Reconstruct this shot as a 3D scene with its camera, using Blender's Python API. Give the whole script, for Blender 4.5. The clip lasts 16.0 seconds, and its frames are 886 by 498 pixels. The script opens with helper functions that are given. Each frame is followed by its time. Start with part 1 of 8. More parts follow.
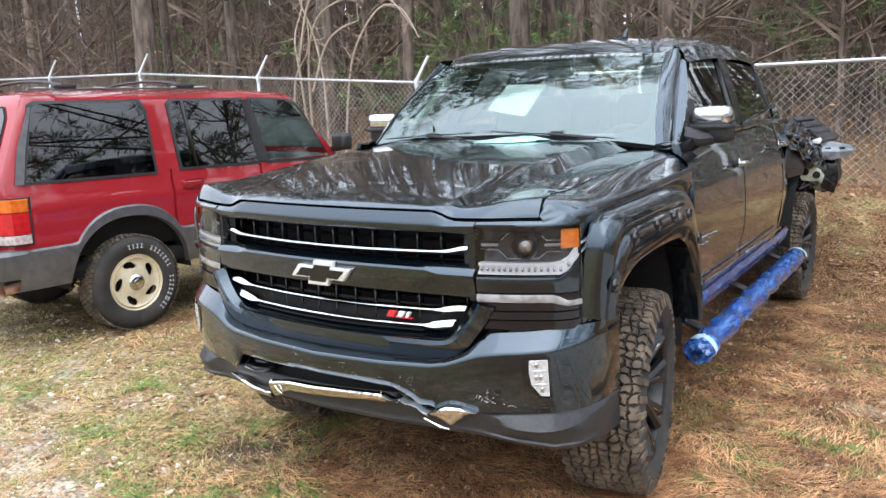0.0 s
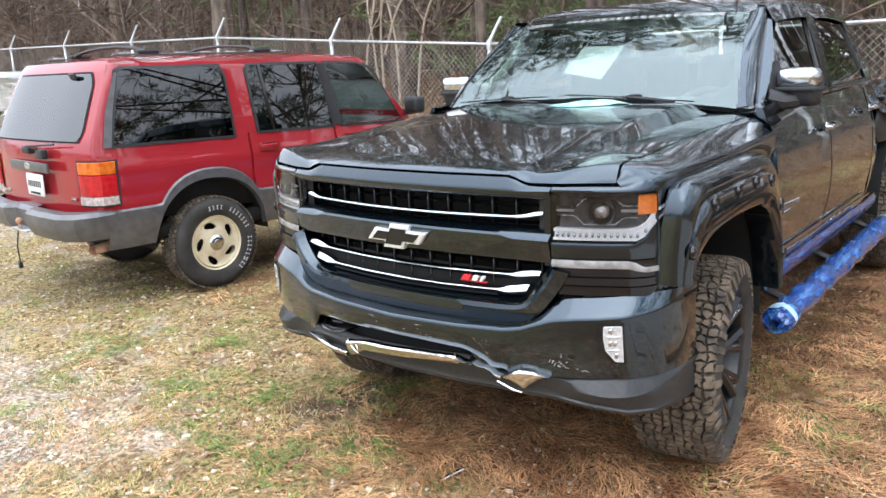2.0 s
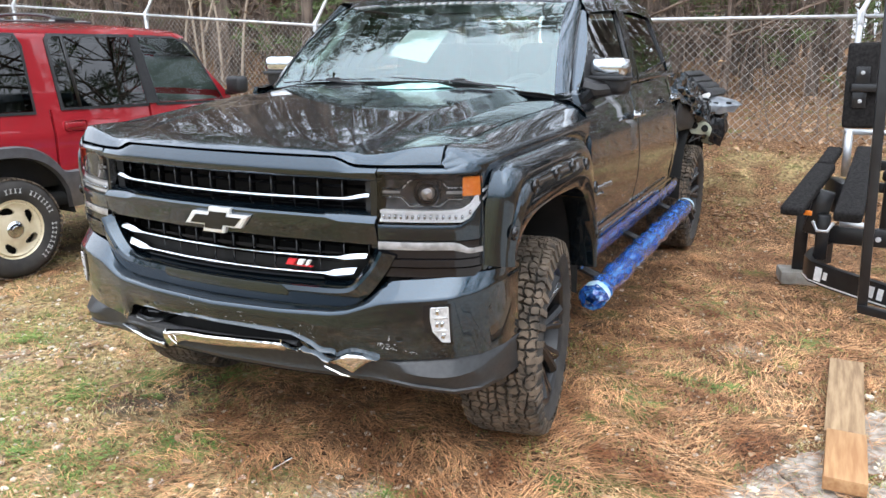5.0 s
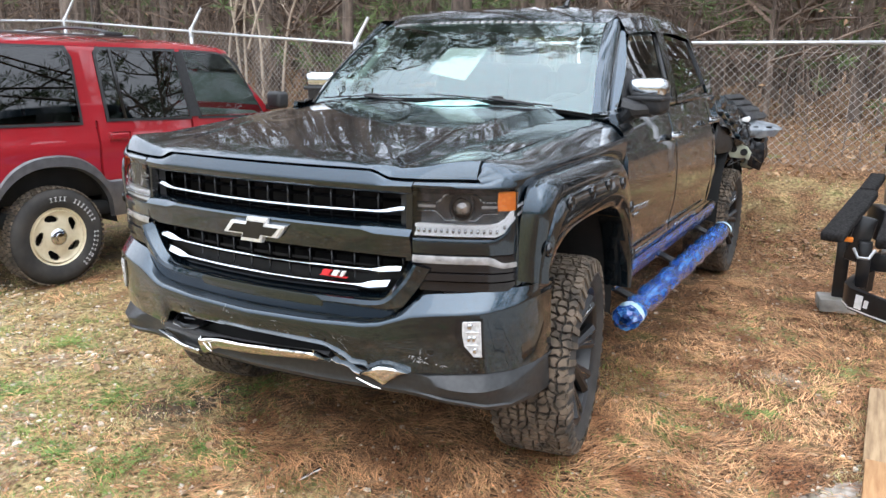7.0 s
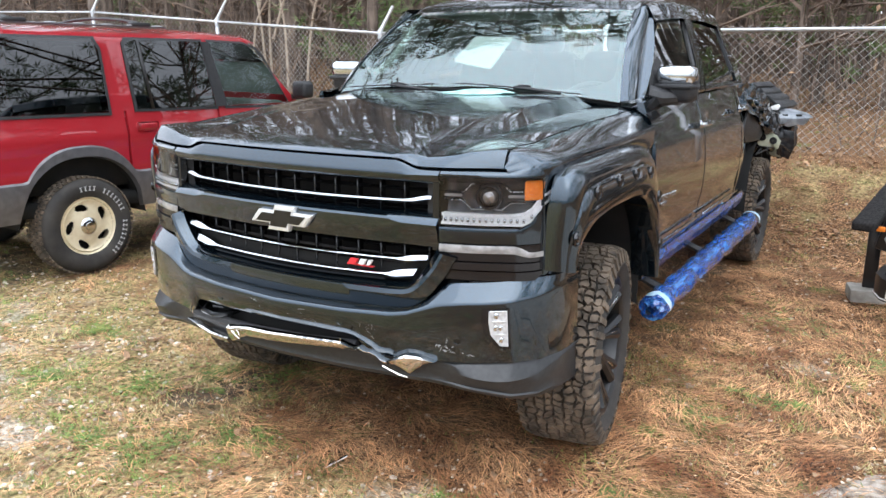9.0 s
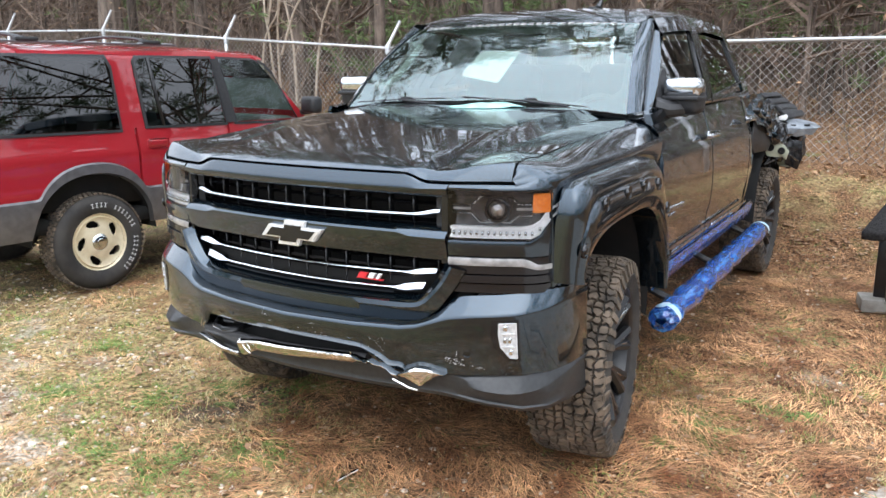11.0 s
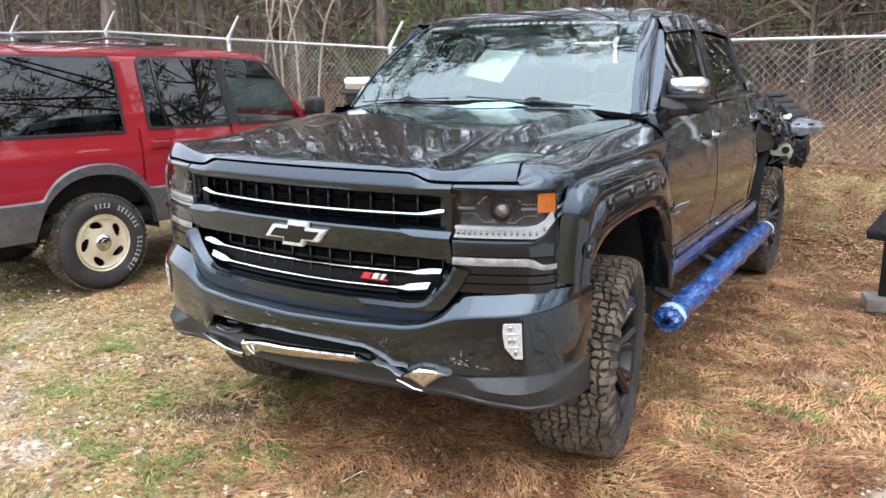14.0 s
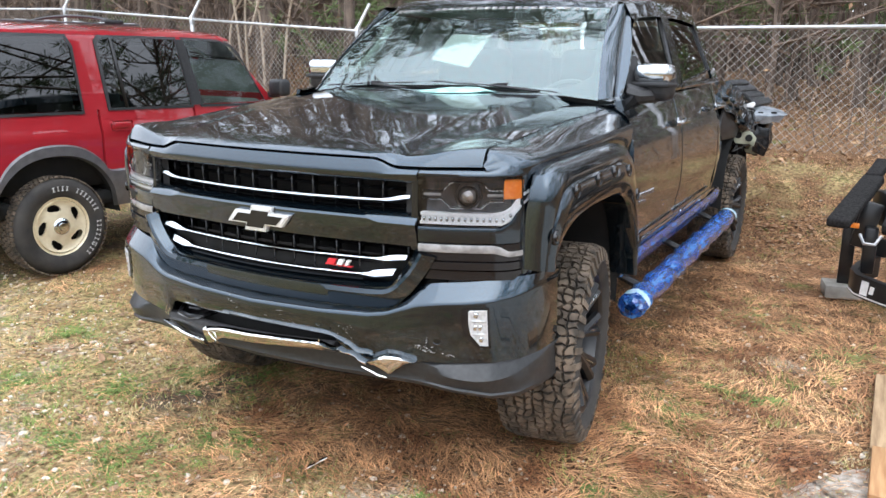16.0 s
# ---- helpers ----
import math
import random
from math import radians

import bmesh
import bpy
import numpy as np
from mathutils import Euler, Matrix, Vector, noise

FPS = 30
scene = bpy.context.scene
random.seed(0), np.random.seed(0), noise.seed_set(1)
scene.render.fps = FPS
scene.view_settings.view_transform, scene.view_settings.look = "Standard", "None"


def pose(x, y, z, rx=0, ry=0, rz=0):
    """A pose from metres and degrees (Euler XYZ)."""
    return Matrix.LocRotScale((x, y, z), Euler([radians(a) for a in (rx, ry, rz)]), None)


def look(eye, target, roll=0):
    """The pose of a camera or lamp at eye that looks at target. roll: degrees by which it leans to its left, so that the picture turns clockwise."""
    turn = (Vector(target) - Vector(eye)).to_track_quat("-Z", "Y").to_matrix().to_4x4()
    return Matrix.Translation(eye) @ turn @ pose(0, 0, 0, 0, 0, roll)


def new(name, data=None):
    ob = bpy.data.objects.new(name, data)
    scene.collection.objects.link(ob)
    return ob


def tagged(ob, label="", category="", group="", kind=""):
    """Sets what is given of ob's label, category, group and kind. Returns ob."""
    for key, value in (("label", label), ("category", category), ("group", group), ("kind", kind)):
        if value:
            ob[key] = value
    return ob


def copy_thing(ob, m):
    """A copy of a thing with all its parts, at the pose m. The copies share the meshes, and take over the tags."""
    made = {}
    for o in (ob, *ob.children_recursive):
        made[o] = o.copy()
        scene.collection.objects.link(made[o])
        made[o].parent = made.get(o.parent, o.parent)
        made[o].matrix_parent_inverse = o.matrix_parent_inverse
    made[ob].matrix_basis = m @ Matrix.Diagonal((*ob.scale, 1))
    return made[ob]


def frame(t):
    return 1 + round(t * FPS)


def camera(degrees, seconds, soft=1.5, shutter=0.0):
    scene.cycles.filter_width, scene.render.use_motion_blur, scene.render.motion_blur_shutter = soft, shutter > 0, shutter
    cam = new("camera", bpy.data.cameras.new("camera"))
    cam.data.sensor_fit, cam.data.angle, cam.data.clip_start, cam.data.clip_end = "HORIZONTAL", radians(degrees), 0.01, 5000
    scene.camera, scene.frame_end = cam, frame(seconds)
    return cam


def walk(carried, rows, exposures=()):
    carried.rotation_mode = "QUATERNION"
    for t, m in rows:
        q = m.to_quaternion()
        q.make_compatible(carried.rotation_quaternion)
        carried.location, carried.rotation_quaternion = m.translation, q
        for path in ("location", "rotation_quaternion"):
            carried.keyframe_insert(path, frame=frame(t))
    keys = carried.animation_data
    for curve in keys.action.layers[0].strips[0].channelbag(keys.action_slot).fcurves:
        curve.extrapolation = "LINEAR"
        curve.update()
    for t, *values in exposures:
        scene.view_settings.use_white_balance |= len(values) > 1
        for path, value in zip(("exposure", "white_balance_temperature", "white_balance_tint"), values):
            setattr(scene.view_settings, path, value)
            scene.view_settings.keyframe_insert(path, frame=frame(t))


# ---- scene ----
cam = camera(58.0, 16.0)
PATH = [
    (0, (1.975, -2.104, 1.609), (0.897, -0.459, 1.248), -1.8),
    (0.5, (1.981, -2.127, 1.613), (0.796, -0.554, 1.267), -1.6),
    (1, (1.973, -2.135, 1.621), (0.701, -0.633, 1.269), -1.2),
    (1.5, (1.965, -2.137, 1.614), (0.675, -0.661, 1.215), -1.8),
    (2, (1.968, -2.131, 1.619), (0.758, -0.602, 1.173), -2.2),
    (2.5, (1.968, -2.123, 1.615), (0.833, -0.546, 1.141), -2.4),
    (3, (1.959, -2.116, 1.61), (0.887, -0.499, 1.127), -1.3),
    (3.5, (1.96, -2.11, 1.612), (0.949, -0.456, 1.12), -0.8),
    (4, (1.947, -2.097, 1.604), (1.001, -0.415, 1.079), -0.4),
    (4.2, (1.955, -2.1, 1.606), (1.048, -0.398, 1.076), -0.2),
    (6.3, (1.969, -2.086, 1.587), (1.136, -0.317, 1.168), 0.4),
    (6.5, (1.973, -2.103, 1.588), (1.11, -0.348, 1.166), 0.5),
    (7, (1.965, -2.107, 1.583), (1.037, -0.391, 1.142), 0.9),
    (7.5, (1.96, -2.11, 1.582), (1.002, -0.417, 1.12), 1.0),
    (8, (1.957, -2.111, 1.582), (0.98, -0.431, 1.11), 0.9),
    (8.5, (1.958, -2.114, 1.583), (0.975, -0.437, 1.11), 0.8),
    (9, (1.956, -2.112, 1.581), (0.98, -0.43, 1.114), 0.6),
    (9.5, (1.962, -2.119, 1.587), (0.982, -0.434, 1.14), 0.2),
    (12, (1.963, -2.127, 1.583), (0.955, -0.455, 1.146), 0.2),
    (12.5, (1.962, -2.13, 1.585), (0.956, -0.458, 1.145), 0.5),
    (13, (1.96, -2.129, 1.585), (0.952, -0.458, 1.149), 0.3),
    (13.5, (1.959, -2.129, 1.583), (0.945, -0.461, 1.145), 0.2),
    (14, (1.954, -2.119, 1.583), (0.949, -0.446, 1.148), -0.2),
    (14.5, (1.948, -2.111, 1.587), (0.97, -0.42, 1.158), -0.3),
    (15, (1.949, -2.106, 1.587), (0.989, -0.406, 1.157), -0.2),
    (15.5, (1.95, -2.106, 1.584), (0.997, -0.405, 1.139), 0.1),
    (16, (1.946, -2.098, 1.583), (1.017, -0.39, 1.111), 0.6),
]
walk(cam, [(t, look(eye, target, roll)) for t, eye, target, roll in PATH])

# ---- light ----
world = bpy.data.worlds.new("overcast")
world.use_nodes = True
scene.world = world
wn = world.node_tree
wn.nodes.clear()
sky = wn.nodes.new("ShaderNodeTexSky")
sky.sky_type = "NISHITA"
sky.sun_disc = False
sky.sun_elevation = radians(52)
sky.sun_rotation = radians(150)
sky.air_density, sky.dust_density, sky.ozone_density = 1.0, 4.0, 1.0
grey = wn.nodes.new("ShaderNodeHueSaturation")
grey.inputs["Saturation"].default_value = 0.25
wbg = wn.nodes.new("ShaderNodeBackground")
wbg.inputs["Strength"].default_value = 0.13
wout = wn.nodes.new("ShaderNodeOutputWorld")
cloud = wn.nodes.new("ShaderNodeMix")
cloud.data_type = "RGBA"
cloud.inputs["Factor"].default_value = 0.7
way = wn.nodes.new("ShaderNodeTexCoord")
split = wn.nodes.new("ShaderNodeSeparateXYZ")
wn.links.new(way.outputs["Generated"], split.inputs["Vector"])
lift = wn.nodes.new("ShaderNodeMapRange")  # an overcast sky is brighter overhead than at the horizon
lift.inputs["To Min"].default_value, lift.inputs["To Max"].default_value = 0.85, 2.55
wn.links.new(split.outputs["Z"], lift.inputs["Value"])
white = wn.nodes.new("ShaderNodeVectorMath")
white.operation = "SCALE"
white.inputs[0].default_value = (23.4, 25.5, 29.2)
wn.links.new(lift.outputs["Result"], white.inputs["Scale"])
wn.links.new(white.outputs["Vector"], cloud.inputs["B"])
wn.links.new(sky.outputs[0], grey.inputs["Color"])
wn.links.new(grey.outputs[0], cloud.inputs["A"])
wn.links.new(cloud.outputs["Result"], wbg.inputs["Color"])
wn.links.new(wbg.outputs[0], wout.inputs["Surface"])
sun_data = bpy.data.lights.new("sun", "SUN")
sun_data.energy, sun_data.angle, sun_data.color = 0.9, radians(50), (1.0, 0.975, 0.94)
sun = new("sun", sun_data)
sun.matrix_world = look((6, -12, 20), (0, 0, 0))
scene.view_settings.exposure = -0.5


# ---- materials ----
def material(name, color, rough=0.5, metal=0.0, color2=None, scale=8.0, detail=6.0, bump=0.0, bump_scale=40.0,
             coat=0.0, spread=(0.35, 0.65), rand=0.0, spec=0.5, stretch=None, rough2=None, island=False):
    """A node material: two colours mixed by noise, fine relief, optional clear coat and change from piece to piece."""
    m = bpy.data.materials.new(name)
    m.use_nodes = True
    nt = m.node_tree
    b = nt.nodes["Principled BSDF"]
    b.inputs["Roughness"].default_value = rough
    b.inputs["Metallic"].default_value = metal
    b.inputs["Coat Weight"].default_value = coat
    b.inputs["Coat Roughness"].default_value = 0.025
    b.inputs["Coat IOR"].default_value = 1.6
    b.inputs["Specular IOR Level"].default_value = spec
    tc = nt.nodes.new("ShaderNodeTexCoord")
    src = tc.outputs["Object"]
    if stretch:
        mp = nt.nodes.new("ShaderNodeMapping")
        mp.inputs["Scale"].default_value = stretch
        nt.links.new(src, mp.inputs["Vector"])
        src = mp.outputs["Vector"]
    out = None
    if color2:
        n = nt.nodes.new("ShaderNodeTexNoise")
        n.inputs["Scale"].default_value, n.inputs["Detail"].default_value = scale, detail
        nt.links.new(src, n.inputs["Vector"])
        r = nt.nodes.new("ShaderNodeValToRGB")
        r.color_ramp.elements[0].position, r.color_ramp.elements[1].position = spread
        r.color_ramp.elements[0].color, r.color_ramp.elements[1].color = (*color, 1), (*color2, 1)
        nt.links.new(n.outputs["Fac"], r.inputs["Fac"])
        out = r.outputs["Color"]
        if rough2 is not None:
            mr = nt.nodes.new("ShaderNodeMapRange")
            mr.inputs["To Min"].default_value, mr.inputs["To Max"].default_value = rough, rough2
            mr.inputs["From Min"].default_value, mr.inputs["From Max"].default_value = spread
            nt.links.new(n.outputs["Fac"], mr.inputs["Value"])
            nt.links.new(mr.outputs["Result"], b.inputs["Roughness"])
    if rand:
        oi = nt.nodes.new("ShaderNodeNewGeometry" if island else "ShaderNodeObjectInfo")
        hs = nt.nodes.new("ShaderNodeHueSaturation")
        mr = nt.nodes.new("ShaderNodeMapRange")
        mr.inputs["To Min"].default_value, mr.inputs["To Max"].default_value = 1 - rand, 1 + rand
        nt.links.new(oi.outputs["Random Per Island" if island else "Random"], mr.inputs["Value"])
        nt.links.new(mr.outputs["Result"], hs.inputs["Value"])
        if out:
            nt.links.new(out, hs.inputs["Color"])
        else:
            hs.inputs["Color"].default_value = (*color, 1)
        out = hs.outputs["Color"]
    if out:
        nt.links.new(out, b.inputs["Base Color"])
    else:
        b.inputs["Base Color"].default_value = (*color, 1)
    if bump:
        n2 = nt.nodes.new("ShaderNodeTexNoise")
        n2.inputs["Scale"].default_value, n2.inputs["Detail"].default_value = bump_scale, 4.0
        nt.links.new(src, n2.inputs["Vector"])
        bp = nt.nodes.new("ShaderNodeBump")
        bp.inputs["Strength"].default_value, bp.inputs["Distance"].default_value = bump, 0.01
        nt.links.new(n2.outputs["Fac"], bp.inputs["Height"])
        nt.links.new(bp.outputs["Normal"], b.inputs["Normal"])
    return m


def glass_material(name, tint, rough=0.0, alpha=0.35, gloss=(1, 1, 1)):
    """Thin automotive glass: a clear mirror-like sheet over a tinted see-through one."""
    m = bpy.data.materials.new(name)
    m.use_nodes = True
    nt = m.node_tree
    nt.nodes.clear()
    o = nt.nodes.new("ShaderNodeOutputMaterial")
    tr = nt.nodes.new("ShaderNodeBsdfTransparent")
    tr.inputs["Color"].default_value = (*tint, 1)
    gl = nt.nodes.new("ShaderNodeBsdfGlossy")
    gl.inputs["Roughness"].default_value = rough
    gl.inputs["Color"].default_value = (*gloss, 1)
    fr = nt.nodes.new("ShaderNodeFresnel")
    fr.inputs["IOR"].default_value = 1.0 + alpha * 2
    mx = nt.nodes.new("ShaderNodeMixShader")
    nt.links.new(fr.outputs[0], mx.inputs["Fac"])
    nt.links.new(tr.outputs[0], mx.inputs[1])
    nt.links.new(gl.outputs[0], mx.inputs[2])
    nt.links.new(mx.outputs[0], o.inputs["Surface"])
    return m


# ---- mesh helpers ----
def link(name, me, mat, parent=None, label="", smooth=True):
    if mat is not None:
        for mm in (mat if isinstance(mat, (list, tuple)) else (mat,)):
            me.materials.append(mm)
    if smooth:
        me.polygons.foreach_set("use_smooth", np.ones(len(me.polygons), dtype=bool))
    ob = new(name, me)
    if parent is not None:
        ob.parent = parent
    if label:
        ob["label"] = label
    return ob


def raw(name, verts, faces, mat, parent=None, label="", smooth=True):
    me = bpy.data.meshes.new(name)
    me.from_pydata([tuple(v) for v in verts], [], [tuple(f) for f in faces])
    me.update()
    return link(name, me, mat, parent, label, smooth)


def part(name, bm, mat, parent=None, label="", smooth=True, angle=35, turn=True):
    """One mesh object out of a bmesh, under a thing or a part."""
    if turn:
        bmesh.ops.recalc_face_normals(bm, faces=bm.faces)
    if smooth:
        for e in bm.edges:
            if len(e.link_faces) == 2 and e.calc_face_angle(0) > radians(angle):
                e.smooth = False
    me = bpy.data.meshes.new(name)
    bm.to_mesh(me)
    bm.free()
    return link(name, me, mat, parent, label, smooth)


def empty(name, m=None, label="", category="", group="", kind=""):
    ob = new(name)
    ob.empty_display_size = 0.1
    if m is not None:
        ob.matrix_world = m
    return tagged(ob, label, category, group, kind)


def box(bm, c, s, rot=(0, 0, 0), bevel=0.0, seg=2):
    """A box with rounded edges, added to bm."""
    r = bmesh.ops.create_cube(bm, size=1.0)
    vs = r["verts"]
    bmesh.ops.scale(bm, vec=s, verts=vs)
    if bevel:
        es = list({e for v in vs for e in v.link_edges})
        b = bmesh.ops.bevel(bm, geom=es, offset=bevel, segments=seg, affect="EDGES", profile=0.5)
        vs = list({v for f in b["faces"] for v in f.verts} | {v for v in vs if v.is_valid})
    m = pose(*c, *rot)
    bmesh.ops.transform(bm, matrix=m, verts=vs)
    return vs


def tube_path(bm, pts, r, n=8, cap=True, flat=1.0):
    """A round tube along points; r a number or one per point."""
    pts = [Vector(p) for p in pts]
    rs = r if isinstance(r, (list, tuple)) else [r] * len(pts)
    rings = []
    ref = None
    for i, p in enumerate(pts):
        t = (pts[min(i + 1, len(pts) - 1)] - pts[max(i - 1, 0)]).normalized()
        if ref is None:
            ref = Vector((0, 0, 1)) if abs(t.z) < 0.9 else Vector((1, 0, 0))
        a = t.cross(ref).normalized()
        b = a.cross(t).normalized()
        ref = b
        rings.append([bm.verts.new(p + a * (rs[i] * math.cos(2 * math.pi * k / n)) + b * (flat * rs[i] * math.sin(2 * math.pi * k / n))) for k in range(n)])
    for i in range(len(rings) - 1):
        for k in range(n):
            bm.faces.new((rings[i][k], rings[i][(k + 1) % n], rings[i + 1][(k + 1) % n], rings[i + 1][k]))
    if cap:
        bm.faces.new(rings[0][::-1])
        bm.faces.new(rings[-1])


def sheet(bm, rows, closed=False):
    """Faces between rows of points (equal count)."""
    vs = [[bm.verts.new(p) for p in row] for row in rows]
    n = len(vs[0])
    for i in range(len(vs) - 1):
        for k in range(n if closed else n - 1):
            bm.faces.new((vs[i][k], vs[i][(k + 1) % n], vs[i + 1][(k + 1) % n], vs[i + 1][k]))
    return vs


def thick(bm, t):
    """Gives all open sheets of bm a thickness."""
    bmesh.ops.recalc_face_normals(bm, faces=bm.faces)
    bmesh.ops.solidify(bm, geom=bm.faces[:], thickness=t)


def slab(bm, pts, depth, bevel=0.0):
    """A flat outline of points pushed by the vector depth, with bevelled edges."""
    a = [bm.verts.new(p) for p in pts]
    f = bm.faces.new(a)
    r = bmesh.ops.extrude_face_region(bm, geom=[f])
    vs = [v for v in r["geom"] if isinstance(v, bmesh.types.BMVert)]
    bmesh.ops.translate(bm, vec=depth, verts=vs)
    if bevel:
        es = list({e for v in a + vs for e in v.link_edges})
        bmesh.ops.bevel(bm, geom=es, offset=bevel, segments=2, affect="EDGES", profile=0.5)


def lathe(bm, prof, n=48, m=None):
    """A profile of (radius, along) turned round the x axis."""
    rings = []
    for r, h in prof:
        rings.append([(h, r * math.cos(2 * math.pi * k / n), r * math.sin(2 * math.pi * k / n)) for k in range(n)])
    before = set(bm.verts)
    sheet(bm, rings, closed=True)
    if m is not None:
        bmesh.ops.transform(bm, matrix=m, verts=[v for v in bm.verts if v not in before])


def face_out(bm, way):
    """Turn every face of a pane so that it looks the given way."""
    bm.normal_update()
    bmesh.ops.reverse_faces(bm, faces=[f for f in bm.faces if f.normal.dot(Vector(way)) < 0])


def lerp(tab, v):
    """Smooth value from a table of (place, value) pairs."""
    if v <= tab[0][0]:
        return tab[0][1]
    for (a, p), (b, q) in zip(tab, tab[1:]):
        if v <= b:
            return p + (q - p) * (v - a) / (b - a)
    return tab[-1][1]


def smooth(a, b, v):
    u = min(1, max(0, (v - a) / (b - a)))
    return u * u * (3 - 2 * u)


# ---- the lie of the land ----
def fence_y(x):
    return 7.26 - 0.0647 * (x + 4.51)


def land(x, y):
    """Height of the ground: level where the vehicles stand, a bank up to the fence, woods rising behind."""
    left = 0.0
    d = -4.7 - x
    if d > 0:
        left = 0.065 * min(d, 6.5) + 0.02 * max(0, d - 6.5)
        left *= smooth(0, 1.5, d)
        left = min(left, 0.9)
    fy = fence_y(max(-30, min(30, x)))
    up = 0.64 * smooth(4.7, fy, y)
    back = 0.02 * max(0.0, min(y - fy, 120))
    return left * smooth(-6, -1, y) + up + back


# ---- materials of the place ----
bark = material("bark", (0.050, 0.038, 0.030), 0.95, color2=(0.185, 0.142, 0.112), scale=9, bump=0.8, bump_scale=30, rand=0.35, stretch=(1, 1, 0.25))
twig = material("twig", (0.080, 0.058, 0.044), 0.95, color2=(0.24, 0.175, 0.134), scale=3, rand=0.3, island=True)
pale_twig = material("pale_twig", (0.34, 0.27, 0.20), 0.85, color2=(0.46, 0.38, 0.30), scale=12)
pine_leaf = material("pine_leaf", (0.035, 0.07, 0.025), 0.7, color2=(0.08, 0.12, 0.04), scale=2.0)
holly_leaf = material("holly_leaf", (0.06, 0.11, 0.03), 0.7, color2=(0.14, 0.19, 0.06), scale=3.0, rand=0.4, island=True)
dry_leaf = material("dry_leaf", (0.20, 0.11, 0.06), 0.8, color2=(0.40, 0.26, 0.15), scale=5, rand=0.45, island=True)
straw = material("pine_straw", (0.20, 0.073, 0.026), 0.7, color2=(0.70, 0.39, 0.19), scale=3, rand=0.85, island=True)
hay_mat = material("dead_grass", (0.40, 0.30, 0.13), 0.75, color2=(0.66, 0.54, 0.29), scale=2.2, rand=0.4, island=True)
grass_mat = material("grass", (0.10, 0.20, 0.03), 0.65, color2=(0.30, 0.38, 0.09), scale=2.2, rand=0.35, island=True)
weed_mat = material("weed", (0.09, 0.17, 0.03), 0.6, color2=(0.20, 0.30, 0.065), scale=6, rand=0.3, island=True)
husk_mat = material("husk", (0.34, 0.22, 0.12), 0.8, color2=(0.66, 0.50, 0.32), scale=6, rand=0.5, island=True)
stone_mat = material("pebble", (0.40, 0.34, 0.26), 0.8, color2=(0.72, 0.65, 0.54), scale=14, rand=0.3, island=True)
galv = material("galvanised", (0.45, 0.46, 0.47), 0.45, 0.6, color2=(0.62, 0.63, 0.64), scale=12)
barb_mat = material("barbed_wire", (0.10, 0.07, 0.055), 0.7, 0.3, color2=(0.20, 0.15, 0.12), scale=9)
wire_mat = material("wire", (0.27, 0.26, 0.24), 0.5, 0.4, color2=(0.44, 0.42, 0.39), scale=3)


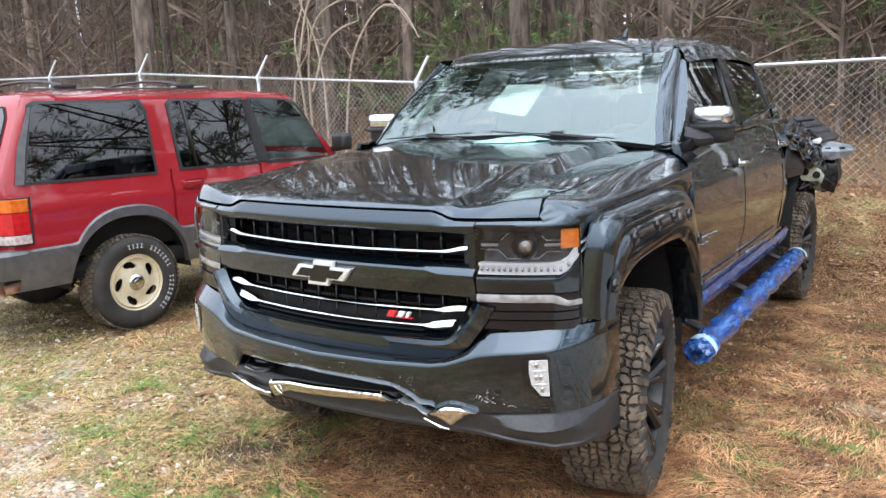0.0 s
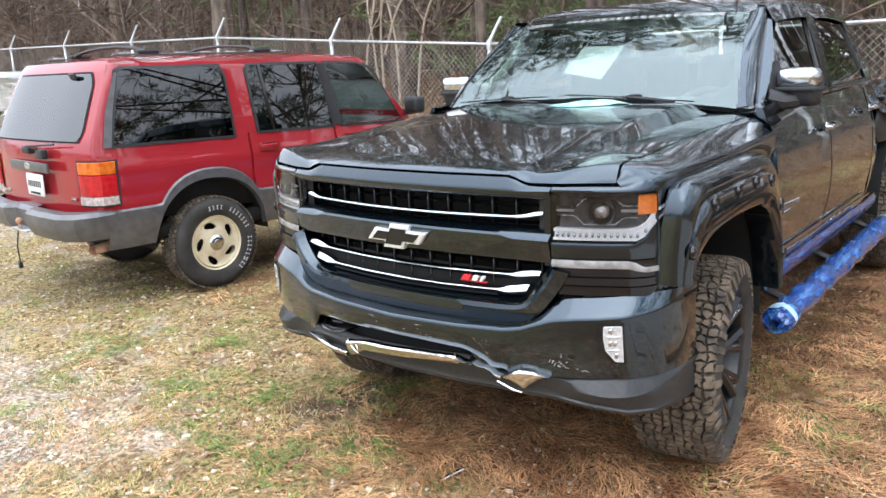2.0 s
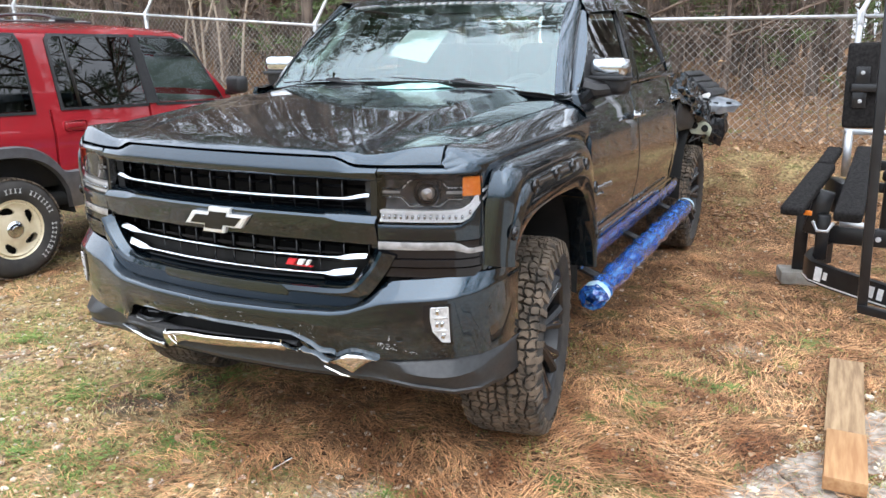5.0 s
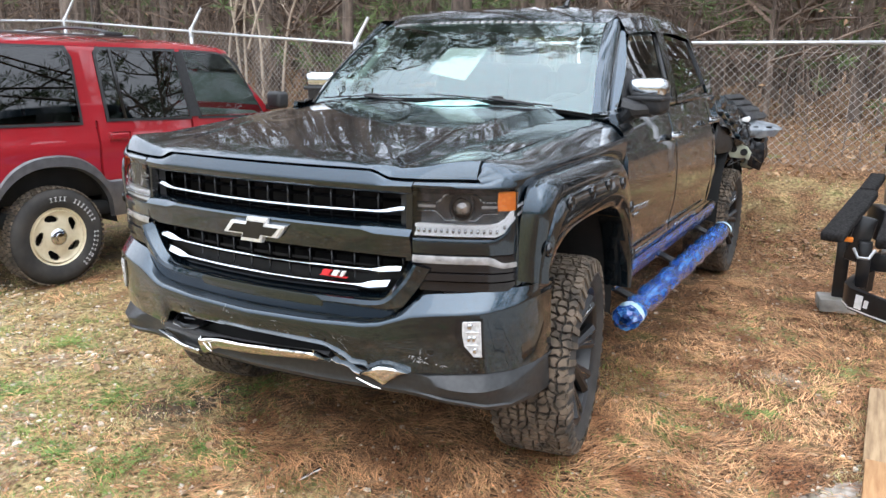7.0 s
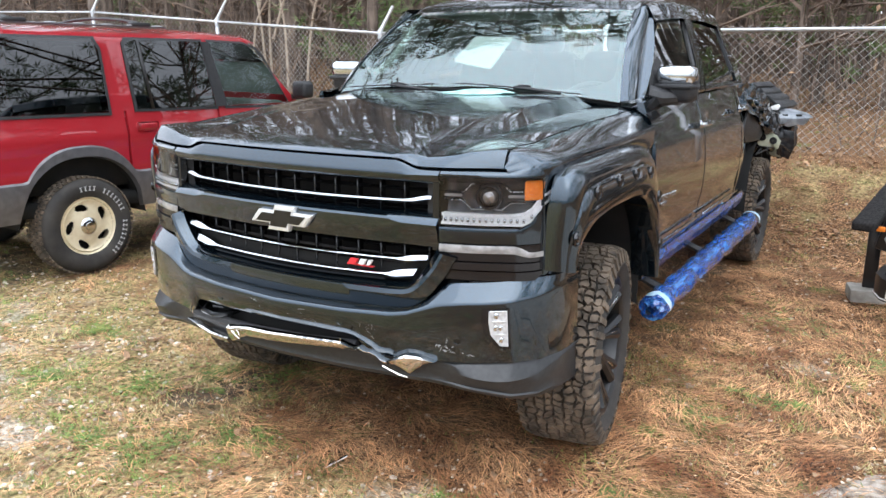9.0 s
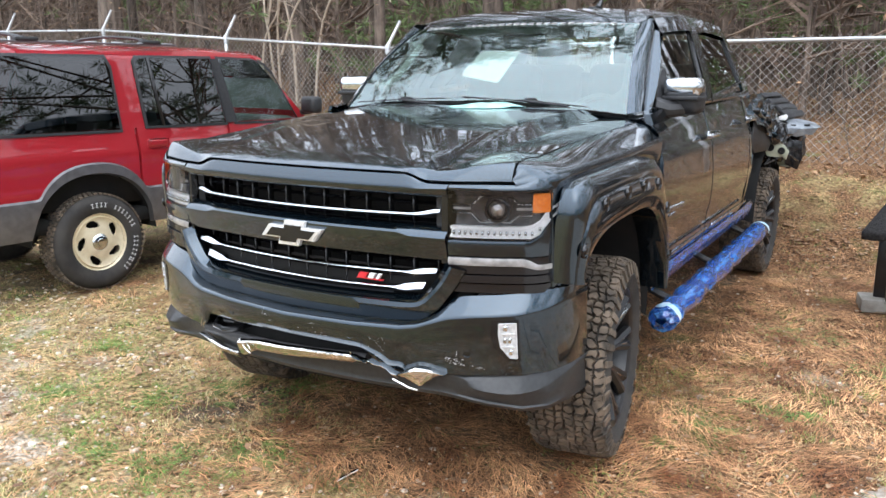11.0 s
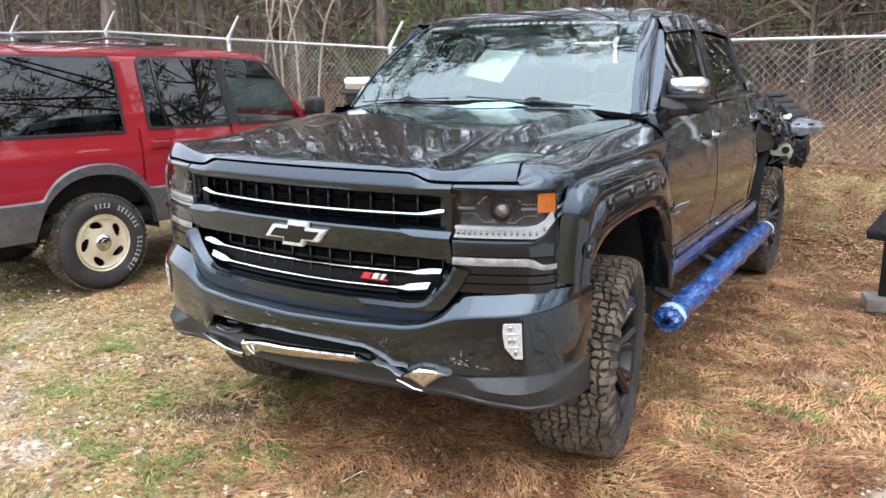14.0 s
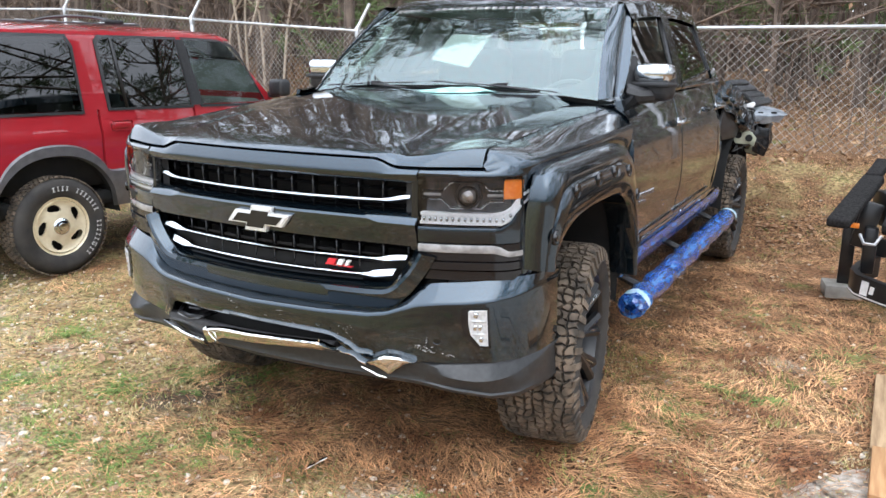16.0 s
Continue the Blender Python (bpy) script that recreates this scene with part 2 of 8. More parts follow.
def ground_material():
    m = bpy.data.materials.new("ground")
    m.use_nodes = True
    nt = m.node_tree
    L = nt.links.new
    b = nt.nodes["Principled BSDF"]
    b.inputs["Roughness"].default_value = 0.95
    b.inputs["Specular IOR Level"].default_value = 0.2
    tc = nt.nodes.new("ShaderNodeTexCoord")

    def noise_tex(scale, detail=6.0, off=0.0):
        mp = nt.nodes.new("ShaderNodeMapping")
        mp.inputs["Location"].default_value = (off, off * 0.7, 0)
        n = nt.nodes.new("ShaderNodeTexNoise")
        n.inputs["Scale"].default_value, n.inputs["Detail"].default_value = scale, detail
        L(tc.outputs["Object"], mp.inputs["Vector"])
        L(mp.outputs["Vector"], n.inputs["Vector"])
        return n.outputs["Fac"]

    def ramp(fac, lo, hi, a, c):
        r = nt.nodes.new("ShaderNodeValToRGB")
        r.color_ramp.elements[0].position, r.color_ramp.elements[1].position = lo, hi
        r.color_ramp.elements[0].color, r.color_ramp.elements[1].color = (*a, 1), (*c, 1)
        L(fac, r.inputs["Fac"])
        return r.outputs["Color"]

    def mix(fac, a, c):
        n = nt.nodes.new("ShaderNodeMix")
        n.data_type = "RGBA"
        L(fac, n.inputs["Factor"])
        L(a, n.inputs["A"])
        L(c, n.inputs["B"])
        return n.outputs["Result"]

    att = nt.nodes.new("ShaderNodeAttribute")
    att.attribute_name = "cover"
    sep = nt.nodes.new("ShaderNodeSeparateColor")
    L(att.outputs["Color"], sep.inputs["Color"])

    def edge(src, seed, scale=5.0):
        """a cover weight broken up by noise"""
        n = noise_tex(scale, 8.0, seed)
        a = nt.nodes.new("ShaderNodeMath")
        a.operation = "ADD"
        L(src, a.inputs[0])
        L(n, a.inputs[1])
        r = nt.nodes.new("ShaderNodeMapRange")
        r.inputs["From Min"].default_value, r.inputs["From Max"].default_value = 0.86, 1.12
        L(a.outputs[0], r.inputs["Value"])
        return r.outputs["Result"]

    needles = ramp(noise_tex(60, 12, 3), 0.38, 0.62, (0.035, 0.020, 0.012), (0.33, 0.18, 0.09))
    grass_c = ramp(noise_tex(34, 12, 9), 0.36, 0.64, (0.085, 0.062, 0.028), (0.50, 0.39, 0.19))
    gravel_c = ramp(noise_tex(45, 10, 5), 0.38, 0.66, (0.17, 0.13, 0.085), (0.66, 0.59, 0.49))
    dark_ground_c = ramp(noise_tex(14, 8, 2), 0.3, 0.7, (0.07, 0.055, 0.04), (0.17, 0.13, 0.09))
    moss_c = ramp(noise_tex(42, 8, 21), 0.35, 0.65, (0.05, 0.075, 0.018), (0.20, 0.25, 0.07))
    moss_f = ramp(noise_tex(2.6, 9, 17), 0.58, 0.68, (0, 0, 0), (0.6, 0.6, 0.6))
    c = mix(edge(sep.outputs["Red"], 1.3, 3.0), needles, grass_c)
    c = mix(moss_f, c, moss_c)
    c = mix(edge(sep.outputs["Green"], 4.1, 4.0), c, gravel_c)
    c = mix(edge(sep.outputs["Blue"], 7.7, 5.0), c, dark_ground_c)
    L(c, b.inputs["Base Color"])
    bpn = nt.nodes.new("ShaderNodeBump")
    bpn.inputs["Strength"].default_value, bpn.inputs["Distance"].default_value = 0.9, 0.02
    L(noise_tex(70, 8, 11), bpn.inputs["Height"])
    L(bpn.outputs["Normal"], b.inputs["Normal"])
    return m


def cover(x, y):
    """How much grass, gravel and dark ground, part of it bare soil, lies at a place (the rest is pine straw)."""
    fy = fence_y(max(-30, min(30, x)))
    grass = 0.47 * smooth(0.9, -0.8, x) + 0.22 * smooth(-1.0, 1.0, x) * smooth(3.6, 1.6, y) + 0.14 * smooth(1.3, 0.6, x) * smooth(1.6, 0.6, y) + 0.10
    grass = max(grass, 0.40 * smooth(5.1, 5.7, y) * smooth(fy + 0.1, fy - 0.35, y) * smooth(-0.5, 0.5, x))
    grass *= smooth(fy + 0.3, fy - 0.2, y)
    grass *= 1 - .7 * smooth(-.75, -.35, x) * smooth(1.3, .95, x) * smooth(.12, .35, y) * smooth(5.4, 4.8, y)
    gravel = 0.37 * smooth(-0.4, -1.9, x) * smooth(1.9, 0.6, y + 0.25 * (x + 2)) + 0.50 * smooth(0.55, 0.1, y) * smooth(0.1, 0.5, x) * smooth(1.6, 1.1, x) * smooth(-1.6, -.9, y) + .26 * smooth(.2, -.4, y) * smooth(.5, 0, x) * smooth(-1.9, -1.1, y)
    gravel = max(gravel, 0.50 * smooth(-5.0, -6.6, x) * smooth(3.8, 2.2, y))
    gravel = max(gravel, 0.5 * math.exp(-((x - 1.66) ** 2 + (y - 2.28) ** 2) / 0.03), 0.4 * math.exp(-((x - 1.06) ** 2 + (y - 1.82) ** 2) / 0.03))
    # a soil patch by the bumper; the rest darkens ground inside both vehicles' footprints
    dark_ground = 0.62 * math.exp(-(((x + 0.80) / 0.48) ** 2 + ((y - 0.40) / 0.26) ** 2)) + 0.45 * smooth(-1.0, -0.7, x) * smooth(1.0, 0.8, x) * smooth(0.3, 0.8, y) * smooth(5.2, 4.6, y)
    dark_ground = max(dark_ground, 0.45 * smooth(0.5, 0.0, abs(x + 4.2) - 0.7) * smooth(0.6, 1.1, y) * smooth(5.4, 4.6, y))
    return grass, gravel, dark_ground


def axis(spans):
    out = []
    for a, b, step in spans:
        n = max(1, int(round((b - a) / step)))
        out += [a + (b - a) * i / n for i in range(n)]
    return out + [spans[-1][1]]


def build_ground():
    xs = axis([(-400, -60, 40), (-60, -20, 4), (-20, -8, 0.5), (-8, 4.5, 0.055), (4.5, 12, 0.5), (12, 60, 4), (60, 400, 40)])
    ys = axis([(-400, -40, 40), (-40, -6, 3), (-6, -1.5, 0.3), (-1.5, 7.5, 0.055), (7.5, 20, 0.5), (20, 60, 3), (60, 400, 40)])
    verts, cols = [], []
    for y in ys:
        for x in xs:
            near = smooth(12, 6, abs(x + 2)) * smooth(10, 6, abs(y - 3))
            bumpy = 0.03 * noise.noise((x * 0.9, y * 0.9, 0)) + 0.014 * noise.noise((x * 4, y * 4, 3)) + 0.008 * noise.noise((x * 11, y * 11, 5))
            verts.append((x, y, land(x, y) + bumpy * near - 0.012))
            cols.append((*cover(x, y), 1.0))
    nx = len(xs)
    faces = [(j * nx + i, j * nx + i + 1, (j + 1) * nx + i + 1, (j + 1) * nx + i) for j in range(len(ys) - 1) for i in range(nx - 1)]
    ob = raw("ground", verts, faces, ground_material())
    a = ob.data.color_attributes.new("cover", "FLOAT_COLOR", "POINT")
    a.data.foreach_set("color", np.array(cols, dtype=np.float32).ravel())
    return tagged(ob, "uneven ground of pine straw, thin grass and gravel", "ground", kind="structure")


build_ground()


# ---- fence ----
BAY = 3.3
FENCE_DIR = Vector((-0.9979, 0.0646, 0)).normalized()
FENCE_START = Vector((-4.51, 7.26, 0)) - FENCE_DIR * BAY * 4


def build_fence():
    fence = empty("chain_link_fence", None, "galvanised chain-link fence topped with barbed wire, along the woods", "fence")
    pts = []
    for k in range(13):
        p = FENCE_START + FENCE_DIR * BAY * k
        pts.append(Vector((p.x, p.y, land(p.x, p.y))))
    H = 1.25
    for k, p in enumerate(pts):
        bm = bmesh.new()
        tube_path(bm, [p - Vector((0, 0, 0.1)), p + Vector((0, 0, H + 0.04))], 0.03, 10)
        post = part("post", bm, galv, fence)
        bm = bmesh.new()
        top = p + Vector((0, 0, H + 0.03))
        tip = top + Vector((0.14, 0.10, 0.33))
        tube_path(bm, [top - Vector((0, 0, 0.10)), top, top + (tip - top) * 0.12, tip], [0.038, 0.038, 0.025, 0.021], 8)
        part("barb_arm", bm, galv, post)
    for k in range(12):
        a, b = pts[k], pts[k + 1]
        bm = bmesh.new()
        tube_path(bm, [a + Vector((0, 0, H)), b + Vector((0, 0, H))], 0.019, 8)
        part("top_rail", bm, galv, fence)
        # woven wires: two leaning families, bent round one another, with twisted ends above the rail
        verts, faces = [], []
        pitch, r = 0.088, 0.0024
        n = int(BAY / pitch)
        hh = H + 0.045
        run = hh

        def strand(p, q, bulge):
            d = (q - p)
            side = d.cross(Vector((0, 1, 0))).normalized() * r
            back = Vector((0, r, 0))
            i = len(verts)
            off = Vector((0, bulge, 0))
            for s in (p + off, q + off):
                verts.extend((s + side, s - side * 0.5 + back, s - side * 0.5 - back))
            faces.extend(((i, i + 1, i + 4, i + 3), (i + 1, i + 2, i + 5, i + 4), (i + 2, i, i + 3, i + 5)))

        run_x = run * 1.0
        steps = int(run_x / pitch) + 1
        for s in (-1, 1):
            for j in range(-steps, n + steps + 1):
                x0, x1 = j * pitch, j * pitch + s * run_x
                z0, z1 = 0.0, hh
                # clip to the bay
                lo, hi = 0.0, 1.0
                dx = x1 - x0
                t_a, t_b = (0 - x0) / dx, (BAY - x0) / dx
                lo, hi = max(lo, min(t_a, t_b)), min(hi, max(t_a, t_b))
                if hi - lo < 0.01:
                    continue
                def at(t):
                    u = (x0 + dx * t) / BAY
                    base = a.lerp(b, u)
                    return base + Vector((0, 0, 0.02 + (hh - 0.02) * t))
                strand(at(lo), at(hi), s * 0.002)
        raw("chain_link_mesh", verts, faces, wire_mat, fence, "woven diamond wire mesh", smooth=False)
        for w in range(3):
            f = 0.35 + 0.3 * w
            off = Vector((0.14 * f, 0.10 * f, H + 0.03 + 0.33 * f))
            bm = bmesh.new()
            p, q = a + off, b + off
            mid = (p + q) / 2 - Vector((0, 0, 0.02))
            tube_path(bm, [p, mid, q], 0.0022, 4)
            for j in range(1, 22):
                c = p.lerp(q, j / 22)
                tube_path(bm, [c + Vector((-0.012, 0, 0.02)), c + Vector((0.012, 0, -0.02))], 0.0018, 3)
            part("barbed_wire", bm, barb_mat, fence, "rusty barbed wire")


build_fence()


# ---- paints and trims ----
def car_paint(name, base, flake, rough=0.32, coat=1.0, metal=0.0, ior=1.6):
    m = material(name, base, rough, metal, color2=flake, scale=900, detail=2, coat=coat, spec=0.06)
    m.node_tree.nodes["Principled BSDF"].inputs["Coat IOR"].default_value = ior
    return m


truck_paint = car_paint("graphite_paint", (0.011, 0.024, 0.037), (0.021, 0.040, 0.057), 0.20, metal=0.92, ior=1.64)
red_paint = car_paint("red_paint", (0.27, 0.012, 0.018), (0.33, 0.02, 0.027))
gold_paint = car_paint("beige_paint", (0.155, 0.135, 0.095), (0.19, 0.165, 0.12))
silver_paint = car_paint("silver_paint", (0.50, 0.52, 0.52), (0.58, 0.60, 0.60))
black_plastic = material("black_plastic", (0.012, 0.012, 0.013), 0.5, color2=(0.022, 0.022, 0.023), scale=60, bump=0.15, bump_scale=300)
gloss_black = material("gloss_black", (0.008, 0.008, 0.009), 0.12, color2=(0.012, 0.012, 0.013), scale=20)
# near-black for black parts, and for openings whose shade is in the colour
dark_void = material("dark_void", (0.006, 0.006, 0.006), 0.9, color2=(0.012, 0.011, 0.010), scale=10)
chrome = material("chrome", (0.56, 0.57, 0.58), 0.07, 1.0, color2=(0.64, 0.65, 0.66), scale=30)
bent_chrome = material("bent_chrome", (0.62, 0.60, 0.56), 0.10, 1.0, color2=(0.84, 0.83, 0.81), scale=9, bump=0.25, bump_scale=16)
grey_clad = material("grey_cladding", (0.115, 0.112, 0.115), 0.34, 0.45, color2=(0.155, 0.152, 0.156), scale=14, bump=0.06, bump_scale=250)
rubber = material("rubber", (0.018, 0.017, 0.016), 0.8, color2=(0.045, 0.040, 0.035), scale=7, bump=0.2, bump_scale=120)
tread_rubber = material("tread_rubber", (0.04, 0.032, 0.024), 0.85, color2=(0.16, 0.12, 0.085), scale=14, bump=0.3, bump_scale=150)
rim_black = material("rim_black", (0.008, 0.008, 0.009), 0.3, color2=(0.014, 0.014, 0.015), scale=30)
milled = material("milled_metal", (0.60, 0.61, 0.62), 0.25, 1.0, color2=(0.70, 0.71, 0.72), scale=40)
valance_plastic = material("valance_plastic", (0.016, 0.017, 0.018), 0.38, color2=(0.024, 0.025, 0.026), scale=60, bump=0.08, bump_scale=400)
scuff = material("scuff", (0.30, 0.31, 0.31), 0.7, color2=(0.62, 0.62, 0.60), scale=60)
fog_white = material("fog_white", (0.46, 0.45, 0.44), 0.2, color2=(0.68, 0.67, 0.66), scale=70, bump=0.25, bump_scale=240)
lens_bulb = material("lens_bulb", (0.03, 0.03, 0.035), 0.05, 0.6, color2=(0.30, 0.27, 0.25), scale=34, coat=0.8)
rim_gold = material("rim_gold", (0.62, 0.53, 0.36), 0.42, 0.25, color2=(0.72, 0.64, 0.46), scale=18)
lamp_white = material("lamp_white", (0.84, 0.85, 0.87), 0.18, color2=(0.92, 0.93, 0.95), scale=60, bump=0.3, bump_scale=220)
lamp_grey = material("lamp_grey", (0.20, 0.19, 0.185), 0.2, color2=(0.34, 0.33, 0.32), scale=30, coat=0.6)
lamp_dark = material("lamp_dark", (0.035, 0.036, 0.038), 0.22, 0.5, color2=(0.10, 0.10, 0.105), scale=30)
tail_white = material("tail_white", (0.34, 0.25, 0.23), 0.12, color2=(0.56, 0.50, 0.47), scale=40, bump=0.3, bump_scale=220)
amber = material("amber_lens", (0.75, 0.20, 0.02), 0.15, color2=(0.85, 0.28, 0.04), scale=80, bump=0.2, bump_scale=200)
suv_amber = material("faded_amber_lens", (0.50, 0.085, 0.012), 0.10, color2=(0.66, 0.17, 0.025), scale=22, bump=0.1, bump_scale=200)
red_lens = material("red_lens", (0.34, 0.008, 0.010), 0.08, color2=(0.58, 0.016, 0.024), scale=22, bump=0.2, bump_scale=200)
white_paint = material("white_mark", (0.78, 0.78, 0.76), 0.6, color2=(0.66, 0.66, 0.64), scale=40)
red_mark = material("red_mark", (0.60, 0.02, 0.03), 0.4, color2=(0.70, 0.03, 0.04), scale=40)
paper_mat = material("paper", (0.82, 0.82, 0.80), 0.8, color2=(0.88, 0.88, 0.86), scale=8)
seat_cloth = material("seat_cloth", (0.16, 0.17, 0.16), 0.9, color2=(0.22, 0.23, 0.22), scale=30, bump=0.2, bump_scale=200)
trim_pale = material("pale_trim", (0.36, 0.40, 0.37), 0.7, color2=(0.42, 0.46, 0.43), scale=20)
dash_mat = material("dash", (0.13, 0.14, 0.135), 0.6, color2=(0.17, 0.18, 0.175), scale=30, bump=0.15, bump_scale=250)
blue_film = material("blue_film", (0.006, 0.055, 0.26), 0.16, color2=(0.08, 0.33, 0.70), scale=7, spread=(0.50, 0.80), bump=1.0, bump_scale=14, stretch=(7, 1.0, 7), coat=0.8)
scrap_film = material("scrap_film", (0.22, 0.50, 0.46), 0.3, color2=(0.40, 0.66, 0.62), scale=14, bump=0.6, bump_scale=40)
pale_film = material("pale_film", (0.25, 0.50, 0.66), 0.25, color2=(0.72, 0.80, 0.84), scale=14, bump=0.9, bump_scale=30)
primer = material("bare_bracket", (0.34, 0.36, 0.27), 0.45, 0.2, color2=(0.48, 0.49, 0.37), scale=12)
torn_metal = material("torn_metal", (0.12, 0.14, 0.16), 0.3, 0.5, color2=(0.42, 0.46, 0.50), scale=9, coat=0.4)
rust = material("rust", (0.34, 0.17, 0.10), 0.85, color2=(0.55, 0.33, 0.22), scale=20)
emblem_metal = material("emblem_metal", (0.74, 0.75, 0.75), 0.25, 0.45, color2=(0.84, 0.85, 0.85), scale=40)
letter_grey = material("letter_grey", (0.42, 0.42, 0.41), 0.7, color2=(0.55, 0.55, 0.54), scale=40)
windshield_glass = glass_material("windshield_glass", (0.80, 0.96, 0.91), alpha=0.56, gloss=(0.86, 1.0, 0.99))
tint_glass = glass_material("tinted_glass", (0.05, 0.06, 0.055), alpha=0.36)
truck_tint = glass_material("truck_privacy_glass", (0.10, 0.12, 0.11), alpha=0.6)
hatch_glass = glass_material("hatch_glass", (0.05, 0.06, 0.055), alpha=0.5)
door_glass = glass_material("door_glass", (0.62, 0.74, 0.68), alpha=0.26)
clear_glass = glass_material("clear_glass", (0.55, 0.66, 0.60), alpha=0.45)
lens_clear = glass_material("lens_clear", (0.92, 0.93, 0.94), alpha=0.25)


# ---- pickup truck ----
FRONT = [(0, .10), (.2, .106), (.4, .125), (.62, .150), (.72, .180), (.8, .215), (.88, .258), (.915, .295), (.932, .335), (.942, .38)]
GRILLE = [(0, .125), (.2, .132), (.4, .155), (.5, .172), (.62, .195)]
BUMP = [(0, .013), (.3, .031), (.5, .065), (.71, .124), (.8, .16), (.88, .21), (.945, .29), (.98, .39), (.992, .50)]


def curve_at(tab, x):
    """A table's value at |x|, with its corners rounded."""
    a = abs(x)
    return sum(lerp(tab, abs(a + d)) for d in (-.03, -.015, 0, .015, .03)) / 5 if a < .86 else lerp(tab, a)


def hood_w(y):
    return lerp([(.20, .808), (.24, .815), (.27, .822), (.34, .808), (.42, .80), (.6, .805), (.8, .82), (1.0, .84), (1.2, .86), (1.5, .868)], y)


def hood_front(x):
    return curve_at(FRONT, x) + .028


def hood_lip(x):
    """Height of the shut line under the hood's front edge."""
    a = abs(x)
    return 1.247 - .025 * smooth(.462, .545, a) + .004 * smooth(.6, .8, a)


def hood_z(x, y):
    """A broad flat hood with a raised middle between two creases on each side."""
    a = abs(x)
    w = max(0, min(.12, (y - .15) * .8))
    tab = [(.10, 1.259), (.15, 1.271), (.26, 1.294), (.5, 1.330), (.9, 1.380), (1.3, 1.420), (1.55, 1.435)]
    mid = sum(lerp(tab, y + w * d) for d in (-1, -.67, -.33, 0, .33, .67, 1)) / 7
    in_c = lerp([(.15, .497), (.7, .505), (1.0, .535), (1.4, .585)], y)
    out_c = lerp([(.15, .552), (.3, .577), (.5, .625), (.85, .665), (1.4, .705)], y)
    deep = lerp([(.15, .010), (.3, .016), (.7, .023), (1.0, .029), (1.4, .037)], y)
    z = mid - .012 * (min(a, in_c) / .5) ** 2
    if a > in_c:
        z -= deep * min(1, (a - in_c) / (out_c - in_c))
    if a > out_c:
        u = (a - out_c) / max(.05, hood_w(y) - out_c)
        z -= .010 * u * u - .030 * smooth(0, 1, u) * smooth(.55, .25, y)
    return z


def side_x(z):
    tab = [(.45, .88), (.62, .945), (.75, .982), (.88, .995), (1.0, 1.0), (1.10, .995), (1.16, .986), (1.22, .972), (1.30, .948), (1.40, .912), (1.45, .890)]
    return sum(lerp(tab, z + d) for d in (-.05, -.025, 0, .025, .05)) / 5


def arch_pts(cy, n=26, back=.60, front=.82, top=.59):
    """Wheel-arch opening from its front foot over the top to its back foot, as (y, z)."""
    out = []
    for i in range(n + 1):
        t = math.pi * (1 - i / n)
        c, s = math.cos(t), math.sin(t)
        y = cy - .02 + .55 * math.copysign(abs(c) ** .72, c)
        z = .42 + top * abs(s) ** .75
        if c < 0:
            z = max(z, front)
        else:
            z = max(z, back)
        out.append((y, z))
    return out


def arch_z(pts, y):
    if y <= pts[0][0] or y >= pts[-1][0]:
        return None
    return lerp(pts, y)


def even(corners, n=40):
    """A rounded line through corner points, cut into n even steps."""
    pts = [Vector(p) for p in corners]
    for _ in range(2):
        cut = [pts[0]]
        for a, b in zip(pts, pts[1:]):
            cut += [a.lerp(b, .25), a.lerp(b, .75)]
        pts = cut + [pts[-1]]
    run = [0.0]
    for a, b in zip(pts, pts[1:]):
        run.append(run[-1] + (b - a).length)
    out = []
    for k in range(n + 1):
        d = run[-1] * k / n
        out.append((lerp(list(zip(run, [p[0] for p in pts])), d), lerp(list(zip(run, [p[1] for p in pts])), d)))
    return out


def bow_tie(bm, w, h, c, depth):
    """A wide plain cross with slanted ends, flat in the xz plane."""
    k = w / 2
    s = .17 * w
    pts = [(-k, -.2 * h), (-k + .13 * w, .28 * h), (-s * .75, .28 * h), (-s * .6, .5 * h), (s * 1.35, .5 * h), (s * 1.2, .28 * h), (k, .28 * h),
           (k - .13 * w, -.2 * h), (s * .85, -.2 * h), (s * .65, -.45 * h), (-s * 1.3, -.45 * h), (-s * 1.15, -.2 * h)]
    slab(bm, [(c[0] + x, c[1] + depth * 0, c[2] + z) for x, z in pts], (0, depth, 0), 0.0)


def bar_strip(bm, prof, x0, x1, tab, n=30):
    """A strip across the front that follows its curve: prof gives (z, how far forward)."""
    rows = []
    for i in range(n + 1):
        x = x0 + (x1 - x0) * i / n
        rows.append([(x, curve_at(tab, x) - d, z) for z, d in prof(x)])
    sheet(bm, rows)


def front_panel(bm, outline, tab, fwd=0.0, n=8, deep=0.02):
    """A quad-like patch on the curved front: outline gives bottom and top z at each x."""
    (x0, x1), lo, hi = outline
    rows = []
    for i in range(n + 1):
        x = x0 + (x1 - x0) * i / n
        y = curve_at(tab, x) - fwd
        rows.append([(x, y + deep, lo(x)), (x, y, lo(x) + .004), (x, y, (lo(x) + hi(x)) / 2), (x, y, hi(x) - .004), (x, y + deep, hi(x))])
    sheet(bm, rows)


